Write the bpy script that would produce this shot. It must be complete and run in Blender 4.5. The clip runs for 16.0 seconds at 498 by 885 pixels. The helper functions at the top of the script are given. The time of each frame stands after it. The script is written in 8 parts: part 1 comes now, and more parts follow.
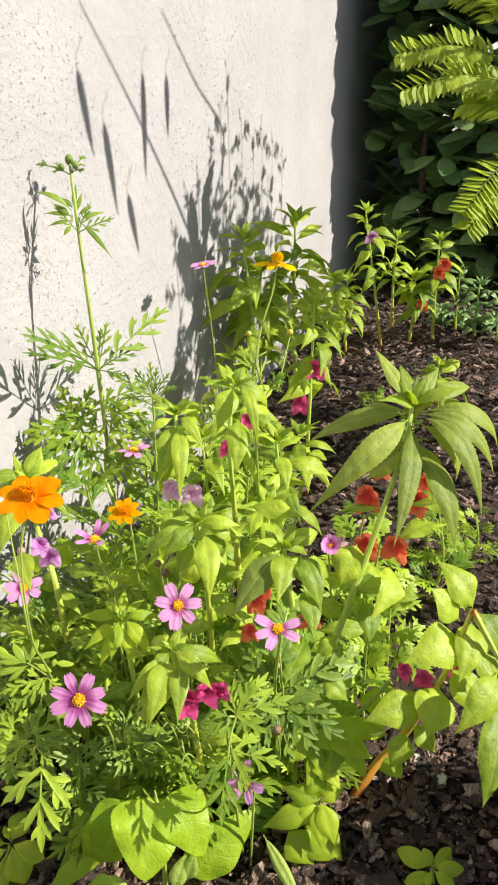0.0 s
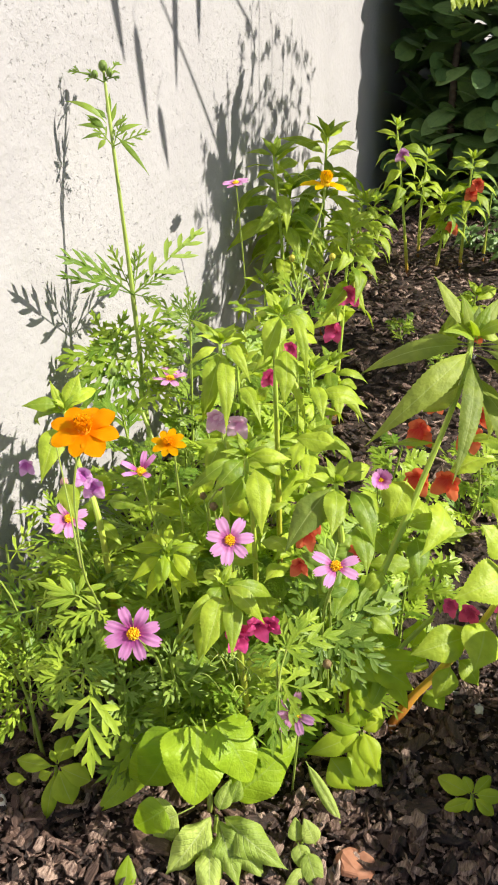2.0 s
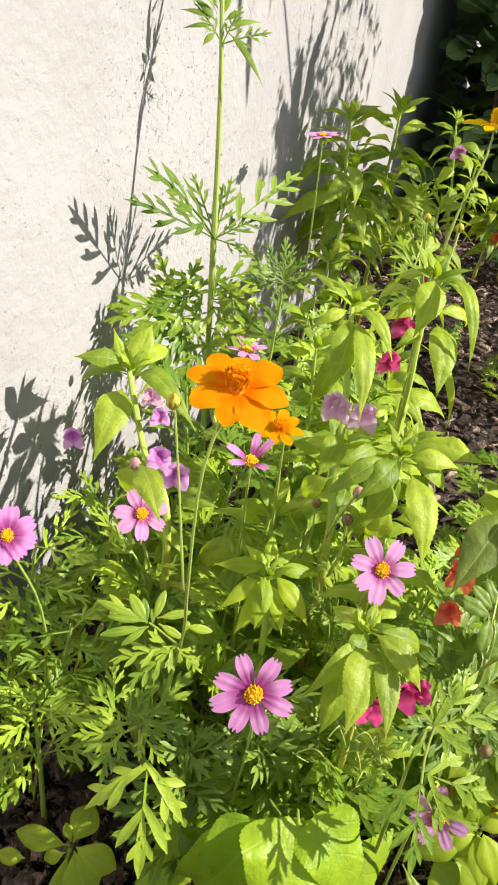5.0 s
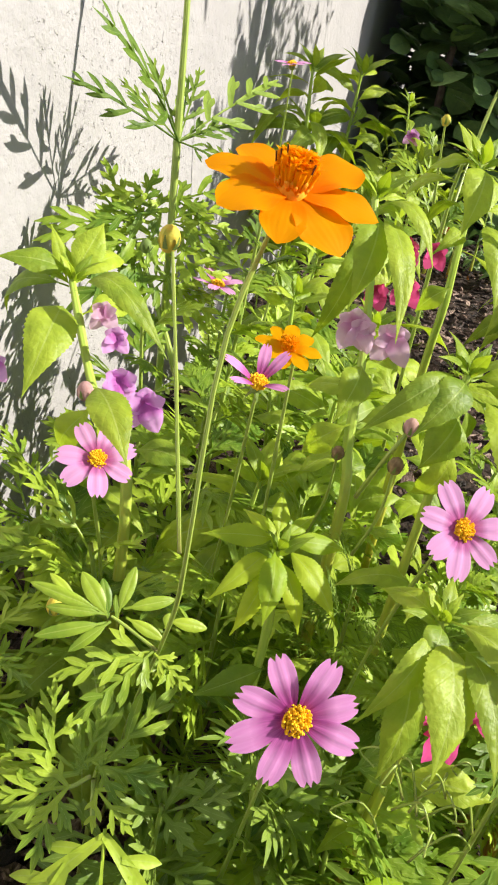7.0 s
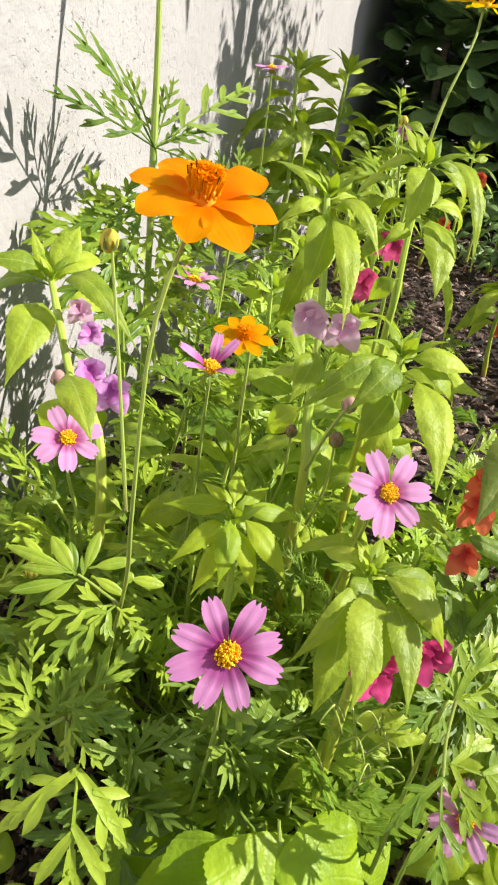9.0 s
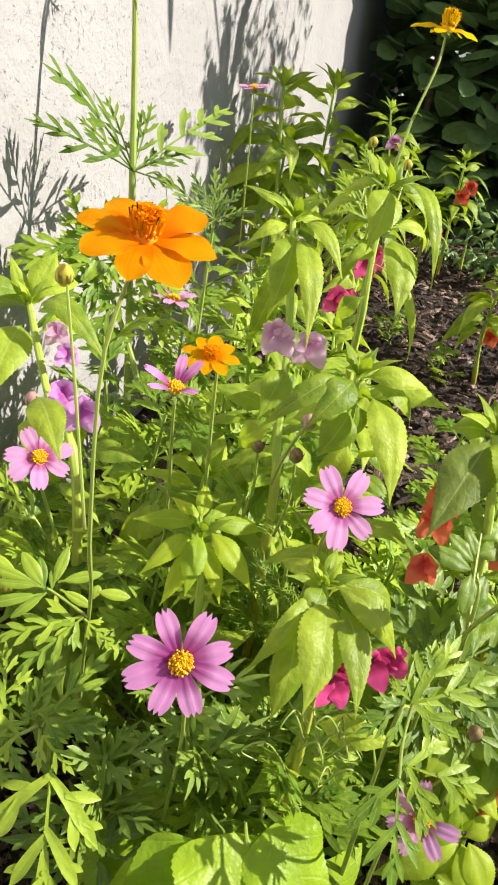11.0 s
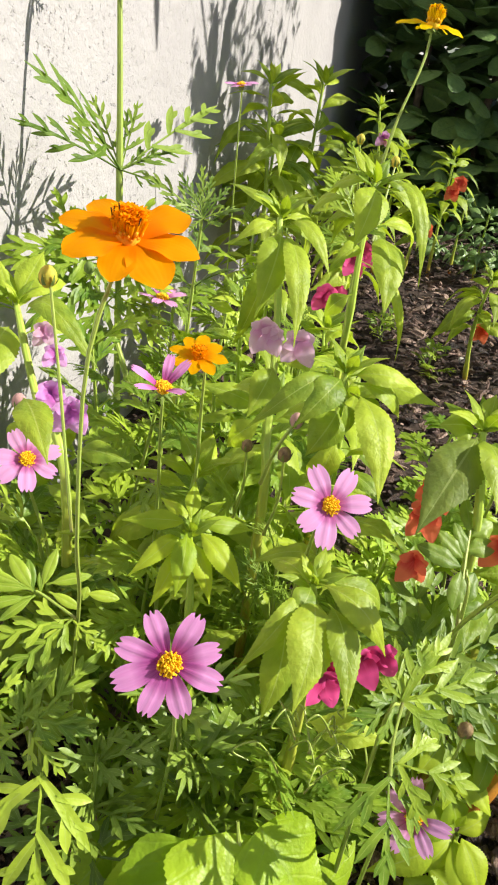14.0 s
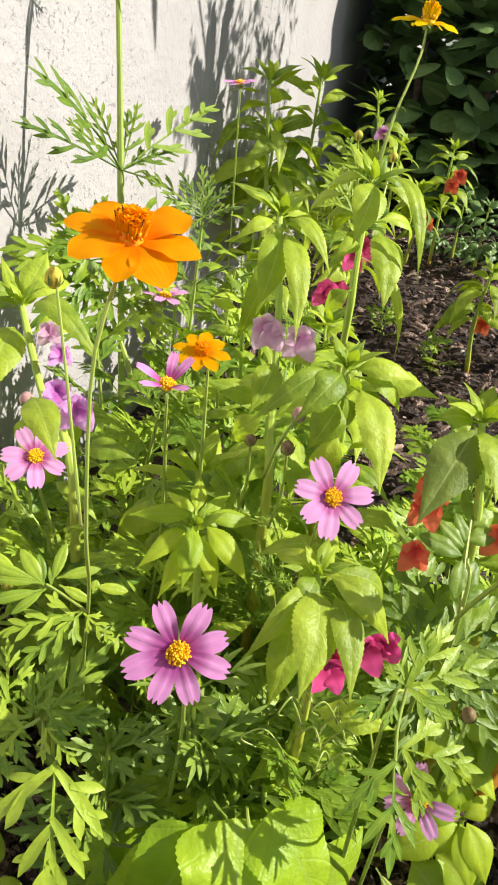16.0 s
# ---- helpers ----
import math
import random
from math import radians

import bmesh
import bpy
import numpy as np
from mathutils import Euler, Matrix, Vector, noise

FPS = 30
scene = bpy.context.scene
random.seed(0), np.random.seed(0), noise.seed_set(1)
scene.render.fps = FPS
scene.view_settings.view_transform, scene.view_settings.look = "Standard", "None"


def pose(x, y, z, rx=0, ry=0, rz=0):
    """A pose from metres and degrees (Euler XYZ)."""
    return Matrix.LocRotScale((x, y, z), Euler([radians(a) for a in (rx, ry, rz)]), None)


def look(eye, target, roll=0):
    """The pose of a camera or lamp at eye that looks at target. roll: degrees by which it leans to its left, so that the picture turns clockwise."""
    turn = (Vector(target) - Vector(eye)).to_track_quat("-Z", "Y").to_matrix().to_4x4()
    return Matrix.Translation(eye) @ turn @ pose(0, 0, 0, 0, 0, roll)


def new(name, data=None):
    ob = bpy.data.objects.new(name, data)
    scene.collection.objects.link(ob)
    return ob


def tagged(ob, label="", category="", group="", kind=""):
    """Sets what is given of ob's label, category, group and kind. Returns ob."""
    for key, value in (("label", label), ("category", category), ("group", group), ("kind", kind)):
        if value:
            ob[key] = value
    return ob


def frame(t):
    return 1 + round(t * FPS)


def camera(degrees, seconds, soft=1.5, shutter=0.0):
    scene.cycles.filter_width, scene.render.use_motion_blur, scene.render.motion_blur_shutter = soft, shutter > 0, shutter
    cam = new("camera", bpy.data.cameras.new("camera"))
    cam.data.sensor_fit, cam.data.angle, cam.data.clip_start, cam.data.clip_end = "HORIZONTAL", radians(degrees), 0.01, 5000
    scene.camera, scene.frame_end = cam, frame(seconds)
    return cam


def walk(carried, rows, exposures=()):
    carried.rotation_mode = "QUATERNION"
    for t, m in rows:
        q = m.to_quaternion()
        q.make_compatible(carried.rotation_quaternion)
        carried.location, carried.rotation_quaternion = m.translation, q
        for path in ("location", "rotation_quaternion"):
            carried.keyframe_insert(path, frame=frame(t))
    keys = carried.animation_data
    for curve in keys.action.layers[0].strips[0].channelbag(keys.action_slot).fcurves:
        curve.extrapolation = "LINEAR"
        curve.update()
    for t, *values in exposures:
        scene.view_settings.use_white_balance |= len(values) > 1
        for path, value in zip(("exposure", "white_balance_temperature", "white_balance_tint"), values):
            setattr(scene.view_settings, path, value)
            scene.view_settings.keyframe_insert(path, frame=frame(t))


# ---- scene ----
cam = camera(36.0, 16.0, soft=2.0)
PATH = [
    (0, (0.062, 0.213, 1.109), (1.763, 0.872, 0.29), -1.4),
    (0.5, (0.075, 0.233, 1.131), (1.744, 0.926, 0.273), -2.5),
    (1, (0.047, 0.278, 1.126), (1.708, 0.937, 0.228), -1.5),
    (1.5, (0.067, 0.28, 1.104), (1.7, 0.926, 0.146), -1.3),
    (2, (0.072, 0.284, 1.105), (1.685, 0.922, 0.109), -0.9),
    (2.5, (0.066, 0.301, 1.092), (1.667, 0.929, 0.07), -0.4),
    (3, (0.066, 0.296, 1.093), (1.644, 0.94, 0.046), 0.1),
    (3.5, (0.069, 0.328, 1.099), (1.627, 0.99, 0.033), 1.3),
    (3.7, (0.084, 0.352, 1.107), (1.63, 1.031, 0.035), 1.7),
    (5.8, (0.319, 0.627, 0.792), (2.068, 1.004, -0.102), 11.6),
    (6, (0.344, 0.628, 0.769), (2.097, 0.987, -0.125), 11.5),
    (6.5, (0.338, 0.644, 0.761), (2.105, 0.966, -0.12), 11.8),
    (7, (0.348, 0.65, 0.755), (2.122, 0.96, -0.116), 11.6),
    (7.5, (0.342, 0.638, 0.757), (2.119, 0.947, -0.107), 11.4),
    (8, (0.319, 0.624, 0.768), (2.093, 0.938, -0.101), 11.1),
    (8.5, (0.299, 0.592, 0.775), (2.067, 0.919, -0.101), 10.6),
    (9, (0.303, 0.594, 0.776), (2.062, 0.941, -0.11), 10),
    (9.5, (0.307, 0.572, 0.789), (2.061, 0.934, -0.101), 9.4),
    (12, (0.286, 0.557, 0.8), (2.05, 0.926, -0.068), 8.8),
    (12.5, (0.287, 0.556, 0.8), (2.053, 0.922, -0.066), 8.8),
    (13, (0.288, 0.559, 0.797), (2.053, 0.92, -0.071), 8.8),
    (13.5, (0.289, 0.561, 0.796), (2.053, 0.921, -0.077), 8.7),
    (14, (0.296, 0.555, 0.801), (2.057, 0.91, -0.078), 8.5),
    (14.5, (0.291, 0.556, 0.802), (2.049, 0.911, -0.084), 8.2),
    (15, (0.289, 0.551, 0.804), (2.045, 0.907, -0.085), 7.8),
    (15.5, (0.287, 0.551, 0.805), (2.042, 0.91, -0.084), 7.6),
    (16, (0.285, 0.552, 0.805), (2.039, 0.915, -0.084), 7.5),
]
walk(cam, [(t, look(eye, target, roll)) for t, eye, target, roll in PATH])

# ---- light: low sun from the right, nearly square to the wall, clear sky ----
SUN_WAY = Vector((0.20, -1.0, 0.68)).normalized()
sun = new("sun", bpy.data.lights.new("sun", "SUN"))
sun.data.energy, sun.data.angle, sun.data.color = 4.8, radians(0.53), (1.0, 0.95, 0.84)
sun.matrix_world = look((0, 0, 0), -SUN_WAY)
world = bpy.data.worlds.new("sky")
scene.world = world
world.use_nodes = True
sky = world.node_tree.nodes.new("ShaderNodeTexSky")
sky.sky_type, sky.sun_disc = "NISHITA", False
sky.sun_elevation = math.asin(SUN_WAY.z)
sky.sun_rotation = math.atan2(SUN_WAY.x, SUN_WAY.y)
world.node_tree.links.new(sky.outputs[0], world.node_tree.nodes["Background"].inputs[0])
world.node_tree.nodes["Background"].inputs[1].default_value = 0.07
scene.view_settings.exposure = 0.55


# ---- materials ----
def material(name):
    m = bpy.data.materials.new(name)
    m.use_nodes = True
    return m, m.node_tree, m.node_tree.nodes["Principled BSDF"]


def node(tree, kind, **values):
    n = tree.nodes.new(kind)
    for key, value in values.items():
        n.inputs[key.replace("_", " ")].default_value = value
    return n


def math_node(tree, op, a, b=None):
    n = tree.nodes.new("ShaderNodeMath")
    n.operation = op
    for i, v in enumerate((a, b)):
        if v is None:
            continue
        if isinstance(v, (int, float)):
            n.inputs[i].default_value = v
        else:
            tree.links.new(v, n.inputs[i])
    return n.outputs[0]


def ramp(tree, fac, stops):
    n = tree.nodes.new("ShaderNodeValToRGB")
    els = n.color_ramp.elements
    while len(els) < len(stops):
        els.new(0.5)
    for el, (pos, col) in zip(els, stops):
        el.position, el.color = pos, (*col, 1.0)
    tree.links.new(fac, n.inputs[0])
    return n.outputs[0]


def mix(tree, fac, a, b, how="MIX"):
    n = tree.nodes.new("ShaderNodeMix")
    n.data_type, n.blend_type = "RGBA", how
    for i, v in ((0, fac), (6, a), (7, b)):
        if isinstance(v, (int, float)):
            n.inputs[i].default_value = v
        elif isinstance(v, tuple):
            n.inputs[i].default_value = (*v, 1.0)
        else:
            tree.links.new(v, n.inputs[i])
    return n.outputs[2]


def leaf_material(name, dark, light, vein, through_colour, rough=0.45, glow=0.4, veins=9.0, depth=0.35, each=True, show=0.10):
    """A leaf: midrib and side veins along its own length, blotches, light passing through the blade."""
    m, t, bsdf = material(name)
    out = t.nodes["Material Output"]
    uv = t.nodes.new("ShaderNodeUVMap")
    sep = t.nodes.new("ShaderNodeSeparateXYZ")
    t.links.new(uv.outputs[0], sep.inputs[0])
    side = math_node(t, "ABSOLUTE", math_node(t, "SUBTRACT", sep.outputs[0], 0.5))
    along = math_node(t, "SUBTRACT", sep.outputs[1], math_node(t, "MULTIPLY", side, 0.45))
    wave = math_node(t, "ABSOLUTE", math_node(t, "SINE", math_node(t, "ADD", math_node(t, "MULTIPLY", along, veins * math.pi), 0.0 if veins else 1.57)))
    rib = math_node(t, "LESS_THAN", side, 0.022 if veins else 0.045)
    vein_mask = math_node(t, "MAXIMUM", rib, math_node(t, "MULTIPLY", math_node(t, "SUBTRACT", 1.0, math_node(t, "MINIMUM", math_node(t, "MULTIPLY", wave, 3.0), 1.0)), show))
    info = t.nodes.new("ShaderNodeObjectInfo")
    geo = t.nodes.new("ShaderNodeNewGeometry")
    coord = t.nodes.new("ShaderNodeTexCoord")
    spots = node(t, "ShaderNodeTexNoise", Scale=55.0, Detail=3.0)
    t.links.new(coord.outputs["Object"], spots.inputs["Vector"])
    rand = math_node(t, "FRACT", math_node(t, "ADD", info.outputs["Random"], geo.outputs["Random Per Island"])) if each else info.outputs["Random"]
    shade = math_node(t, "ADD", math_node(t, "MULTIPLY", rand, 0.65), math_node(t, "SUBTRACT", math_node(t, "MULTIPLY", spots.outputs[0], 0.9), 0.27))
    base = ramp(t, shade, [(0.15, dark), (0.9, light)])
    colour = mix(t, math_node(t, "MULTIPLY", vein_mask, 0.45), base, vein)
    t.links.new(colour, bsdf.inputs["Base Color"])
    bsdf.inputs["Roughness"].default_value = rough
    bsdf.inputs["Specular IOR Level"].default_value = 0.42
    bump = node(t, "ShaderNodeBump", Strength=depth, Distance=0.003)
    fine = node(t, "ShaderNodeTexNoise", Scale=260.0, Detail=2.0)
    t.links.new(coord.outputs["Object"], fine.inputs["Vector"])
    height = math_node(t, "SUBTRACT", math_node(t, "ADD", math_node(t, "MULTIPLY", fine.outputs[0], 0.5), math_node(t, "MULTIPLY", spots.outputs[0], 4.0)), vein_mask)
    t.links.new(height, bump.inputs["Height"])
    t.links.new(bump.outputs[0], bsdf.inputs["Normal"])
    trans = t.nodes.new("ShaderNodeBsdfTranslucent")
    t.links.new(mix(t, 0.55, colour, through_colour), trans.inputs[0])
    t.links.new(bump.outputs[0], trans.inputs["Normal"])
    both = t.nodes.new("ShaderNodeMixShader")
    both.inputs[0].default_value = glow
    t.links.new(bsdf.outputs[0], both.inputs[1])
    t.links.new(trans.outputs[0], both.inputs[2])
    t.links.new(both.outputs[0], out.inputs[0])
    return m


def petal_material(name, tip, heart, streak, glow=0.4, lines_by=0.16, relief=0.15, reach=(0.20, 0.56)):
    """A petal: darker heart, fine streaks along its length, thin and translucent."""
    m, t, bsdf = material(name)
    uv = t.nodes.new("ShaderNodeUVMap")
    sep = t.nodes.new("ShaderNodeSeparateXYZ")
    t.links.new(uv.outputs[0], sep.inputs[0])
    info = t.nodes.new("ShaderNodeObjectInfo")
    between = tuple(0.72 * h + 0.28 * e for h, e in zip(heart, tip))
    base = ramp(t, sep.outputs[1], [(reach[0], heart), (sum(reach) / 2, between), (reach[1], tip)])
    wave = math_node(t, "SINE", math_node(t, "MULTIPLY", sep.outputs[0], 48.0))
    stretch = t.nodes.new("ShaderNodeCombineXYZ")
    t.links.new(math_node(t, "MULTIPLY", sep.outputs[0], 16.0), stretch.inputs[0])
    t.links.new(math_node(t, "MULTIPLY", sep.outputs[1], 1.6), stretch.inputs[1])
    t.links.new(math_node(t, "MULTIPLY", info.outputs["Random"], 40.0), stretch.inputs[2])
    noise_t = node(t, "ShaderNodeTexNoise", Scale=1.0, Detail=3.0)
    t.links.new(stretch.outputs[0], noise_t.inputs["Vector"])
    lines = math_node(t, "MULTIPLY", math_node(t, "SUBTRACT", noise_t.outputs[0], 0.25), lines_by * 3.0)
    colour = mix(t, math_node(t, "ADD", lines, math_node(t, "MULTIPLY", info.outputs["Random"], 0.15)), base, streak)
    t.links.new(colour, bsdf.inputs["Base Color"])
    bsdf.inputs["Roughness"].default_value = 0.6
    bsdf.inputs["Specular IOR Level"].default_value = 0.1
    bump = node(t, "ShaderNodeBump", Strength=relief, Distance=0.001)
    t.links.new(wave, bump.inputs["Height"])
    t.links.new(bump.outputs[0], bsdf.inputs["Normal"])
    trans = t.nodes.new("ShaderNodeBsdfTranslucent")
    t.links.new(colour, trans.inputs[0])
    both = t.nodes.new("ShaderNodeMixShader")
    both.inputs[0].default_value = glow
    t.links.new(bsdf.outputs[0], both.inputs[1])
    t.links.new(trans.outputs[0], both.inputs[2])
    t.links.new(both.outputs[0], t.nodes["Material Output"].inputs[0])
    return m


def stem_material(name, low, mid, high, stops=(0.0, 0.14, 0.4)):
    """A stem whose colour runs from its foot to its tip."""
    m, t, bsdf = material(name)
    uv = t.nodes.new("ShaderNodeUVMap")
    sep = t.nodes.new("ShaderNodeSeparateXYZ")
    t.links.new(uv.outputs[0], sep.inputs[0])
    n = node(t, "ShaderNodeTexNoise", Scale=60.0, Detail=3.0)
    pos = math_node(t, "ADD", sep.outputs[1], math_node(t, "MULTIPLY", math_node(t, "SUBTRACT", n.outputs[0], 0.5), 0.25))
    t.links.new(ramp(t, pos, list(zip(stops, (low, mid, high)))), bsdf.inputs["Base Color"])
    bsdf.inputs["Roughness"].default_value = 0.4
    bsdf.inputs["Subsurface Weight"].default_value = 0.15
    bsdf.inputs["Subsurface Radius"].default_value = (0.004, 0.006, 0.001)
    bump = node(t, "ShaderNodeBump", Strength=0.2, Distance=0.001)
    t.links.new(math_node(t, "SINE", math_node(t, "MULTIPLY", sep.outputs[0], 40.0)), bump.inputs["Height"])
    t.links.new(bump.outputs[0], bsdf.inputs["Normal"])
    return m


def plain_material(name, a, b, scale, rough=0.7, bump_size=0.002, strength=0.5):
    m, t, bsdf = material(name)
    coord = t.nodes.new("ShaderNodeTexCoord")
    n = node(t, "ShaderNodeTexNoise", Scale=scale, Detail=5.0)
    t.links.new(coord.outputs["Object"], n.inputs["Vector"])
    t.links.new(ramp(t, n.outputs[0], [(0.3, a), (0.7, b)]), bsdf.inputs["Base Color"])
    bsdf.inputs["Roughness"].default_value = rough
    bump = node(t, "ShaderNodeBump", Strength=strength, Distance=bump_size)
    t.links.new(n.outputs[0], bump.inputs["Height"])
    t.links.new(bump.outputs[0], bsdf.inputs["Normal"])
    return m


def stucco_material():
    """White painted render: trowelled smooth in places, sandy and pitted in others."""
    m, t, bsdf = material("white_stucco")
    coord = t.nodes.new("ShaderNodeTexCoord")
    big = node(t, "ShaderNodeTexNoise", Scale=5.0, Detail=4.0)
    patch = node(t, "ShaderNodeTexNoise", Scale=2.6, Detail=5.0, Roughness=0.6)
    lump = node(t, "ShaderNodeTexNoise", Scale=42.0, Detail=5.0, Roughness=0.6)
    grain = node(t, "ShaderNodeTexNoise", Scale=240.0, Detail=4.0)
    pits = node(t, "ShaderNodeTexNoise", Scale=105.0, Detail=3.0, Roughness=0.6)
    for n in (big, patch, lump, grain, pits):
        t.links.new(coord.outputs["Object"], n.inputs["Vector"])
    rough_at = ramp(t, patch.outputs[0], [(0.40, (0.12, 0.12, 0.12)), (0.60, (1.0, 1.0, 1.0))])
    hole = math_node(t, "MULTIPLY", math_node(t, "MULTIPLY", math_node(t, "MAXIMUM", math_node(t, "SUBTRACT", pits.outputs[0], 0.60), 0.0), 9.0), rough_at)
    base = ramp(t, big.outputs[0], [(0.3, (0.41, 0.39, 0.397)), (0.7, (0.46, 0.44, 0.447))])
    t.links.new(mix(t, math_node(t, "MINIMUM", math_node(t, "MULTIPLY", hole, 0.3), 0.3), base, (0.30, 0.28, 0.27)), bsdf.inputs["Base Color"])
    bsdf.inputs["Roughness"].default_value = 0.85
    height = math_node(t, "ADD", math_node(t, "MULTIPLY", lump.outputs[0], 0.8), math_node(t, "MULTIPLY", math_node(t, "MULTIPLY", grain.outputs[0], 0.30), rough_at))
    height = math_node(t, "SUBTRACT", height, math_node(t, "MULTIPLY", hole, 0.6))
    bump = node(t, "ShaderNodeBump", Strength=0.7, Distance=0.008)
    t.links.new(height, bump.inputs["Height"])
    t.links.new(bump.outputs[0], bsdf.inputs["Normal"])
    return m


def bark_material(name, a, b, c):
    """Shredded bark: each piece its own brown, fibres along its length."""
    m, t, bsdf = material(name)
    coord = t.nodes.new("ShaderNodeTexCoord")
    info = t.nodes.new("ShaderNodeObjectInfo")
    geo = t.nodes.new("ShaderNodeNewGeometry")
    rand = math_node(t, "FRACT", math_node(t, "ADD", info.outputs["Random"], geo.outputs["Random Per Island"]))
    n = node(t, "ShaderNodeTexNoise", Scale=1.0, Detail=5.0, Roughness=0.7)
    fibre = t.nodes.new("ShaderNodeMapping")
    fibre.inputs["Scale"].default_value = (60.0, 260.0, 140.0)
    t.links.new(coord.outputs["Object"], fibre.inputs["Vector"])
    t.links.new(fibre.outputs[0], n.inputs["Vector"])
    tone = math_node(t, "ADD", math_node(t, "MULTIPLY", rand, 0.75), math_node(t, "MULTIPLY", math_node(t, "SUBTRACT", n.outputs[0], 0.42), 1.1))
    t.links.new(ramp(t, tone, [(0.12, a), (0.62, b), (0.97, c)]), bsdf.inputs["Base Color"])
    bsdf.inputs["Roughness"].default_value = 0.55
    bump = node(t, "ShaderNodeBump", Strength=1.0, Distance=0.005)
    t.links.new(n.outputs[0], bump.inputs["Height"])
    t.links.new(bump.outputs[0], bsdf.inputs["Normal"])
    return m


BALSAM_LEAF = leaf_material("balsam_leaf", (0.16, 0.26, 0.022), (0.53, 0.65, 0.055), (0.54, 0.64, 0.18), (0.60, 0.80, 0.01), 0.50, 0.36, 8.0, 0.3)
YOUNG_LEAF = leaf_material("young_leaf", (0.30, 0.45, 0.022), (0.59, 0.72, 0.042), (0.54, 0.66, 0.18), (0.66, 0.82, 0.01), 0.50, 0.44, 8.0, 0.16)
COSMOS_LEAF = leaf_material("cosmos_leaf", (0.13, 0.25, 0.024), (0.49, 0.63, 0.055), (0.50, 0.62, 0.14), (0.60, 0.78, 0.02), 0.42, 0.29, 0.0, 0.2, False)
# lighter copy of the cosmos leaf, with sunlight put into its colour
LIT_COSMOS = leaf_material("lit_cosmos_leaf", (0.24, 0.40, 0.04), (0.54, 0.68, 0.075), (0.58, 0.70, 0.19), (0.62, 0.80, 0.02), 0.44, 0.30, 0.0, 0.15, False)
DEEP_COSMOS = leaf_material("deep_cosmos_leaf", (0.10, 0.19, 0.022), (0.31, 0.43, 0.062), (0.34, 0.44, 0.12), (0.40, 0.54, 0.03), 0.45, 0.3, 0.0, 0.2, False)
FINE_LEAF = leaf_material("fine_leaf", (0.14, 0.25, 0.02), (0.32, 0.45, 0.05), (0.34, 0.46, 0.10), (0.46, 0.62, 0.04), 0.6, 0.36, 0.0, 0.1, False)
BROAD_LEAF = leaf_material("broad_leaf", (0.26, 0.42, 0.018), (0.48, 0.67, 0.036), (0.44, 0.60, 0.12), (0.52, 0.78, 0.015), 0.42, 0.44, 6.0, 0.3, True, 0.28)
PALE_LEAF = leaf_material("pale_leaf", (0.34, 0.47, 0.07), (0.60, 0.72, 0.16), (0.74, 0.82, 0.40), (0.62, 0.78, 0.05), 0.55, 0.36, 11.0, 0.5, True, 0.5)
DULL_SHADED_LEAF = leaf_material("dull_shaded_leaf", (0.15, 0.21, 0.03), (0.36, 0.43, 0.06), (0.46, 0.54, 0.18), (0.46, 0.58, 0.02), 0.6, 0.26, 9.0, 0.3)
HEDGE_LEAF = leaf_material("hedge_leaf", (0.13, 0.23, 0.08), (0.27, 0.40, 0.13), (0.12, 0.20, 0.08), (0.14, 0.25, 0.03), 0.34, 0.2, 5.0)
FERN_LEAF = leaf_material("fern_leaf", (0.32, 0.42, 0.03), (0.50, 0.60, 0.06), (0.42, 0.52, 0.12), (0.55, 0.68, 0.04), 0.5, 0.45, 2.0)
BALSAM_STEM = stem_material("balsam_stem", (0.42, 0.10, 0.02), (0.50, 0.50, 0.06), (0.44, 0.58, 0.09))
ORANGE_STEM = stem_material("orange_stem", (0.50, 0.12, 0.03), (0.78, 0.36, 0.05), (0.66, 0.60, 0.08), (0.0, 0.25, 0.7))
COSMOS_STEM = stem_material("cosmos_stem", (0.26, 0.26, 0.06), (0.32, 0.42, 0.07), (0.35, 0.45, 0.08))
PINK = petal_material("pink_petal", (0.95, 0.48, 0.86), (0.48, 0.07, 0.30), (0.82, 0.30, 0.68), 0.35, 0.22, 0.04, (0.22, 0.50))
MAGENTA = petal_material("magenta_petal", (1.0, 0.46, 0.88), (0.30, 0.016, 0.19), (0.82, 0.20, 0.64), 0.38, 0.28, 0.04, (0.22, 0.66))
ORANGE = petal_material("orange_petal", (0.98, 0.37, 0.0), (0.96, 0.28, 0.0), (0.96, 0.31, 0.0), 0.45, 0.08, 0.05)
AMBER = petal_material("amber_petal", (0.98, 0.47, 0.0), (0.96, 0.36, 0.0), (0.96, 0.40, 0.0), 0.45, 0.08, 0.05)
YELLOW = petal_material("yellow_petal", (1.0, 0.70, 0.002), (0.94, 0.50, 0.002), (0.94, 0.54, 0.002), 0.4, 0.08, 0.05)
LILAC = petal_material("lilac_petal", (0.90, 0.62, 0.82), (0.74, 0.36, 0.62), (0.82, 0.46, 0.70), 0.4, 0.12, 0.0)
RED = petal_material("red_petal", (0.96, 0.22, 0.10), (0.70, 0.04, 0.03), (0.92, 0.30, 0.20), 0.4, 0.14, 0.0)
CRIMSON = petal_material("crimson_petal", (0.93, 0.10, 0.36), (0.50, 0.02, 0.12), (0.84, 0.20, 0.44), 0.4, 0.14, 0.0)
VIOLET = petal_material("violet_petal", (0.90, 0.50, 0.92), (0.60, 0.14, 0.54), (0.80, 0.32, 0.80), 0.4, 0.14, 0.0)
DISC_YELLOW = plain_material("disc_yellow", (0.94, 0.48, 0.0), (0.98, 0.66, 0.01), 420.0, 0.7, 0.001)
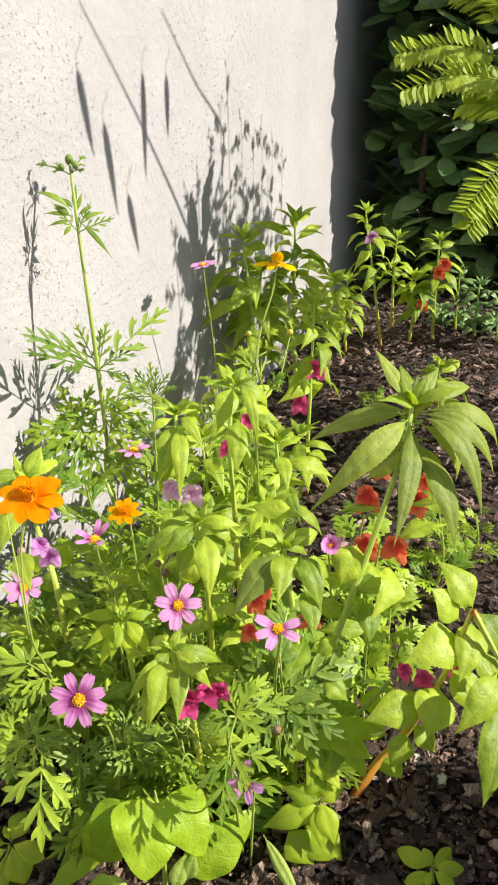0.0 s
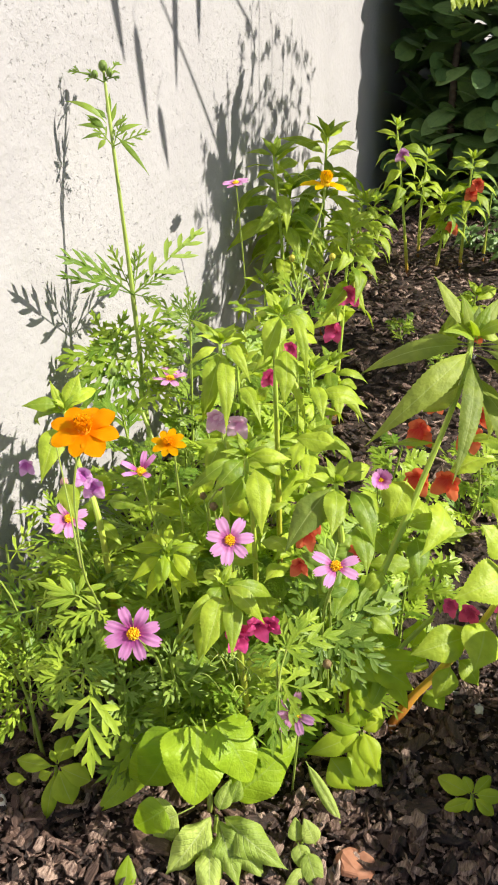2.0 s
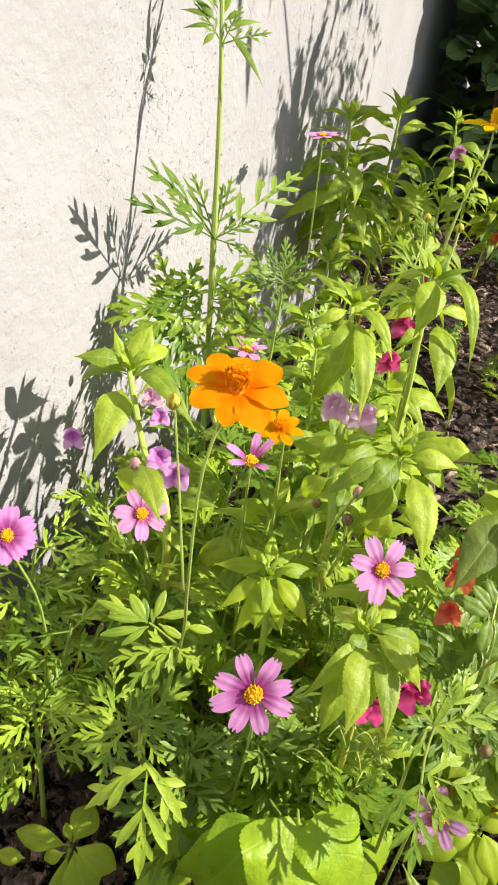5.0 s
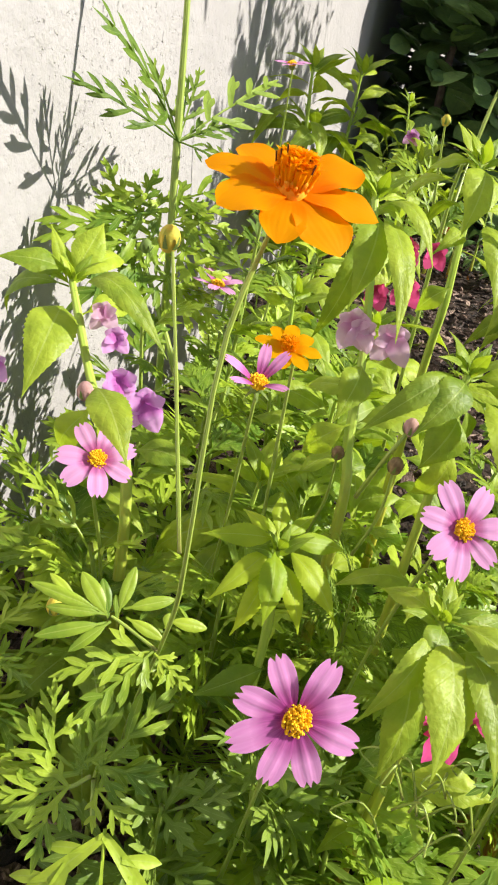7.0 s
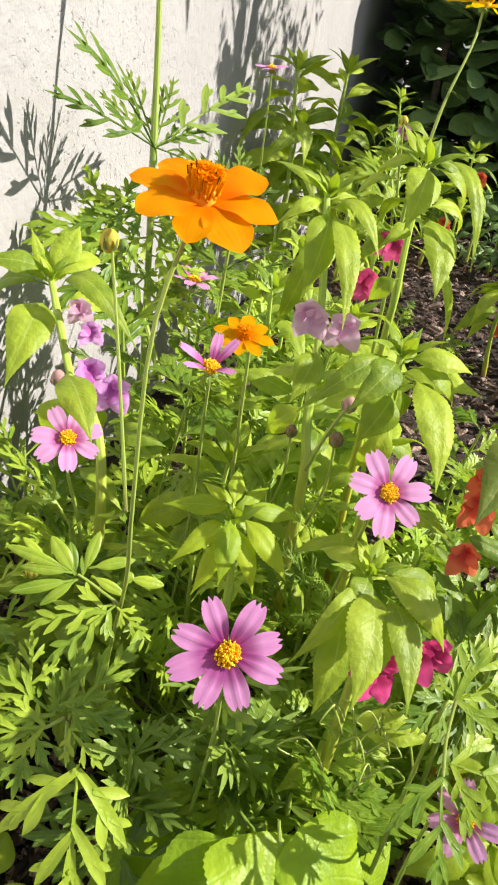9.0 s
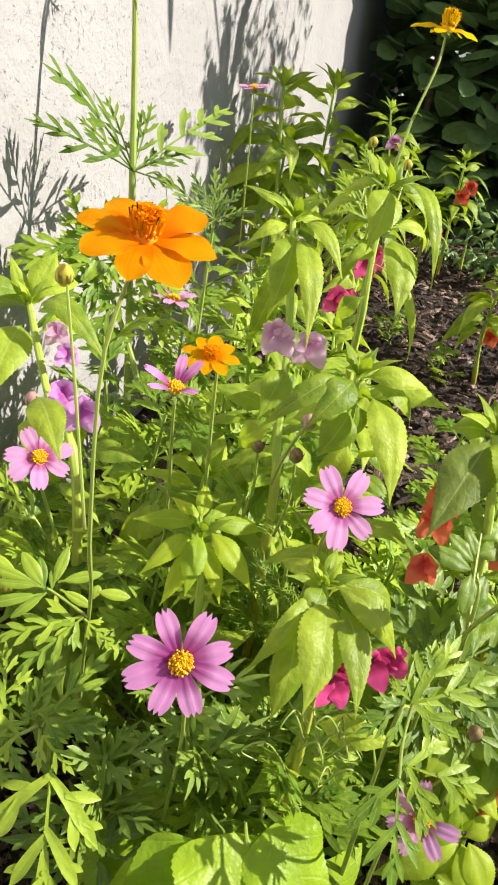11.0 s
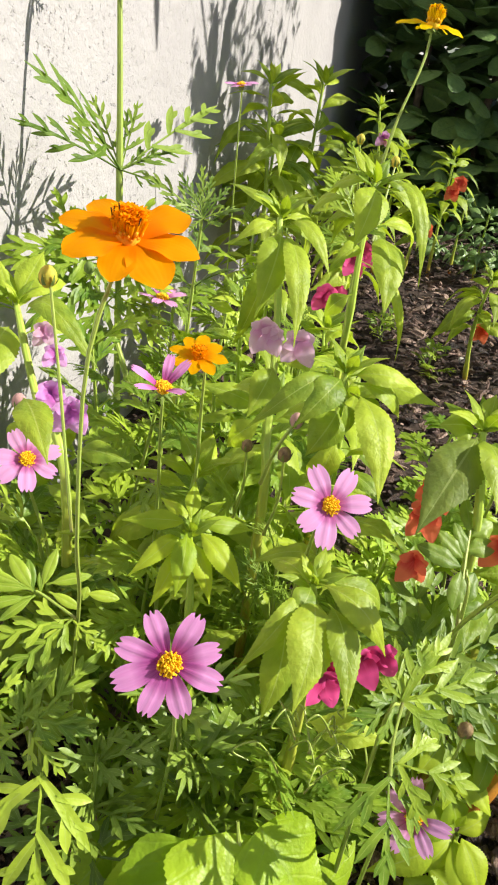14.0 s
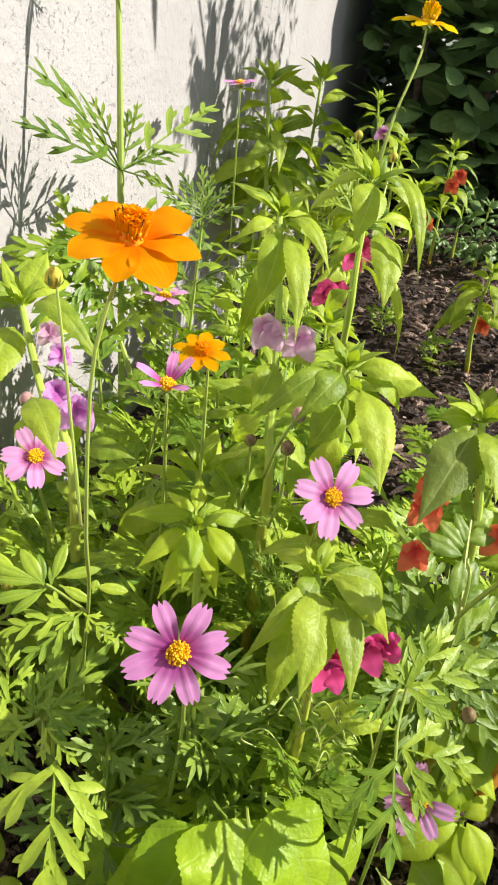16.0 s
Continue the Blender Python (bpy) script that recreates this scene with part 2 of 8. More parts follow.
DISC_ORANGE = plain_material("disc_orange", (0.90, 0.32, 0.0), (0.97, 0.44, 0.005), 420.0, 0.7, 0.001)
ANTHER = plain_material("anther_brown", (0.06, 0.02, 0.005), (0.14, 0.05, 0.01), 300.0)
CALYX = plain_material("calyx_green", (0.14, 0.22, 0.04), (0.24, 0.33, 0.07), 160.0)
BUD_YELLOW = plain_material("bud_yellow", (0.42, 0.44, 0.05), (0.80, 0.56, 0.05), 160.0)
WITHERED = plain_material("withered_brown", (0.16, 0.10, 0.04), (0.34, 0.24, 0.10), 220.0)
BUD_PINK = plain_material("bud_pink", (0.42, 0.22, 0.20), (0.60, 0.36, 0.34), 160.0)
STUCCO = stucco_material()
BARK = bark_material("bark_mulch", (0.020, 0.012, 0.010), (0.165, 0.095, 0.070), (0.66, 0.47, 0.37))
SOIL = plain_material("dark_soil", (0.022, 0.014, 0.010), (0.075, 0.048, 0.034), 60.0, 0.95, 0.01, 0.9)
BRICK = plain_material("clay_shard", (0.36, 0.15, 0.08), (0.46, 0.22, 0.13), 70.0, 0.85, 0.002)
PEBBLE = plain_material("pale_pebble", (0.50, 0.46, 0.40), (0.72, 0.68, 0.62), 90.0, 0.7)
WOOD = plain_material("branch_bark", (0.10, 0.07, 0.05), (0.20, 0.15, 0.11), 60.0, 0.85, 0.003)
POD = plain_material("seed_pod", (0.10, 0.06, 0.03), (0.18, 0.11, 0.06), 50.0, 0.7)

# ---- building ----
rng = np.random.default_rng(7)
UP = np.array((0.0, 0.0, 1.0))
SUNWARD = UP + 0.7 * np.array(SUN_WAY) + np.array((-0.35, 0.0, 0.0))
FOOT = {}


def soil(x):
    """The height of the bed, which rises gently towards the hedge."""
    return 0.11 + 0.072 * (min(max(x, 0.2), 3.6) - 1.0)


def unit(v):
    v = np.asarray(v, float)
    return v / max(np.linalg.norm(v), 1e-9)


class Geo:
    """Vertices, faces and a flat map of one mesh, gathered piece by piece."""

    def __init__(self):
        self.v, self.f, self.uv, self.n = [], [], [], 0

    def grid(self, pts, uv):
        rows, cols = pts.shape[:2]
        self.v.append(pts.reshape(-1, 3))
        self.uv.append(uv.reshape(-1, 2))
        i = self.n + np.arange(rows * cols).reshape(rows, cols)
        self.f.append(np.stack([i[:-1, :-1], i[:-1, 1:], i[1:, 1:], i[1:, :-1]], -1).reshape(-1, 4))
        self.n += rows * cols
        return self


def make_mesh(name, geo, mat, origin, smooth=True):
    v = np.concatenate(geo.v) - np.asarray(origin)
    f = np.concatenate(geo.f)
    uv = np.concatenate(geo.uv)
    me = bpy.data.meshes.new(name)
    me.vertices.add(len(v))
    me.vertices.foreach_set("co", v.astype(np.float32).ravel())
    me.loops.add(f.size)
    me.loops.foreach_set("vertex_index", f.astype(np.int32).ravel())
    me.polygons.add(len(f))
    me.polygons.foreach_set("loop_start", np.arange(0, f.size, 4, dtype=np.int32))
    me.polygons.foreach_set("use_smooth", np.full(len(f), smooth))
    me.uv_layers.new(name="UVMap").data.foreach_set("uv", uv[f.ravel()].astype(np.float32).ravel())
    me.update(calc_edges=True)
    me.validate()
    me.materials.append(mat)
    return me


def thing(name, at, label, category, group="", kind=""):
    ob = new(name)
    at = (at[0], at[1], soil(at[0])) if abs(at[2]) < 0.001 else at
    ob.location = at
    FOOT[ob.name] = np.asarray(at, float)
    return tagged(ob, label, category, group, kind)


def part(name, geo, mat, parent, at=None, label="", smooth=True):
    """One mesh object under a thing or a part; places are given in the world."""
    home = FOOT[parent.name]
    at = home if at is None else np.asarray(at, float)
    ob = new(name, make_mesh(name, geo, mat, at, smooth))
    ob.parent = parent
    ob.location = at - home
    FOOT[ob.name] = at
    return tagged(ob, label) if label else ob


def curve(points, n):
    """A smooth line through a few points."""
    p = np.asarray(points, float)
    if len(p) == 2:
        return p[0] + (p[1] - p[0]) * np.linspace(0, 1, n)[:, None]
    q = np.vstack([2 * p[0] - p[1], p, 2 * p[-1] - p[-2]])
    out = []
    for s in np.linspace(0, len(p) - 1 - 1e-9, n):
        i = int(s)
        t = s - i
        a, b, c, d = q[i:i + 4]
        out.append(0.5 * (2 * b + (c - a) * t + (2 * a - 5 * b + 4 * c - d) * t * t + (3 * b - a - 3 * c + d) * t ** 3))
    return np.array(out)


def tube(geo, points, r0, r1, n=14, sides=8, knots=0.0, v0=0.0, v1=1.0):
    """A tapering round stem through the points, swollen at its joints."""
    c = curve(points, n)
    tan = np.gradient(c, axis=0)
    tan /= np.linalg.norm(tan, axis=1)[:, None]
    ref = np.array((0.31, 0.77, 0.12))
    s = np.cross(tan, ref)
    s /= np.linalg.norm(s, axis=1)[:, None]
    b = np.cross(tan, s)
    k = np.linspace(0, 1, n)
    r = r0 + (r1 - r0) * k
    if knots:
        r = r * (1 + knots * np.abs(np.sin(k * 9.0)) ** 8)
    a = np.linspace(0, 2 * math.pi, sides + 1)
    pts = c[:, None] + r[:, None, None] * (np.cos(a)[None, :, None] * s[:, None] + np.sin(a)[None, :, None] * b[:, None])
    uv = np.stack(np.broadcast_arrays((a / (2 * math.pi))[None, :], (v0 + (v1 - v0) * k)[:, None]), -1)
    geo.grid(pts, uv)
    return geo


def blade(geo, base, tip, width, arch=0.15, roll=0.0, shape="lance", rows=46, cols=9, serr=0.075, fold=0.34, stalk=0.08, wave=0.0, up=None, curl=0.0, notch_by=1.0):
    """One leaf blade from base to tip: arched, folded along its midrib, toothed along its edges."""
    base, tip = np.asarray(base, float), np.asarray(tip, float)
    length = np.linalg.norm(tip - base)
    axis = (tip - base) / max(length, 1e-9)
    hint = SUNWARD if up is None else np.asarray(up, float)
    nrm = unit(hint - (hint @ axis) * axis)
    side0 = np.cross(axis, nrm)
    nrm = nrm * math.cos(roll) + side0 * math.sin(roll)
    ctrl = (base + tip) / 2 + nrm * arch * length * 2 - axis * arch * length * 0.5
    s = np.linspace(0, 1, rows)[:, None]
    c = (1 - s) ** 2 * base + 2 * s * (1 - s) * ctrl + s * s * tip
    tan = 2 * (1 - s) * (ctrl - base) + 2 * s * (tip - ctrl)
    tan /= np.linalg.norm(tan, axis=1)[:, None]
    sd = np.cross(tan, nrm)
    sd /= np.linalg.norm(sd, axis=1)[:, None]
    nn = np.cross(sd, tan)
    if curl:
        ang = curl * (s - 0.5)
        sd, nn = sd * np.cos(ang) + nn * np.sin(ang), nn * np.cos(ang) - sd * np.sin(ang)
    k = s[:, 0]
    q = np.clip((k - stalk) / (1 - stalk), 0, 1)
    if shape == "lance":
        w = np.sin(math.pi * q ** 0.82) ** 1.25
    elif shape == "ovate":
        w = np.sin(math.pi * q ** 0.62) ** 0.8
    elif shape == "oval":
        w = np.sin(math.pi * q ** 1.05) ** 0.6
    elif shape == "heart":
        w = np.clip(np.sin(math.pi * q ** 0.50), 0, 1) ** 0.62
    elif shape == "spoon":
        w = np.sin(math.pi * q ** 1.25) ** 0.8
    elif shape == "paddle":
        w = 0.16 * (1 - q) ** 2 + np.sin(math.pi * q ** 1.5) ** 0.62
    elif shape == "petal":
        w = np.sin(math.pi * 0.5 * np.clip(q / 0.76, 0, 1) ** 0.85) * (1.0 - 0.12 * np.clip((q - 0.76) / 0.24, 0, 1) ** 2)
    elif shape == "round":
        w = np.sin(math.pi * np.clip(q, 0, 0.93) ** 0.8) ** 0.7
    else:
        w = (0.40 + 0.60 * np.sin(math.pi * np.clip(q * 0.75 + 0.05, 0, 1))) * (1 - q ** 3.2)
    half = np.maximum(w * width / 2, 0.0008 if stalk else 0.0003)
    if shape != "petal":
        half[-1] = 0.0002
    u = np.linspace(-1, 1, cols)[None, :]
    teeth = 1 + serr * (np.arange(rows) % 2)[:, None] * (np.abs(u) > 0.99)
    off = u * half[:, None] * teeth
    lift = fold * half[:, None] * (1.1 * np.abs(u) - 1.4 * u * u) * teeth + wave * half[:, None] * np.sin(k[:, None] * 13.0 + 2.2 * np.sign(u) + roll * 7) * u * u
    pts = c[:, None] + off[..., None] * sd[:, None] + lift[..., None] * nn[:, None]
    if shape == "petal":
        notch = np.array([-0.03, 0.025, 0.035, -0.065, 0.06, -0.065, 0.035, 0.025, -0.03])[np.linspace(0, 8, cols).astype(int)]
        notch = notch - 0.10 * (u[0] ** 4)
        pleat = 0.034 * width * np.cos(u * 7.0) * np.sin(math.pi * q[:, None] * 0.9)
        pts = pts + (notch[None, :, None] * notch_by * length * (q ** 3)[:, None, None]) * tan[:, None] + pleat[..., None] * nn[:, None]
    uv = np.stack(np.broadcast_arrays(u * 0.5 + 0.5, k[:, None]), -1)
    geo.grid(pts, uv)
    return geo


def cut_leaf(geo, base, tip, arch=0.12, roll=0.0, pairs=4, wide=0.006, span=0.5, fine=False, up=None, seed=0, first=0.24, last=0.68, tips=4, plan=None, end=0.1):
    """A feathered leaf: a midrib with pairs of divisions, each with rounded fingers; fine makes them threads.
    A plan names the divisions one by one: (where, degrees, length, width, fingers)."""
    r = np.random.default_rng(seed)
    base, tip = np.asarray(base, float), np.asarray(tip, float)
    length = np.linalg.norm(tip - base)
    axis = (tip - base) / length
    hint = SUNWARD if up is None else np.asarray(up, float)
    nrm = unit(hint - (hint @ axis) * axis)
    nrm = nrm * math.cos(roll) + np.cross(axis, nrm) * math.sin(roll)
    out = np.cross(axis, nrm)
    w = 0.0016 if fine else wide
    droop = r.uniform(0.1, 0.7)

    def bent(p, lift):
        """From the leaf's flat plan (along, across) to the arched leaf in the world."""
        k = p[..., 0] / length
        rise = 4 * arch * length * k * (1 - k) * 0.9 - droop * p[..., 1] ** 2 / length + lift
        return base + p[..., :1] * axis + p[..., 1:] * out + rise[..., None] * nrm

    def strap(a, way, ln, width, hook=0.0, lift=0.0, tilt=0.0, rows=7):
        rows = 12 if width > 0.008 else rows
        k = np.linspace(0, 1, rows)
        ang = way + hook * k
        step = ln / (rows - 1)
        c = np.array(a) + np.concatenate([[(0, 0)], np.cumsum(np.stack([np.cos(ang[:-1]), np.sin(ang[:-1])], -1) * step, 0)])
        half = width / 2 * np.where(k < 0.62, 0.5 + 0.5 * np.sin(math.pi / 2 * k / 0.62), 1 - ((k - 0.62).clip(0) / 0.38) ** 1.7)
        half[-1] = width * 0.04
        u = np.linspace(-1, 1, 5 if width > 0.008 else 3)
        side = np.stack([-np.sin(ang), np.cos(ang)], -1)
        p = c[:, None] + u[None, :, None] * half[:, None, None] * side[:, None]
        z = lift + tilt * ln * k[:, None] + np.abs(u)[None] * half[:, None] * 0.22
        uv = np.stack(np.broadcast_arrays(u[None] * 0.5 + 0.5, k[:, None] * 0.6 + 0.2), -1)
        geo.grid(bent(p, z), uv)
        return c

    c = bent(np.stack([np.linspace(0, 0.9 * length, 4), np.zeros(4)], -1), np.full(4, -0.0006))
    tube(geo, c, 0.0009 + length * 0.003, 0.0005, 8, 5)
    if not fine:
        strap((length * 0.16, 0), 0.0, length * 0.64, w * 0.8, 0.0, 0.0002)
    count = 0
    for where, degrees, ln, width, fingers in plan or ():
        way = radians(degrees) * r.uniform(0.88, 1.12)
        ln *= length * r.uniform(0.9, 1.1)
        tilt = r.uniform(-0.15, 0.15)
        count += 1
        line = strap((length * where, 0.0), way, ln, length * width, -0.22 if degrees > 0 else 0.22, 0.0003 * count, tilt, 10)
        for f, turn_by, long, broad in fingers:
            turn_by = radians(turn_by) * r.uniform(0.85, 1.15)
            strap(line[int(f * (len(line) - 1))], way + turn_by, long * length, broad * length, -turn_by * 0.35, tilt * ln * f + 0.0003 * count + 0.0002, tilt * 0.6, 9)
    if plan:
        strap((length * 0.5, 0.0), 0.0, length * 0.5, end * length, r.uniform(-0.1, 0.1), 0.0002, 0.0, 12)
        return geo
    for i in range(pairs):
        s = first + (last - first) * i / max(pairs - 1, 1)
        for sgn in (-1, 1):
            way = sgn * r.uniform(0.62, 0.92) * (1.15 - 0.4 * s)
            ln = length * span * (1.0 - 0.6 * abs(s - 0.34) / 0.5) * r.uniform(0.85, 1.1)
            width = min(w, ln * 0.34) * r.uniform(0.85, 1.15)
            tilt = r.uniform(-0.22, 0.22)
            a = (length * (s + r.uniform(-0.04, 0.04)), 0.0)
            count += 1
            line = strap(a, way, ln, width, -sgn * 0.25, 0.0003 * count, tilt)
            n = 6 if fine else 1 if ln < 0.016 else 2 if ln < 0.045 else 3
            for q in range(n):
                f = 0.30 + 0.38 * q / max(n - 1, 1) + r.uniform(-0.05, 0.05)
                turn_by = (1 if q % 2 else -1) * sgn * r.uniform(0.55, 0.8)
                long = ln * (0.72 - 0.45 * f) * r.uniform(0.75, 1.2)
                strap(line[int(f * (len(line) - 1))], way + turn_by, long, min(width * 0.85, long * 0.45), -turn_by * 0.35, tilt * ln * f + 0.0003 * count + 0.0002, tilt * 0.6, 4 if fine else 6)
    a = (length * 0.66, 0.0)
    w = min(w, length * 0.10)
    strap(a, 0.0, length * 0.36, w * 1.1, r.uniform(-0.15, 0.15), 0.0003)
    for q in range(tips):
        turn_by = (1 if q % 2 else -1) * r.uniform(0.45, 0.7)
        strap((length * (0.68 + 0.06 * q), 0.0), turn_by, length * (0.22 - 0.03 * q) * r.uniform(0.85, 1.15), w * 0.8, -turn_by * 0.4, 0.0005, 0.0, 6)
    return geo


BROAD_PLAN = (
    (0.03, -46, 0.66, 0.092, ((0.34, -40, 0.25, 0.078), (0.46, 38, 0.27, 0.080), (0.66, -34, 0.15, 0.058), (0.74, 32, 0.13, 0.055))),
    (0.03, 50, 0.64, 0.095, ((0.24, 46, 0.22, 0.068), (0.38, -42, 0.28, 0.084), (0.58, 36, 0.21, 0.074), (0.72, -32, 0.13, 0.055))),
    (0.36, -34, 0.46, 0.090, ((0.55, -34, 0.14, 0.055),)), (0.40, 38, 0.44, 0.090, ((0.55, 34, 0.14, 0.055),)),
    (0.62, -32, 0.24, 0.066, ()), (0.66, 34, 0.22, 0.066, ()))
FERNY_PLAN = (
    (0.24, -48, 0.28, 0.050, ((0.45, 34, 0.12, 0.036),)), (0.28, 46, 0.30, 0.050, ((0.45, -34, 0.13, 0.036),)),
    (0.44, -40, 0.26, 0.049, ((0.5, 34, 0.11, 0.034),)), (0.50, 40, 0.25, 0.049, ((0.5, -34, 0.10, 0.033),)),
    (0.62, -36, 0.21, 0.045, ()), (0.68, 36, 0.19, 0.045, ()), (0.80, -32, 0.14, 0.036, ()), (0.85, 30, 0.12, 0.033, ()))
LEAFY_PLAN = (
    (0.10, -56, 0.34, 0.085, ((0.4, 36, 0.18, 0.06), (0.6, -34, 0.14, 0.05))), (0.14, 54, 0.36, 0.085, ((0.4, -36, 0.18, 0.06), (0.6, 34, 0.14, 0.05))),
    (0.34, -46, 0.32, 0.085, ((0.5, 34, 0.14, 0.055),)), (0.40, 44, 0.31, 0.085, ((0.5, -34, 0.14, 0.055),)),
    (0.58, -38, 0.25, 0.075, ()), (0.64, 38, 0.23, 0.075, ()), (0.80, -32, 0.15, 0.055, ()))


def leaf(plant, base, tip, width, arch=0.18, mat=None, **more):
    """A toothed leaf of a plant, a part of its own."""
    return part("leaf", blade(Geo(), base, tip, width, arch, **more), mat or BALSAM_LEAF, plant, base)


def feather(plant, base, tip, mat=None, **more):
    return part("leaf", cut_leaf(Geo(), base, tip, seed=int(rng.integers(1 << 30)), **more), mat or COSMOS_LEAF, plant, base)


def stem(plant, points, r0, r1, mat=None, name="stem", knots=0.0, n=18):
    points = [(x, y, max(z, soil(x) - 0.012)) for x, y, z in points]
    return part(name, tube(Geo(), points, r0, r1, n, 9, knots), mat or BALSAM_STEM, plant, points[0])


def ball(geo, centre, r, squash=1.0, axis=UP, rows=7, sides=10, top=1.0):
    """A rounded body round an axis."""
    axis = unit(axis)
    s = unit(np.cross(axis, (0.3, 0.8, 0.2)))
    b = np.cross(axis, s)
    a = np.linspace(0, 2 * math.pi, sides + 1)[None, :, None]
    h = np.linspace(-math.pi / 2, math.pi / 2 * top, rows)[:, None, None]
    pts = np.asarray(centre) + r * (np.cos(h) * (np.cos(a) * s + np.sin(a) * b) + np.sin(h) * squash * axis)
    uv = np.stack(np.broadcast_arrays(a[..., 0] / 6.3, np.linspace(0, 1, rows)[:, None]), -1)
    geo.grid(pts, uv)
    return geo


def cosmos_flower(plant, at, facing, size, petals=8, mat=None, disc=None, spin=0.0, cup=0.12, skip=(), label="", width=0.62, high=0.5, ruffle=0.07, notch=1.0):
    """A cosmos bloom: calyx, petals with notched tips round a knobbly disc."""
    at, ax = np.asarray(at, float), unit(facing)
    s = unit(np.cross(ax, UP + 0.01))
    b = np.cross(s, ax)
    r = np.random.default_rng(int(abs(at[0]) * 1e4) + petals)
    g = ball(Geo(), at - ax * size * 0.05, size * 0.085, 0.9, ax)
    for i in range(8):
        a = i * math.pi / 4
        o = s * math.cos(a) + b * math.sin(a)
        blade(g, at - ax * size * 0.06, at + o * size * 0.2 - ax * size * 0.10, size * 0.05, 0.1, rows=4, cols=3, shape="lobe", serr=0, up=ax)
    flower = part("flower", g, CALYX, plant, at, label)
    for i in range(petals):
        if i in skip:
            continue
        a = spin + 2 * math.pi * i / petals + r.uniform(-0.08, 0.08)
        o = s * math.cos(a) + b * math.sin(a)
        ln = size * 0.5 * r.uniform(0.93, 1.05)
        lift = cup + r.uniform(-ruffle, ruffle)
        tip = at + (o * math.cos(lift) + ax * math.sin(lift)) * ln
        g = blade(Geo(), at + o * size * 0.035 + ax * 0.0004 * (i % 2), tip, ln * width * 8 / max(petals, 6) * r.uniform(0.95, 1.08), 0.05 + r.uniform(-0.02, 0.03), r.uniform(-0.15, 0.15), "petal", 9, 9, 0, 0.04, 0.0, up=ax, notch_by=notch)
        part("petal", g, mat or PINK, flower, at)
    g = ball(Geo(), at + ax * size * 0.01, size * 0.10, high, ax)
    for i in range(84):
        k = math.sqrt((i + 0.5) / 84) * r.uniform(0.92, 1.08)
        a = i * 2.39996 + r.uniform(-0.2, 0.2)
        p = at + (s * math.cos(a) + b * math.sin(a)) * k * size * 0.115 + ax * size * (0.02 + 0.10 * high * (1 - k * k) + 0.035 * high + r.uniform(-0.012, 0.016))
        ball(g, p, size * r.uniform(0.011, 0.018), 1.7, unit(ax + 0.4 * k * (s * math.cos(a) + b * math.sin(a))), 4, 5)
    part("disc", g, disc or DISC_YELLOW, flower, at)
    return flower


def sulphur_flower(plant, at, facing, size, spin=0.0, mat=None, cup=0.0, ruffle=0.2, skip=(), tuft=None, droop=(), tall=1.0):
    """An orange cosmos bloom with a raised tuft of dark-tipped florets; droop gives each petal of an uneven bloom
    as its way round, its rise, its length and its width."""
    f = cosmos_flower(plant, at, facing, size, 8, mat or ORANGE, tuft or DISC_ORANGE, spin, cup, range(8) if droop else skip, width=0.68, high=1.0, ruffle=ruffle, notch=0.55)
    for i, (way, rise, ln, wide) in enumerate(droop):
        way, rise = radians(way), radians(rise)
        o = np.array((math.cos(way) * math.cos(rise), math.sin(way) * math.cos(rise), math.sin(rise)))
        base = np.asarray(at, float) + o * size * 0.03 + UP * 0.0004 * (i % 3)
        tip = base + o * size * 0.5 * ln
        g = blade(Geo(), base, tip, size * 0.5 * wide, 0.08, 0.0, "paddle", 16, 9, 0, -0.10, 0.0, up=UP + np.array((-0.42, -0.16, 0.0)), wave=0.10)
        part("petal", g, mat or ORANGE, f, at)
    at, ax = np.asarray(at, float), unit(facing)
    s = unit(np.cross(ax, UP + 0.01))
    b = np.cross(s, ax)
    r = np.random.default_rng(3)
    g, d = Geo(), Geo()
    for i in range(80):
        a = i * 2.39996
        k = math.sqrt((i + 0.5) / 80)
        o = s * math.cos(a) + b * math.sin(a)
        p = at + o * k * size * 0.075
        e = p + ax * size * tall * (r.uniform(0.16, 0.22) - 0.04 * k * k) + o * size * 0.055 * k
        tube(g, [p, e], size * 0.014, size * 0.021, 4, 6)
        for q in range(3):
            w = o * math.cos(q * 2.1) + np.cross(ax, o) * math.sin(q * 2.1)
            blade(g, e, e + (w * 0.8 + ax * 0.5) * size * 0.045, size * 0.030, 0.1, rows=4, cols=3, shape="ovate", serr=0, stalk=0.0, up=ax)
        if i % 7 == 0:
            m = e - ax * size * 0.03 + o * size * 0.016
            tube(d, [m, m + ax * size * 0.055 + o * size * 0.012], size * 0.004, size * 0.006, 3, 5)
    part("floret", g, mat or AMBER, f, at)
    part("anther", d, ANTHER, f, at)
    return f


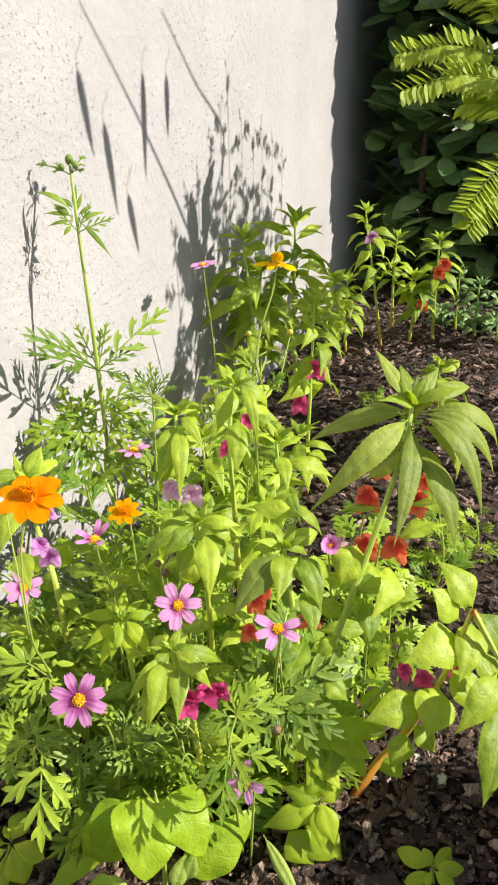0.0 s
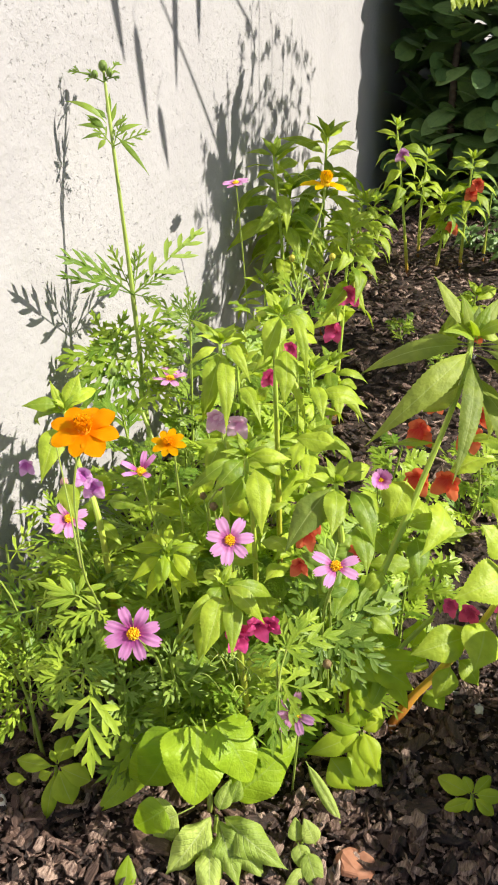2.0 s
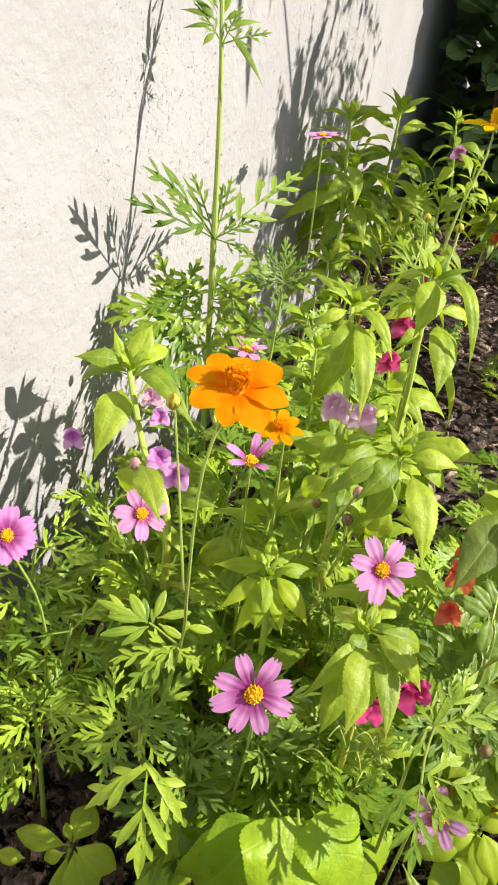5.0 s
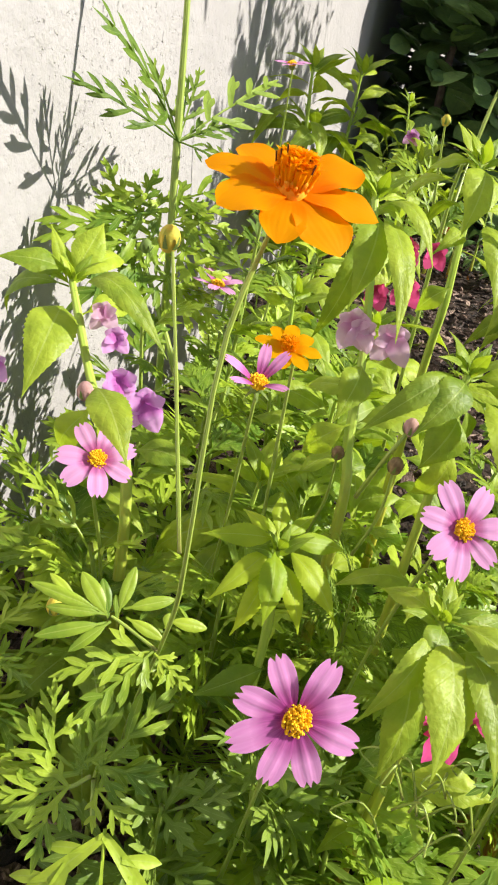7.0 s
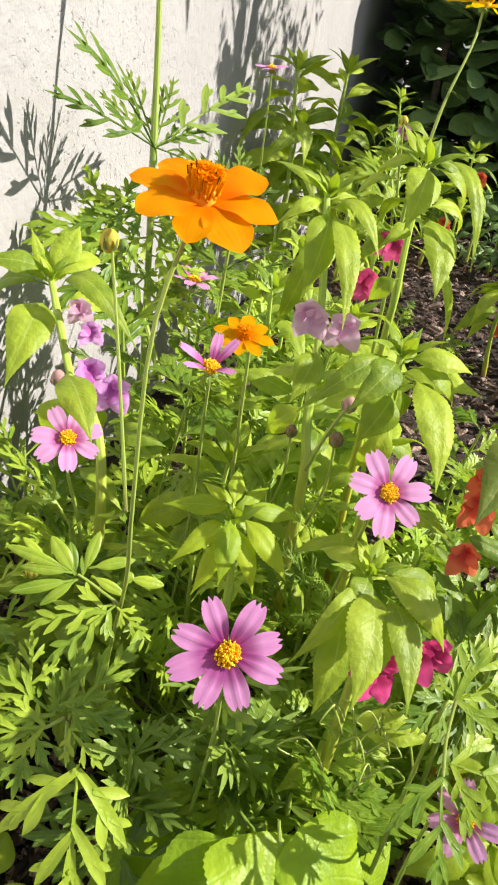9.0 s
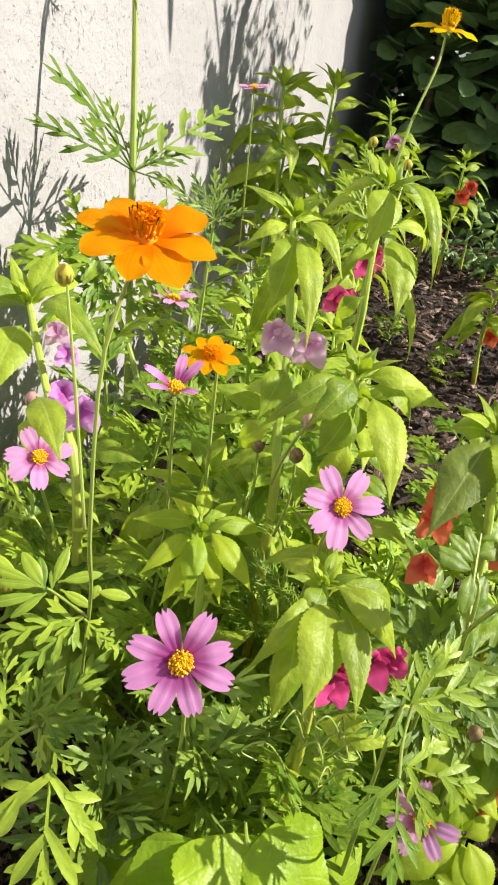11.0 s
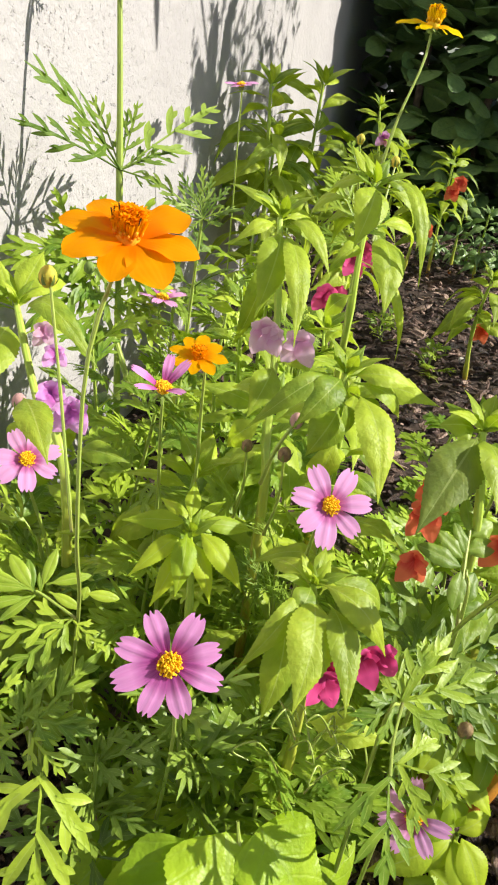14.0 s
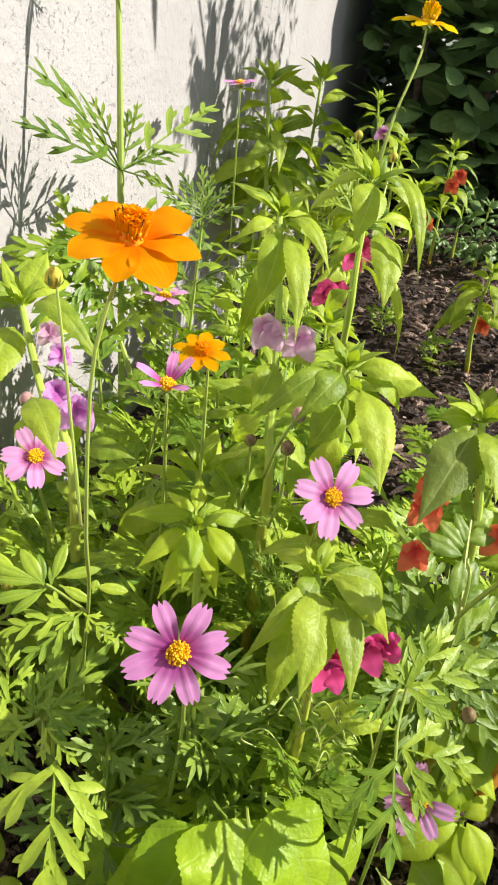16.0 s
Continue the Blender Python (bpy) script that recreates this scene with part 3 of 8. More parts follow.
def balsam_flower(plant, at, facing, size, mat, seed=0):
    """A balsam bloom: a hood, broad wavy lower petals and a curved spur."""
    at, ax = np.asarray(at, float), unit(facing)
    r = np.random.default_rng(seed + 11)
    s = unit(np.cross(ax, UP + 0.01))
    b = np.cross(s, ax)
    g = tube(Geo(), [at + ax * size * 0.02, at - ax * size * 0.18, at - ax * size * 0.35 - UP * size * 0.18], size * 0.09, size * 0.015, 7, 6)
    flower = part("flower", g, mat, plant, at)
    for a, ln, wd in ((1.57, 0.40, 0.46), (2.8, 0.46, 0.44), (0.34, 0.46, 0.44), (4.2, 0.80, 0.54), (5.25, 0.80, 0.54), (3.6, 0.5, 0.36), (5.9, 0.5, 0.36)):
        a += r.uniform(-0.2, 0.2)
        o = s * math.cos(a) + b * math.sin(a)
        tip = at + (o * 0.9 + ax * r.uniform(-0.05, 0.55)) * size * ln
        g = blade(Geo(), at, tip, size * wd, r.uniform(-0.05, 0.15), r.uniform(-0.3, 0.3), "round", 14, 9, 0, r.uniform(-0.35, 0.4), 0.0, wave=r.uniform(0.06, 0.2), curl=r.uniform(-0.5, 0.5), up=ax)
        part("petal", g, mat, flower, at)
    return flower


def bud(plant, at, r, mat=None, facing=UP, name="bud"):
    """A closed bud cupped by pointed sepals."""
    ax = unit(facing)
    at = np.asarray(at, float)
    ob = part(name, ball(Geo(), at, r, 1.25, ax, 8, 10), mat or BUD_YELLOW, plant, at)
    for i in range(6):
        a = i * 1.05
        o = np.array((math.cos(a), math.sin(a), 0.1))
        part("sepal", blade(Geo(), at - ax * r * 1.15, at + o * r * 1.25 + ax * r * 0.4, r * 0.55, 0.2, rows=5, cols=3, shape="lobe", serr=0, up=o - ax), CALYX, ob, at)
    return ob


def dress(plant, foot, top, count, length, seed, low=0.12, high=0.8, mat=None):
    """Older leaves low on a stem."""
    r = np.random.default_rng(seed)
    foot, top = np.array(foot, float), np.array(top, float)
    foot[2] = max(foot[2], soil(foot[0]))
    for i in range(count):
        b = foot + (top - foot) * (low + (high - low) * (i + 0.5) / count)
        a = i * 2.4 + r.uniform(-0.4, 0.4)
        ln = length * r.uniform(0.7, 1.15)
        tip = b + unit((math.cos(a), math.sin(a), r.uniform(-0.5, 0.35))) * ln
        leaf(plant, b, tip, ln * r.uniform(0.32, 0.42), r.uniform(0.1, 0.26), mat, roll=r.uniform(-0.7, 0.7), wave=0.2, rows=26)


def whorl(plant, top, size, seed, count=7, mat=None):
    """The tight rosette of young upright leaves at a growing tip."""
    r = np.random.default_rng(seed)
    top = np.asarray(top, float)
    for i in range(count):
        a = i * 2.4 + r.uniform(-0.3, 0.3)
        k = 1.0 - i / count
        tip = top + unit((math.cos(a), math.sin(a), 1.7 - 1.6 * k + r.uniform(-0.2, 0.2))) * size * (0.5 + 0.6 * k)
        leaf(plant, top - UP * 0.012 * k * r.uniform(0.2, 1.0), tip, size * (0.5 + 0.6 * k) * r.uniform(0.30, 0.38), 0.14, mat, wave=0.08, rows=22)


def balsam_plant(name, foot, top, label, leaf_len, seed, leaves=26, blooms=(), thick=0.008, bare=0.35, mat=None, group="balsams", slim=1.0):
    """A garden balsam: a fleshy stem with a spiral of drooping toothed leaves, thickest at the top."""
    r = np.random.default_rng(seed)
    foot, top = np.array(foot, float), np.array(top, float)
    foot[2] = soil(foot[0])
    top[2] += foot[2] if top[2] < 0.25 else 0.0
    p = thing(name, foot, label, "flowering plant", group)
    mid = (foot + top) / 2 + np.array((r.uniform(-0.02, 0.02), r.uniform(-0.02, 0.02), 0))
    line = [foot - UP * 0.01, mid, top]
    stem(p, line, thick, thick * 0.4, knots=0.25)
    c = curve(line, 60)
    for i in range(leaves):
        k = bare + (1 - bare) * (i + 0.5) / leaves
        k = k ** 0.8
        a = i * 2.4 + r.uniform(-0.3, 0.3)
        o = np.array((math.cos(a), math.sin(a), 0.0))
        b = c[min(59, int(k * 59))]
        young = max(0.0, (k - 0.86) / 0.14)
        ln = leaf_len * r.uniform(0.75, 1.15) * (1 - 0.45 * young) * (0.7 + 0.3 * min(1, k / 0.6))
        drop = -0.45 + 1.1 * young + r.uniform(-0.35, 0.35)
        tip = b + unit(o + UP * drop) * ln
        leaf(p, b, tip, ln * r.uniform(0.27, 0.35) * slim, 0.24 * (1 - young) + 0.05, mat, roll=r.uniform(-0.6, 0.6), wave=0.15, serr=0.07, rows=28)
    whorl(p, top, leaf_len * 0.55, seed, 6, mat)
    for i, (k, m, sz) in enumerate(blooms):
        a = r.uniform(2.2, 4.6)
        b = c[int(k * 59)] + np.array((math.cos(a), math.sin(a), 0)) * sz * 0.6
        balsam_flower(p, b, (-0.8, -0.3, 0.3), sz, m, seed + i)
    return p


def cosmos_plant(name, foot, top, label, leaf_len, seed, nodes=6, fine=False, wide=0.010, start=0.2, group="cosmos plants", pairs=4, mat=None, buds=0, plan=None):
    """A cosmos: slender stem with opposite pairs of feathered leaves."""
    r = np.random.default_rng(seed)
    foot, top = np.array(foot, float), np.array(top, float)
    foot[2] = soil(foot[0])
    top[2] += foot[2] if top[2] < 0.25 else 0.0
    p = thing(name, foot, label, "flowering plant", group)
    mid = (foot + top) / 2 + np.array((r.uniform(-0.02, 0.02), r.uniform(-0.02, 0.02), 0))
    line = [foot - UP * 0.01, mid, top]
    stem(p, line, 0.0035, 0.0018, COSMOS_STEM)
    c = curve(line, 60)
    a0 = r.uniform(0, 6.28)
    for i in range(nodes):
        k = start + (0.97 - start) * i / max(1, nodes - 1)
        b = c[int(k * 59)]
        for sgn in (0, 1):
            a = a0 + i * 1.57 + sgn * math.pi + r.uniform(-0.3, 0.3)
            o = np.array((math.cos(a), math.sin(a), r.uniform(0.1, 0.7)))
            ln = leaf_len * r.uniform(0.7, 1.1) * (1.0 - 0.45 * k)
            feather(p, b, b + unit(o) * ln, mat or (FINE_LEAF if fine else COSMOS_LEAF), fine=fine, wide=wide, pairs=pairs + (2 if fine else 0), arch=r.uniform(0.02, 0.16), roll=r.uniform(-0.6, 0.6), plan=plan, end=0.06)
    for i in range(buds):
        a = r.uniform(0, 6.28)
        q = top + np.array((math.cos(a) * 0.015, math.sin(a) * 0.015, 0.01 + 0.02 * i))
        stem(p, [top, q], 0.0012, 0.001, COSMOS_STEM, "bud_stalk", n=4)
        bud(p, q, 0.0045, CALYX)
    return p


def quads(geo, v, f):
    v = np.asarray(v, float)
    geo.v.append(v)
    geo.uv.append(v[:, :2] * 10)
    geo.f.append(np.asarray(f) + geo.n)
    geo.n += len(v)
    return geo


BOX = [(0, 3, 2, 1), (4, 5, 6, 7), (0, 1, 5, 4), (1, 2, 6, 5), (2, 3, 7, 6), (3, 0, 4, 7)]


def block(geo, a, b):
    (x0, y0, z0), (x1, y1, z1) = a, b
    return quads(geo, [(x0, y0, z0), (x1, y0, z0), (x1, y1, z0), (x0, y1, z0), (x0, y0, z1), (x1, y0, z1), (x1, y1, z1), (x0, y1, z1)], BOX)


# ---- the wall ----
WALL_Y = 1.068
wall = tagged(new("wall_north", make_mesh("wall_north", block(Geo(), (-4, WALL_Y, -0.3), (12, WALL_Y + 0.22, 3.0)), STUCCO, (0, 0, 0), False)), "white painted stucco garden wall with rough sandy texture", "wall", kind="structure")

# ---- the ground: one sheet, uneven under the bed ----
near_x = np.linspace(-0.4, 4.4, 190)
near_y = np.linspace(-1.2, 1.4, 110)
gx = np.concatenate([[-300, -60, -12, -3, -1.2], near_x, [5.2, 7, 14, 60, 300]])
gy = np.concatenate([[-300, -60, -12, -4, -2], near_y, [2.0, 5, 14, 60, 300]])
sheet = np.zeros((len(gy), len(gx), 3))
for j, yy in enumerate(gy):
    for i, xx in enumerate(gx):
        z = 0.012 * noise.noise((xx * 9, yy * 9, 0)) + 0.006 * noise.noise((xx * 31, yy * 31, 4)) if abs(xx) < 6 and abs(yy) < 3 else 0.0
        sheet[j, i] = xx, yy, z - 0.006 + soil(xx)
ground = tagged(new("ground", make_mesh("ground", Geo().grid(sheet, sheet[..., :2]), SOIL, (0, 0, 0))), "dark damp garden soil under bark mulch", "ground", kind="structure")
FOOT["ground"] = np.zeros(3)


def chip_shape(r, long, broad, thick):
    """A split piece of bark: an eight-sided flake with an uneven, chamfered upper face."""
    a = np.arange(8) * math.pi / 4 + r.uniform(-0.3, 0.3, 8)
    ring = np.stack([np.cos(a) * long / 2, np.sin(a) * broad / 2], -1) * r.uniform(0.65, 1.25, (8, 1))
    top = np.column_stack([ring * r.uniform(0.72, 0.95, (8, 1)), thick * r.uniform(0.6, 1.2, 8)])
    return np.concatenate([np.column_stack([ring, thick * r.uniform(-0.1, 0.3, 8)]), top])


CHIP = [(i, (i + 1) % 8, 8 + (i + 1) % 8, 8 + i) for i in range(8)] + [(8, 9, 10, 15), (15, 10, 11, 14), (14, 11, 12, 13), (0, 7, 2, 1), (7, 6, 3, 2), (6, 5, 4, 3)]


def turn(r, tilt):
    return np.array((Matrix.Rotation(r.uniform(0, 6.28), 3, "Z") @ Matrix.Rotation(r.uniform(-tilt, tilt), 3, "X") @ Matrix.Rotation(r.uniform(-tilt, tilt), 3, "Y")))


r = np.random.default_rng(21)
litter = Geo()
for i in range(38000):
    x = r.uniform(0.2, 4.2)
    y = r.uniform(-0.6, 1.05)
    if i < 19000:
        x, y = r.uniform(0.35, 1.1), r.uniform(0.0, 1.05)
    s = r.uniform(0.0, 1.0) ** (4.5 if x < 1.3 else 1.6)
    k = 1.15 if x > 1.5 else 1.0
    v = k * chip_shape(r, (0.006 + 0.036 * s) * r.uniform(0.5, 1.5), (0.003 + 0.018 * s) * r.uniform(0.25, 1.4), 0.0015 + 0.004 * s)
    quads(litter, v @ turn(r, 0.55).T + (x, y, soil(x) + r.uniform(-0.001, 0.020)), CHIP)
tagged(new("bark_mulch", make_mesh("bark_mulch", litter, BARK, (0, 0, 0), False)), "dark brown shredded bark mulch covering the bed", "mulch", kind="stuff")


# ---- hedge at the far end of the bed, its near face turned from the sun ----
def hedge_front(y):
    return HEDGE_X + 0.20 * max(0.66 - y, 0.0) + 0.14 * min(max((y - 0.66) / 0.3, 0.0), 1.0)


HEDGE_X = 3.50
r = np.random.default_rng(5)
hedge = thing("hedge", (4.3, 0.0, 0.0), "tall dense dark green hedge with large oval leaves in shade", "hedge")
for i in range(9):
    y = r.uniform(-1.6, 0.85)
    x = hedge_front(y) + r.uniform(0.25, 0.8)
    top = (x + r.uniform(-0.2, 0.3), y + r.uniform(-0.3, 0.2), r.uniform(2.0, 2.8))
    part("trunk", tube(Geo(), [(x, y, -0.02), (x + r.uniform(-0.1, 0.1), y + r.uniform(-0.1, 0.1), 1.0), top], 0.022, 0.008, 14, 8), WOOD, hedge, (x, y, 0))
crown = Geo()
for i in range(14000):
    y = r.uniform(-2.6, 1.02)
    z = r.uniform(0.12, 2.9)
    x = hedge_front(y) + 0.03 + (abs(r.normal(0, 0.35)) if i % 2 else r.uniform(0.3, 1.9)) + (0.0 if z > 0.35 else 0.1)
    if y > 0.93:
        y = 0.93
    a = r.uniform(0, 6.28)
    o = np.array((math.cos(a) - 0.35, math.sin(a), r.uniform(-0.7, 0.6)))
    ln = r.uniform(0.13, 0.22)
    b = np.array((x, y, z))
    e = b + unit(o) * ln
    e[1] = min(e[1], WALL_Y - 0.03)
    blade(crown, b, e, ln * r.uniform(0.48, 0.62), r.uniform(0.0, 0.12), r.uniform(-0.6, 0.6), "oval", 9, 3, 0, 0.2, 0.1)
tagged(part("crown", crown, HEDGE_LEAF, hedge, (4.3, 0, 1)), kind="stuff")
for i in range(170):
    y = r.uniform(-0.5, 0.9)
    z = r.uniform(0.3, 1.7)
    b = np.array((hedge_front(y) + r.uniform(-0.02, 0.10), y, z))
    a = r.uniform(1.6, 4.7)
    ln = r.uniform(0.12, 0.18)
    e = b + unit((math.cos(a), math.sin(a), r.uniform(-0.5, 0.4))) * ln
    e[1] = min(e[1], WALL_Y - 0.03)
    leaf(hedge, b, e, ln * 0.5, 0.08, HEDGE_LEAF, shape="oval", rows=16, serr=0, fold=0.2, roll=r.uniform(-0.5, 0.5))


# ---- shrub beside the bed: feathered leaves, hanging pods ----
def shadow_of(x, z, s):
    """The place at s along the sun's way from the wall's point (x, z)."""
    return np.array((x + 0.20 * s, WALL_Y - s, z + 0.68 * s))


def fern(plant, base, tip, pairs=17, long=0.055, broad=0.021, arch=0.1, seed=0):
    r = np.random.default_rng(seed)
    base, tip = np.asarray(base, float), np.asarray(tip, float)
    g = Geo()
    c = curve([base, (base + tip) / 2 + UP * arch * np.linalg.norm(tip - base), tip], 40)
    tube(g, c[::13], 0.0022, 0.0008, 10, 6)
    for i in range(pairs):
        k = 0.2 + 0.8 * i / (pairs - 1)
        p = c[int(k * 39)]
        d = unit(c[min(39, int(k * 39) + 1)] - c[max(0, int(k * 39) - 1)])
        s = unit(np.cross(d, (-0.8, -0.3, 0.6)))
        for sgn in (-1, 1):
            e = p + unit(s * sgn + d * 0.45 + UP * r.uniform(-0.35, 0.1)) * long * (1 - 0.5 * abs(k - 0.5)) * r.uniform(0.85, 1.1)
            blade(g, p, e, broad * r.uniform(0.8, 1.1), 0.05, r.uniform(-0.3, 0.3), "ovate", 7, 3, 0, 0.2, 0.05)
    return part("leaf", g, FERN_LEAF, plant, base)


shrub = thing("pod_shrub", (2.35, -0.55, 0.0), "leggy shrub with feathered green leaves and hanging brown seed pods", "shrub")
trunk_top = np.array((2.25, -0.25, 1.55))
stem(shrub, [(2.35, -0.55, -0.02), (2.33, -0.45, 0.8), trunk_top], 0.022, 0.012, WOOD, "trunk")
twig_a = [trunk_top, shadow_of(1.818, 0.884, 1.0), shadow_of(1.635, 1.098, 1.0), shadow_of(1.46, 1.28, 1.0)]
twig_b = [trunk_top + UP * 0.12, shadow_of(2.137, 1.004, 1.05), shadow_of(1.961, 1.149, 1.05), shadow_of(1.80, 1.29, 1.05)]
stem(shrub, [trunk_top, trunk_top + UP * 0.12], 0.008, 0.006, WOOD, "branch")
for line in (twig_a, twig_b):
    stem(shrub, line, 0.006, 0.002, WOOD, "branch")
for x, z, ln, lean, s in ((1.431, 1.167, 0.16, 0.03, 1.0), (1.509, 1.075, 0.19, 0.025, 1.0), (1.582, 0.928, 0.135, 0.03, 0.98), (1.69, 1.168, 0.225, -0.02, 1.03), (1.804, 1.164, 0.14, -0.01, 1.06)):
    a = shadow_of(x, z, s)
    g = tube(Geo(), [a + UP * 0.055 + np.array((0.03, 0, 0)), a + UP * 0.02, a], 0.001, 0.0012, 6, 5)
    b = a + np.array((lean, 0, -ln))
    blade(g, a, b, 0.024, 0.02, up=(0.3, -1, 0.1), shape="ovate", rows=12, cols=5, serr=0, fold=0.0, stalk=0)
    blade(g, a, b, 0.024, -0.02, up=(0.3, -1, 0.1), shape="ovate", rows=12, cols=5, serr=0, fold=0.0, stalk=0)
    part("seed_pod", g, POD, shrub, a)

# tall sparse stalks beside the bed, which throw the thicket of shadow on the wall
for i, (x, z, s, lean) in enumerate(((1.798, 0.808, 0.97, -0.05), (1.882, 0.89, 0.97, -0.04), (2.445, 1.017, 0.97, 0.08), (2.542, 0.984, 1.0, 0.10), (2.639, 0.931, 0.97, 0.06), (2.488, 0.865, 1.02, 0.02), (1.949, 0.913, 0.98, -0.06), (2.041, 1.015, 0.98, -0.02), (2.116, 1.077, 1.0, 0.02), (2.172, 1.158, 1.0, 0.0), (2.271, 1.047, 0.97, 0.04), (2.369, 0.994, 1.0, 0.08), (2.104, 0.863, 0.96, 0.0), (2.218, 0.908, 1.02, 0.02))):
    e = shadow_of(x, z, s)
    cosmos_plant("tall_cosmos", (e[0] - lean, e[1], 0), e, "tall cosmos stalk with sparse narrow leaves beside the bed", 0.13, 400 + i, 10, False, 0.006, 0.30, buds=2, pairs=3)
# unseen bushier stalks added to shade the balsams along the wall
for i, (x, z, s) in enumerate(((1.878, 0.715, 0.98), (1.972, 0.778, 1.0), (2.066, 0.842, 0.97), (2.163, 0.808, 1.0), (2.296, 0.874, 0.98), (2.412, 0.822, 1.0))):
    e = shadow_of(x, z, s)
    cosmos_plant("tall_cosmos", (e[0], e[1], 0), e, "unseen tall bushy cosmos added beside the bed to shade the wall plants", 0.19, 450 + i, 8, False, 0.009, 0.62, buds=1, pairs=4)

tall_cosmos = thing("tall_cosmos", (1.001, 0.820, 0.000), "tall slender cosmos with feathered leaves and closed buds at the top", "flowering plant", "cosmos plants")
stem(tall_cosmos, [(1.001, 0.820, -0.010), (1.137, 0.899, 0.313), (1.198, 0.942, 0.640), (1.222, 0.966, 0.860), (1.271, 1.002, 1.019)], 0.0055, 0.0022, COSMOS_STEM, "stem", 0.2)
feather(tall_cosmos, (1.198, 0.942, 0.667), (1.044, 0.983, 0.777), DEEP_COSMOS, arch=0.05, up=(-0.64, -0.33, 0.69), wide=0.003, plan=FERNY_PLAN, end=0.045)
feather(tall_cosmos, (1.198, 0.942, 0.667), (1.130, 1.050, 0.712), DEEP_COSMOS, arch=0.05, up=(-0.64, -0.33, 0.69), wide=0.003, plan=FERNY_PLAN, end=0.045)
feather(tall_cosmos, (1.198, 0.942, 0.667), (1.376, 0.882, 0.743), DEEP_COSMOS, arch=0.05, up=(-0.64, -0.33, 0.69), wide=0.003, plan=FERNY_PLAN, end=0.045)
feather(tall_cosmos, (1.198, 0.942, 0.667), (1.300, 0.900, 0.690), DEEP_COSMOS, arch=0.05, up=(-0.64, -0.33, 0.69), wide=0.003, plan=FERNY_PLAN, end=0.045)
feather(tall_cosmos, (1.198, 0.942, 0.667), (1.224, 0.997, 0.743), DEEP_COSMOS, arch=0.05, up=(-0.64, -0.33, 0.69), wide=0.003, plan=FERNY_PLAN, end=0.045)
feather(tall_cosmos, (1.198, 0.942, 0.667), (1.253, 0.946, 0.743), DEEP_COSMOS, arch=0.05, up=(-0.64, -0.33, 0.69), wide=0.003, plan=FERNY_PLAN, end=0.045)
feather(tall_cosmos, (1.198, 0.942, 0.667), (1.218, 0.887, 0.650), DEEP_COSMOS, arch=0.05, up=(-0.64, -0.33, 0.69), wide=0.003, plan=FERNY_PLAN, end=0.045)
feather(tall_cosmos, (1.198, 0.942, 0.667), (1.191, 1.017, 0.716), DEEP_COSMOS, arch=0.05, up=(-0.64, -0.33, 0.69), wide=0.003, plan=FERNY_PLAN, end=0.045)
feather(tall_cosmos, (1.198, 0.942, 0.667), (1.241, 0.955, 0.733), DEEP_COSMOS, arch=0.05, up=(-0.64, -0.33, 0.69), wide=0.003, plan=FERNY_PLAN, end=0.045)
feather(tall_cosmos, (1.198, 0.942, 0.667), (1.236, 0.906, 0.690), DEEP_COSMOS, arch=0.05, up=(-0.64, -0.33, 0.69), wide=0.003, plan=FERNY_PLAN, end=0.045)
leaf(tall_cosmos, (1.239, 0.987, 0.937), (1.226, 1.053, 0.970), 0.0112, 0.25, DEEP_COSMOS, up=(-0.64, -0.33, 0.69), serr=0.0, rows=14, cols=5)
leaf(tall_cosmos, (1.236, 0.985, 0.930), (1.215, 1.028, 0.936), 0.0096, 0.10, DEEP_COSMOS, up=(-0.64, -0.33, 0.69), serr=0.0, rows=14, cols=5)
leaf(tall_cosmos, (1.243, 0.988, 0.943), (1.244, 1.008, 0.959), 0.0096, 0.10, DEEP_COSMOS, up=(-0.64, -0.33, 0.69), serr=0.0, rows=14, cols=5)
leaf(tall_cosmos, (1.245, 0.985, 0.943), (1.269, 0.993, 0.980), 0.0080, 0.05, DEEP_COSMOS, up=(-0.64, -0.33, 0.69), serr=0.0, rows=14, cols=5)
leaf(tall_cosmos, (1.242, 0.980, 0.935), (1.266, 0.980, 0.966), 0.0080, 0.05, DEEP_COSMOS, up=(-0.64, -0.33, 0.69), serr=0.0, rows=14, cols=5)
leaf(tall_cosmos, (1.236, 0.970, 0.919), (1.228, 0.909, 0.862), 0.0096, 0.12, DEEP_COSMOS, up=(-0.64, -0.33, 0.69), serr=0.0, rows=14, cols=5)
leaf(tall_cosmos, (1.226, 0.982, 0.916), (1.209, 0.990, 0.900), 0.0096, 0.10, DEEP_COSMOS, up=(-0.64, -0.33, 0.69), serr=0.0, rows=14, cols=5)
leaf(tall_cosmos, (1.233, 0.985, 0.927), (1.231, 1.020, 0.951), 0.0112, 0.15, DEEP_COSMOS, up=(-0.64, -0.33, 0.69), serr=0.0, rows=14, cols=5)
leaf(tall_cosmos, (1.241, 0.976, 0.931), (1.261, 0.959, 0.944), 0.0096, 0.10, DEEP_COSMOS, up=(-0.64, -0.33, 0.69), serr=0.0, rows=14, cols=5)
leaf(tall_cosmos, (1.230, 0.985, 0.923), (1.206, 1.017, 0.916), 0.0080, 0.10, DEEP_COSMOS, up=(-0.64, -0.33, 0.69), serr=0.0, rows=14, cols=5)
leaf(tall_cosmos, (1.238, 0.971, 0.923), (1.267, 0.936, 0.934), 0.0096, 0.12, DEEP_COSMOS, up=(-0.64, -0.33, 0.69), serr=0.0, rows=14, cols=5)
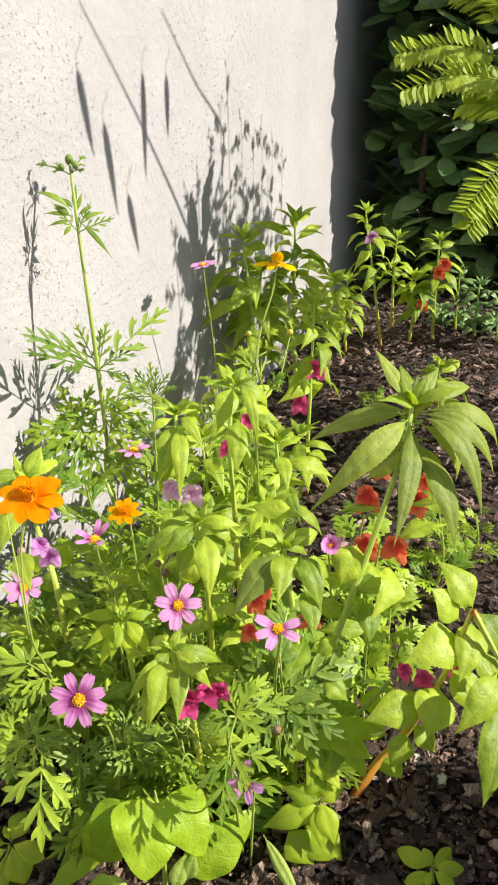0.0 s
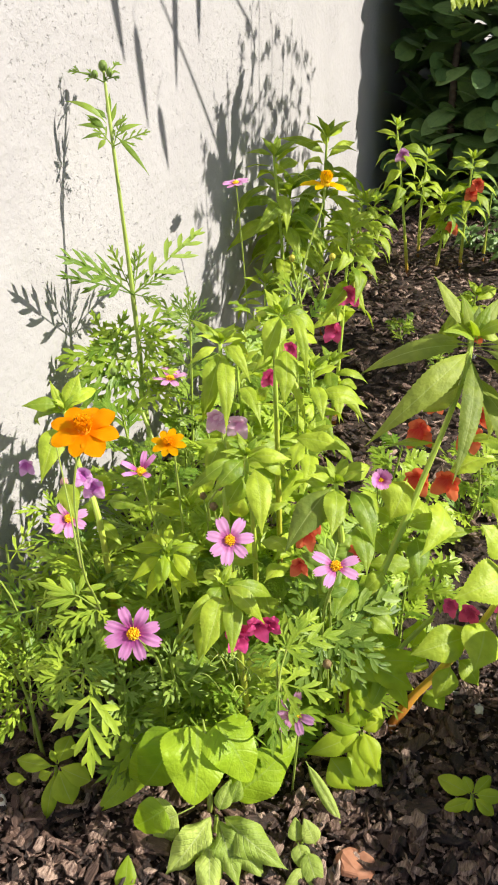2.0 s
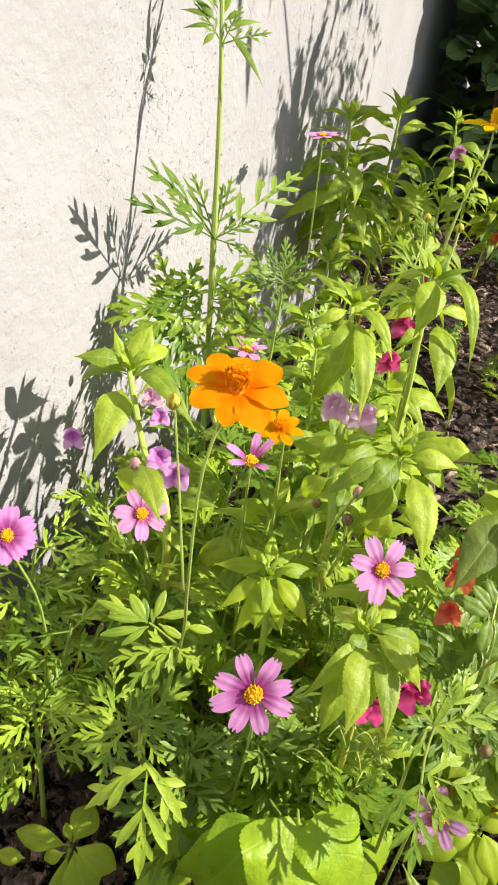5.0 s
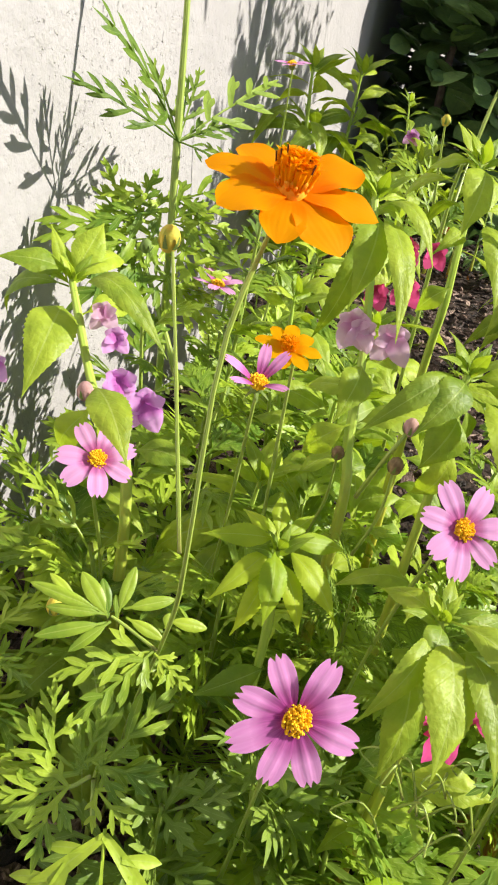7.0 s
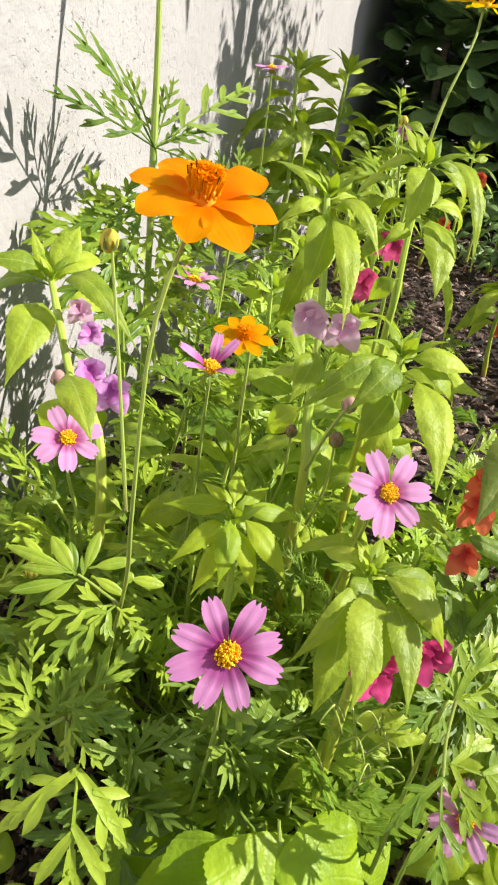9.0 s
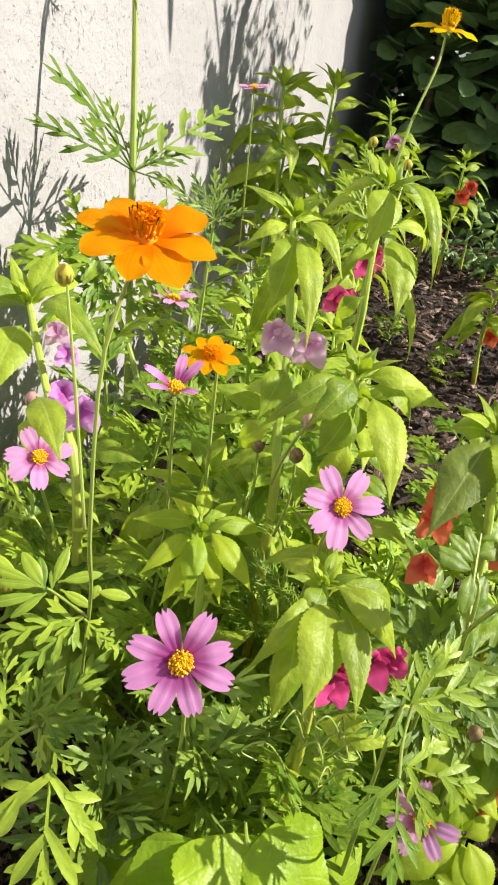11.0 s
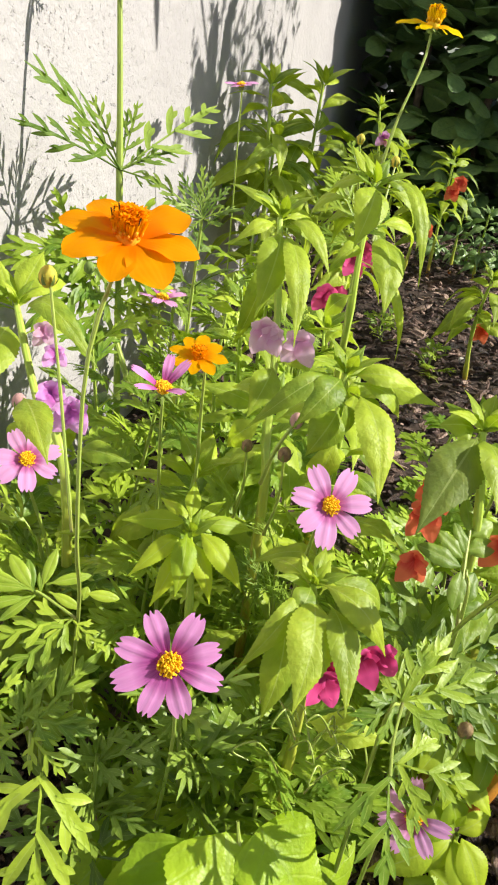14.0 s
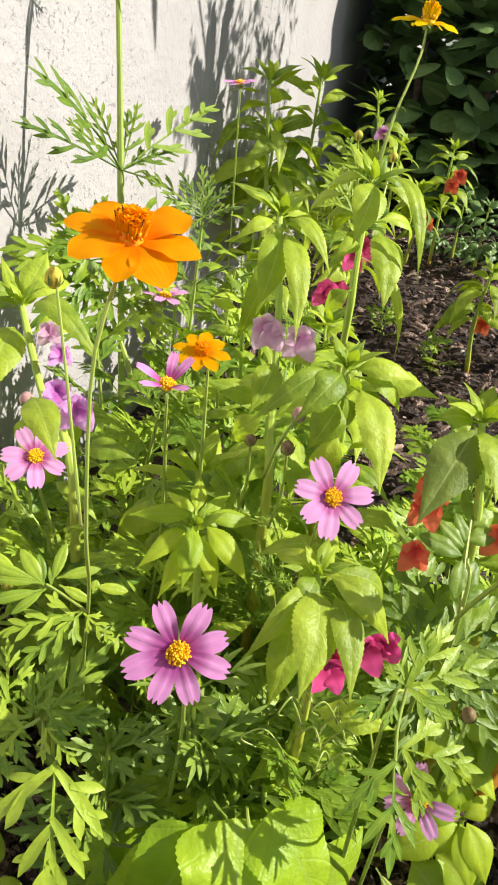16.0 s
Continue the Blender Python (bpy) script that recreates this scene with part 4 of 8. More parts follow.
leaf(tall_cosmos, (1.246, 0.981, 0.941), (1.257, 0.995, 0.966), 0.0080, 0.05, DEEP_COSMOS, up=(-0.64, -0.33, 0.69), serr=0.0, rows=14, cols=5)
feather(tall_cosmos, (1.225, 0.970, 0.905), (1.269, 0.920, 0.924), DEEP_COSMOS, arch=0.05, up=(-0.64, -0.33, 0.69), wide=0.003, plan=FERNY_PLAN, end=0.045)
feather(tall_cosmos, (1.225, 0.970, 0.905), (1.230, 1.017, 0.947), DEEP_COSMOS, arch=0.05, up=(-0.64, -0.33, 0.69), wide=0.003, plan=FERNY_PLAN, end=0.045)
feather(tall_cosmos, (1.225, 0.970, 0.905), (1.263, 0.963, 0.950), DEEP_COSMOS, arch=0.05, up=(-0.64, -0.33, 0.69), wide=0.003, plan=FERNY_PLAN, end=0.045)
feather(tall_cosmos, (1.192, 0.934, 0.583), (1.230, 0.860, 0.576), COSMOS_LEAF, arch=0.10, up=(-0.64, -0.33, 0.69), wide=0.003, plan=LEAFY_PLAN, end=0.085)
feather(tall_cosmos, (1.191, 0.933, 0.581), (1.213, 0.857, 0.551), COSMOS_LEAF, arch=0.10, up=(-0.64, -0.33, 0.69), wide=0.003, plan=LEAFY_PLAN, end=0.085)
feather(tall_cosmos, (1.188, 0.930, 0.574), (1.193, 0.870, 0.535), COSMOS_LEAF, arch=0.10, up=(-0.64, -0.33, 0.69), wide=0.003, plan=LEAFY_PLAN, end=0.085)
feather(tall_cosmos, (1.195, 0.939, 0.591), (1.226, 0.907, 0.606), COSMOS_LEAF, arch=0.10, up=(-0.64, -0.33, 0.69), wide=0.003, plan=LEAFY_PLAN, end=0.085)
feather(tall_cosmos, (1.189, 0.935, 0.578), (1.168, 0.884, 0.513), COSMOS_LEAF, arch=0.10, up=(-0.64, -0.33, 0.69), wide=0.003, plan=LEAFY_PLAN, end=0.085)
feather(tall_cosmos, (1.200, 0.943, 0.600), (1.260, 0.872, 0.625), COSMOS_LEAF, arch=0.10, up=(-0.64, -0.33, 0.69), wide=0.003, plan=LEAFY_PLAN, end=0.085)
feather(tall_cosmos, (1.205, 0.946, 0.608), (1.209, 0.890, 0.572), COSMOS_LEAF, arch=0.10, up=(-0.64, -0.33, 0.69), wide=0.003, plan=LEAFY_PLAN, end=0.085)
feather(tall_cosmos, (1.160, 0.971, 0.568), (1.103, 1.058, 0.568), COSMOS_LEAF, arch=0.10, up=(-0.64, -0.33, 0.69), wide=0.003, plan=LEAFY_PLAN, end=0.085)
feather(tall_cosmos, (1.155, 0.972, 0.564), (1.095, 1.054, 0.548), COSMOS_LEAF, arch=0.10, up=(-0.64, -0.33, 0.69), wide=0.003, plan=LEAFY_PLAN, end=0.085)
feather(tall_cosmos, (1.155, 0.968, 0.560), (1.096, 1.015, 0.518), COSMOS_LEAF, arch=0.10, up=(-0.64, -0.33, 0.69), wide=0.003, plan=LEAFY_PLAN, end=0.085)
feather(tall_cosmos, (1.160, 0.976, 0.573), (1.158, 1.022, 0.606), COSMOS_LEAF, arch=0.10, up=(-0.64, -0.33, 0.69), wide=0.003, plan=LEAFY_PLAN, end=0.085)
feather(tall_cosmos, (1.162, 0.972, 0.573), (1.212, 0.965, 0.633), COSMOS_LEAF, arch=0.10, up=(-0.64, -0.33, 0.69), wide=0.003, plan=LEAFY_PLAN, end=0.085)
feather(tall_cosmos, (1.159, 0.978, 0.573), (1.182, 1.021, 0.636), COSMOS_LEAF, arch=0.10, up=(-0.64, -0.33, 0.69), wide=0.003, plan=LEAFY_PLAN, end=0.085)
feather(tall_cosmos, (1.165, 0.967, 0.572), (1.210, 0.941, 0.612), COSMOS_LEAF, arch=0.10, up=(-0.64, -0.33, 0.69), wide=0.003, plan=LEAFY_PLAN, end=0.085)
feather(tall_cosmos, (1.157, 0.964, 0.560), (1.155, 0.921, 0.524), COSMOS_LEAF, arch=0.10, up=(-0.64, -0.33, 0.69), wide=0.003, plan=LEAFY_PLAN, end=0.085)
feather(tall_cosmos, (1.154, 0.952, 0.547), (1.119, 0.965, 0.511), COSMOS_LEAF, arch=0.10, up=(-0.64, -0.33, 0.69), wide=0.003, plan=LEAFY_PLAN, end=0.085)
feather(tall_cosmos, (1.150, 0.930, 0.525), (1.172, 0.864, 0.504), COSMOS_LEAF, arch=0.10, up=(-0.64, -0.33, 0.69), wide=0.003, plan=LEAFY_PLAN, end=0.085)
feather(tall_cosmos, (1.151, 0.941, 0.534), (1.092, 0.980, 0.487), COSMOS_LEAF, arch=0.10, up=(-0.64, -0.33, 0.69), wide=0.003, plan=LEAFY_PLAN, end=0.085)
feather(tall_cosmos, (1.145, 0.928, 0.516), (1.156, 0.848, 0.469), COSMOS_LEAF, arch=0.10, up=(-0.64, -0.33, 0.69), wide=0.003, plan=LEAFY_PLAN, end=0.085)
stem(tall_cosmos, [(1.106, 0.871, 0.422), (1.130, 0.909, 0.482), (1.149, 0.944, 0.534), (1.160, 0.972, 0.570)], 0.0042, 0.002, COSMOS_STEM, "side_shoot")
feather(tall_cosmos, (1.194, 0.935, 0.586), (1.225, 0.873, 0.602), COSMOS_LEAF, arch=0.10, up=(-0.64, -0.33, 0.69), wide=0.003, plan=LEAFY_PLAN, end=0.085)
feather(tall_cosmos, (1.175, 0.931, 0.558), (1.126, 0.965, 0.542), COSMOS_LEAF, arch=0.10, up=(-0.64, -0.33, 0.69), wide=0.003, plan=LEAFY_PLAN, end=0.085)
feather(tall_cosmos, (1.171, 0.926, 0.549), (1.184, 0.841, 0.524), COSMOS_LEAF, arch=0.10, up=(-0.64, -0.33, 0.69), wide=0.003, plan=LEAFY_PLAN, end=0.085)
feather(tall_cosmos, (1.201, 0.948, 0.604), (1.147, 1.005, 0.600), COSMOS_LEAF, arch=0.10, up=(-0.64, -0.33, 0.69), wide=0.003, plan=LEAFY_PLAN, end=0.085)
feather(tall_cosmos, (1.194, 0.943, 0.591), (1.118, 1.009, 0.566), COSMOS_LEAF, arch=0.10, up=(-0.64, -0.33, 0.69), wide=0.003, plan=LEAFY_PLAN, end=0.085)
feather(tall_cosmos, (1.179, 0.935, 0.566), (1.090, 1.018, 0.536), COSMOS_LEAF, arch=0.10, up=(-0.64, -0.33, 0.69), wide=0.003, plan=LEAFY_PLAN, end=0.085)
feather(tall_cosmos, (1.163, 0.918, 0.532), (1.093, 0.942, 0.482), COSMOS_LEAF, arch=0.10, up=(-0.64, -0.33, 0.69), wide=0.003, plan=LEAFY_PLAN, end=0.085)
feather(tall_cosmos, (1.158, 0.914, 0.523), (1.151, 0.844, 0.483), COSMOS_LEAF, arch=0.10, up=(-0.64, -0.33, 0.69), wide=0.003, plan=LEAFY_PLAN, end=0.085)
feather(tall_cosmos, (1.152, 0.950, 0.542), (1.071, 1.031, 0.521), COSMOS_LEAF, arch=0.10, up=(-0.64, -0.33, 0.69), wide=0.003, plan=LEAFY_PLAN, end=0.085)
feather(tall_cosmos, (1.153, 0.947, 0.542), (1.064, 0.997, 0.487), COSMOS_LEAF, arch=0.10, up=(-0.64, -0.33, 0.69), wide=0.003, plan=LEAFY_PLAN, end=0.085)
feather(tall_cosmos, (1.158, 0.962, 0.560), (1.161, 0.995, 0.612), COSMOS_LEAF, arch=0.10, up=(-0.64, -0.33, 0.69), wide=0.003, plan=LEAFY_PLAN, end=0.085)
feather(tall_cosmos, (1.259, 0.996, 0.997), (1.247, 1.055, 1.013), DEEP_COSMOS, arch=0.1, up=(-0.54, -0.42, 0.73), wide=0.003, pairs=2, span=0.42)
feather(tall_cosmos, (1.259, 0.996, 0.997), (1.305, 0.991, 1.023), DEEP_COSMOS, arch=0.1, up=(-0.54, -0.42, 0.73), wide=0.003, pairs=2, span=0.42)
feather(tall_cosmos, (1.259, 0.996, 0.997), (1.242, 0.955, 1.004), DEEP_COSMOS, arch=0.1, up=(-0.54, -0.42, 0.73), wide=0.003, pairs=2, span=0.42)
bud(tall_cosmos, (1.271, 1.002, 1.019), 0.0075, CALYX)
bud(tall_cosmos, (1.255, 1.009, 1.008), 0.0055, CALYX)
bud(tall_cosmos, (1.266, 0.988, 1.010), 0.0055, CALYX)
bud(tall_cosmos, (1.069, 0.917, 0.578), 0.006, CALYX)

orange_cosmos = thing("orange_cosmos", (0.820, 0.800, 0.000), "orange cosmos with one large open bloom and a yellow bud", "flowering plant", "cosmos plants")
stem(orange_cosmos, [(0.820, 0.800, 0.000), (0.745, 0.765, 0.320), (0.680, 0.732, 0.465), (0.651, 0.722, 0.534), (0.658, 0.724, 0.641), (0.673, 0.714, 0.703)], 0.0015, 0.0011, COSMOS_STEM, "stem", 0.2)
stem(orange_cosmos, [(0.652, 0.726, 0.537), (0.675, 0.747, 0.611), (0.692, 0.764, 0.671)], 0.0011, 0.0008, COSMOS_STEM, "bud_stalk", 0.2)
bud(orange_cosmos, (0.694, 0.767, 0.676), 0.0055)
sulphur_flower(orange_cosmos, (0.674, 0.711, 0.711), (-0.10, -0.10, 1.0), 0.071, droop=((57, 21, 0.96, 0.58), (99, 8, 1.0, 0.56), (143, -11, 1.0, 0.64), (-172, -27, 0.90, 0.54), (-122, -28, 1.0, 0.70), (-78, -8, 1.04, 0.58), (-40, 19, 1.02, 0.66), (10, 16, 0.96, 0.58)), tall=1.15)

stem(orange_cosmos, [(0.691, 0.739, 0.437), (0.691, 0.762, 0.448), (0.690, 0.770, 0.452)], 0.0012, 0.0009, COSMOS_STEM, "side_shoot")
leaf(orange_cosmos, (0.689, 0.771, 0.451), (0.697, 0.794, 0.471), 0.0105, 0.06, COSMOS_LEAF, up=(-0.64, -0.34, 0.69), shape='oval', serr=0.0, stalk=0.14, rows=20)
leaf(orange_cosmos, (0.689, 0.771, 0.451), (0.701, 0.782, 0.468), 0.0075, 0.06, COSMOS_LEAF, up=(-0.64, -0.34, 0.69), shape='oval', serr=0.0, stalk=0.14, rows=20)
leaf(orange_cosmos, (0.692, 0.767, 0.452), (0.715, 0.767, 0.473), 0.0083, 0.06, COSMOS_LEAF, up=(-0.64, -0.34, 0.69), shape='oval', serr=0.0, stalk=0.14, rows=20)
leaf(orange_cosmos, (0.696, 0.765, 0.455), (0.714, 0.739, 0.459), 0.0083, 0.06, COSMOS_LEAF, up=(-0.64, -0.34, 0.69), shape='oval', serr=0.0, stalk=0.14, rows=20)
leaf(orange_cosmos, (0.694, 0.762, 0.451), (0.696, 0.738, 0.442), 0.0075, 0.06, COSMOS_LEAF, up=(-0.64, -0.34, 0.69), shape='oval', serr=0.0, stalk=0.14, rows=20)
leaf(orange_cosmos, (0.688, 0.769, 0.450), (0.667, 0.785, 0.437), 0.0068, 0.06, COSMOS_LEAF, up=(-0.64, -0.34, 0.69), shape='oval', serr=0.0, stalk=0.14, rows=20)
leaf(orange_cosmos, (0.687, 0.771, 0.449), (0.663, 0.805, 0.444), 0.0083, 0.06, COSMOS_LEAF, up=(-0.64, -0.34, 0.69), shape='oval', serr=0.0, stalk=0.14, rows=20)
leaf(orange_cosmos, (0.689, 0.773, 0.453), (0.676, 0.805, 0.456), 0.0075, 0.06, COSMOS_LEAF, up=(-0.64, -0.34, 0.69), shape='oval', serr=0.0, stalk=0.14, rows=20)
leaf(orange_cosmos, (0.704, 0.740, 0.450), (0.713, 0.716, 0.446), 0.0083, 0.06, COSMOS_LEAF, up=(-0.64, -0.34, 0.69), shape='oval', serr=0.0, stalk=0.14, rows=20)
leaf(orange_cosmos, (0.691, 0.767, 0.451), (0.699, 0.772, 0.461), 0.0034, 0.06, COSMOS_LEAF, up=(-0.64, -0.34, 0.69), shape='oval', serr=0.0, stalk=0.14, rows=20)
leaf(orange_cosmos, (0.689, 0.775, 0.454), (0.680, 0.818, 0.466), 0.0083, 0.06, COSMOS_LEAF, up=(-0.64, -0.34, 0.69), shape='oval', serr=0.0, stalk=0.14, rows=20)
leaf(orange_cosmos, (0.686, 0.790, 0.458), (0.688, 0.810, 0.470), 0.0060, 0.06, COSMOS_LEAF, up=(-0.64, -0.34, 0.69), shape='oval', serr=0.0, stalk=0.14, rows=20)
leaf(orange_cosmos, (0.701, 0.739, 0.446), (0.708, 0.739, 0.453), 0.0068, 0.06, COSMOS_LEAF, up=(-0.64, -0.34, 0.69), shape='oval', serr=0.0, stalk=0.14, rows=20)
feather(orange_cosmos, (0.690, 0.741, 0.437), (0.645, 0.769, 0.410), COSMOS_LEAF, arch=0.06, up=(-0.64, -0.34, 0.69), wide=0.003, plan=LEAFY_PLAN, end=0.08)
feather(orange_cosmos, (0.689, 0.740, 0.436), (0.686, 0.712, 0.419), COSMOS_LEAF, arch=0.06, up=(-0.64, -0.34, 0.69), wide=0.003, plan=LEAFY_PLAN, end=0.08)
feather(orange_cosmos, (0.690, 0.742, 0.437), (0.654, 0.790, 0.428), COSMOS_LEAF, arch=0.06, up=(-0.64, -0.34, 0.69), wide=0.003, plan=LEAFY_PLAN, end=0.08)

orange_cosmos_small = thing("orange_cosmos", (0.922, 0.748, 0.000), "orange cosmos with a small bloom on a thin stalk", "flowering plant", "cosmos plants")
stem(orange_cosmos_small, [(0.922, 0.748, 0.000), (0.913, 0.724, 0.293), (0.900, 0.725, 0.560)], 0.003, 0.0013, COSMOS_STEM, "stem", 0.2)
sulphur_flower(orange_cosmos_small, (0.896, 0.731, 0.570), (-0.30, -0.1, 1.0), 0.050, 0.1, AMBER, droop=((50, 24, 0.95, 0.48), (95, 6, 1.0, 0.46), (140, -12, 0.95, 0.50), (-175, -22, 0.85, 0.44), (-128, -18, 0.95, 0.50), (-84, -2, 1.0, 0.48), (-38, 18, 0.95, 0.50), (6, 28, 1.0, 0.50)))

yellow_cosmos = thing("yellow_cosmos", (1.215, 0.631, 0.000), "yellow cosmos with one bloom on a long bare stalk", "flowering plant", "cosmos plants")
stem(yellow_cosmos, [(1.215, 0.631, 0.000), (1.203, 0.644, 0.640), (1.192, 0.636, 0.711), (1.204, 0.629, 0.768), (1.228, 0.616, 0.826), (1.243, 0.615, 0.863)], 0.0022, 0.0011, COSMOS_STEM, "stem", 0.2)
sulphur_flower(yellow_cosmos, (1.243, 0.615, 0.863), (0.05, -0.1, 1.0), 0.070, 0.1, YELLOW, -0.08, 0.12, (), DISC_YELLOW, droop=((98, -4, 1.08, 0.36), (-92, -14, 0.95, 0.38), (150, -18, 0.55, 0.36), (-35, -12, 0.70, 0.34), (40, -10, 0.75, 0.34)), tall=1.3)
leaf(yellow_cosmos, (1.206, 0.628, 0.775), (1.207, 0.617, 0.772), 0.003, 0.4, COSMOS_LEAF, rows=10, cols=3, serr=0.0)
bud(yellow_cosmos, (1.253, 0.670, 0.740), 0.005)
stem(yellow_cosmos, [(1.279, 0.658, 0.641), (1.251, 0.670, 0.736)], 0.0018, 0.001, COSMOS_STEM, "bud_stalk", 0.2)
bud(yellow_cosmos, (1.372, 0.634, 0.712), 0.006)
stem(yellow_cosmos, [(1.308, 0.638, 0.619), (1.371, 0.633, 0.709)], 0.0018, 0.001, COSMOS_STEM, "bud_stalk", 0.2)
feather(yellow_cosmos, (1.285, 0.653, 0.627), (1.315, 0.714, 0.697), None, arch=0.1, up=(-0.64, -0.34, 0.69), wide=0.0045, pairs=3)
feather(yellow_cosmos, (1.282, 0.650, 0.621), (1.305, 0.624, 0.658), None, arch=0.1, up=(-0.64, -0.34, 0.69), wide=0.0045, pairs=3)
feather(yellow_cosmos, (1.279, 0.652, 0.614), (1.273, 0.715, 0.617), None, arch=0.1, up=(-0.64, -0.34, 0.69), wide=0.0045, pairs=3)
feather(yellow_cosmos, (1.323, 0.676, 0.702), (1.334, 0.694, 0.730), None, arch=0.1, up=(-0.64, -0.34, 0.69), wide=0.0045, pairs=3)

pink_cosmos_a = thing("pink_cosmos", (0.727, 0.685, 0.000), "deep pink cosmos with eight open petals and a yellow disc", "flowering plant", "cosmos plants")
stem(pink_cosmos_a, [(0.727, 0.685, 0.000), (0.702, 0.661, 0.338), (0.645, 0.657, 0.459), (0.632, 0.651, 0.480)], 0.0017, 0.0011, COSMOS_STEM, "stem", 0.2)
cosmos_flower(pink_cosmos_a, (0.629, 0.650, 0.482), (-0.86, -0.36, 0.46), 0.065, 8, MAGENTA, None, 0.43, 0.1, (), width=0.44)

pink_cosmos_b = thing("pink_cosmos", (0.856, 0.641, 0.000), "pale pink cosmos with seven petals and a yellow disc", "flowering plant", "cosmos plants")
stem(pink_cosmos_b, [(0.856, 0.641, 0.000), (0.839, 0.611, 0.359), (0.781, 0.593, 0.507), (0.769, 0.588, 0.531)], 0.0017, 0.0011, COSMOS_STEM, "stem", 0.2)
cosmos_flower(pink_cosmos_b, (0.766, 0.586, 0.533), (-0.7, -0.32, 0.58), 0.058, 7, PINK, None, 0.35, 0.1, (), width=0.43)

pink_cosmos_c = thing("pink_cosmos", (0.878, 0.772, 0.000), "pink cosmos with only a few narrow upright petals", "flowering plant", "cosmos plants")
stem(pink_cosmos_c, [(0.878, 0.772, 0.000), (0.886, 0.753, 0.365), (0.830, 0.737, 0.532), (0.824, 0.735, 0.562)], 0.0017, 0.0011, COSMOS_STEM, "stem", 0.2)
cosmos_flower(pink_cosmos_c, (0.822, 0.735, 0.566), (-0.28, -0.1, 0.9), 0.06, 8, MAGENTA, None, 0.15, 0.55, (1, 4, 6), width=0.28)

pink_cosmos_d = thing("pink_cosmos", (0.837, 0.850, 0.000), "pink cosmos bloom half hidden by a leaf", "flowering plant", "cosmos plants")
stem(pink_cosmos_d, [(0.837, 0.850, 0.000), (0.839, 0.835, 0.331), (0.782, 0.828, 0.475), (0.770, 0.822, 0.503)], 0.0017, 0.0011, COSMOS_STEM, "stem", 0.2)
cosmos_flower(pink_cosmos_d, (0.768, 0.821, 0.506), (-0.6, -0.25, 0.72), 0.053, 7, PINK, None, 0.1, 0.1, (), width=0.45)

pink_cosmos_e = thing("pink_cosmos", (0.759, 0.498, 0.000), "pink cosmos bloom behind a lobed leaf", "flowering plant", "cosmos plants")
stem(pink_cosmos_e, [(0.759, 0.498, 0.000), (0.756, 0.487, 0.266), (0.715, 0.475, 0.307), (0.706, 0.476, 0.333)], 0.0017, 0.0011, COSMOS_STEM, "stem", 0.2)
cosmos_flower(pink_cosmos_e, (0.704, 0.477, 0.335), (-0.6, 0.1, 0.75), 0.052, 7, PINK, None, 0.5, 0.1, (2,), width=0.36)

pink_cosmos_f = thing("pink_cosmos", (0.853, 0.482, 0.000), "fading pink cosmos with curling petals over finely cut leaves", "flowering plant", "cosmos plants")
stem(pink_cosmos_f, [(0.853, 0.482, 0.000), (0.833, 0.482, 0.362), (0.755, 0.448, 0.525), (0.735, 0.444, 0.552)], 0.0024, 0.0012, COSMOS_STEM, "stem", 0.2)
cosmos_flower(pink_cosmos_f, (0.735, 0.444, 0.555), (-0.55, -0.2, 0.8), 0.056, 8, PINK, None, 0.5, 0.2, (1, 2, 5), width=0.40)
feather(pink_cosmos_f, (0.841, 0.473, 0.365), (0.922, 0.385, 0.398), DEEP_COSMOS, arch=0.08, up=(-0.64, -0.34, 0.69), wide=0.003, plan=LEAFY_PLAN, end=0.07)
feather(pink_cosmos_f, (0.837, 0.472, 0.361), (0.904, 0.387, 0.367), DEEP_COSMOS, arch=0.08, up=(-0.64, -0.34, 0.69), wide=0.003, plan=LEAFY_PLAN, end=0.07)
feather(pink_cosmos_f, (0.834, 0.470, 0.357), (0.852, 0.397, 0.338), DEEP_COSMOS, arch=0.08, up=(-0.64, -0.34, 0.69), wide=0.003, plan=LEAFY_PLAN, end=0.07)
feather(pink_cosmos_f, (0.828, 0.474, 0.354), (0.799, 0.409, 0.308), DEEP_COSMOS, arch=0.08, up=(-0.64, -0.34, 0.69), wide=0.003, plan=LEAFY_PLAN, end=0.07)
feather(pink_cosmos_f, (0.822, 0.478, 0.350), (0.785, 0.441, 0.297), DEEP_COSMOS, arch=0.08, up=(-0.64, -0.34, 0.69), wide=0.003, plan=LEAFY_PLAN, end=0.07)
feather(pink_cosmos_f, (0.820, 0.483, 0.350), (0.752, 0.493, 0.306), DEEP_COSMOS, arch=0.08, up=(-0.64, -0.34, 0.69), wide=0.003, plan=LEAFY_PLAN, end=0.07)
feather(pink_cosmos_f, (0.824, 0.490, 0.358), (0.771, 0.535, 0.331), DEEP_COSMOS, arch=0.08, up=(-0.64, -0.34, 0.69), wide=0.003, plan=LEAFY_PLAN, end=0.07)
feather(pink_cosmos_f, (0.833, 0.491, 0.366), (0.833, 0.550, 0.382), DEEP_COSMOS, arch=0.08, up=(-0.64, -0.34, 0.69), wide=0.003, plan=LEAFY_PLAN, end=0.07)
feather(pink_cosmos_f, (0.837, 0.489, 0.370), (0.866, 0.548, 0.411), DEEP_COSMOS, arch=0.08, up=(-0.64, -0.34, 0.69), wide=0.003, plan=LEAFY_PLAN, end=0.07)
feather(pink_cosmos_f, (0.843, 0.486, 0.373), (0.918, 0.533, 0.439), DEEP_COSMOS, arch=0.08, up=(-0.64, -0.34, 0.69), wide=0.003, plan=LEAFY_PLAN, end=0.07)
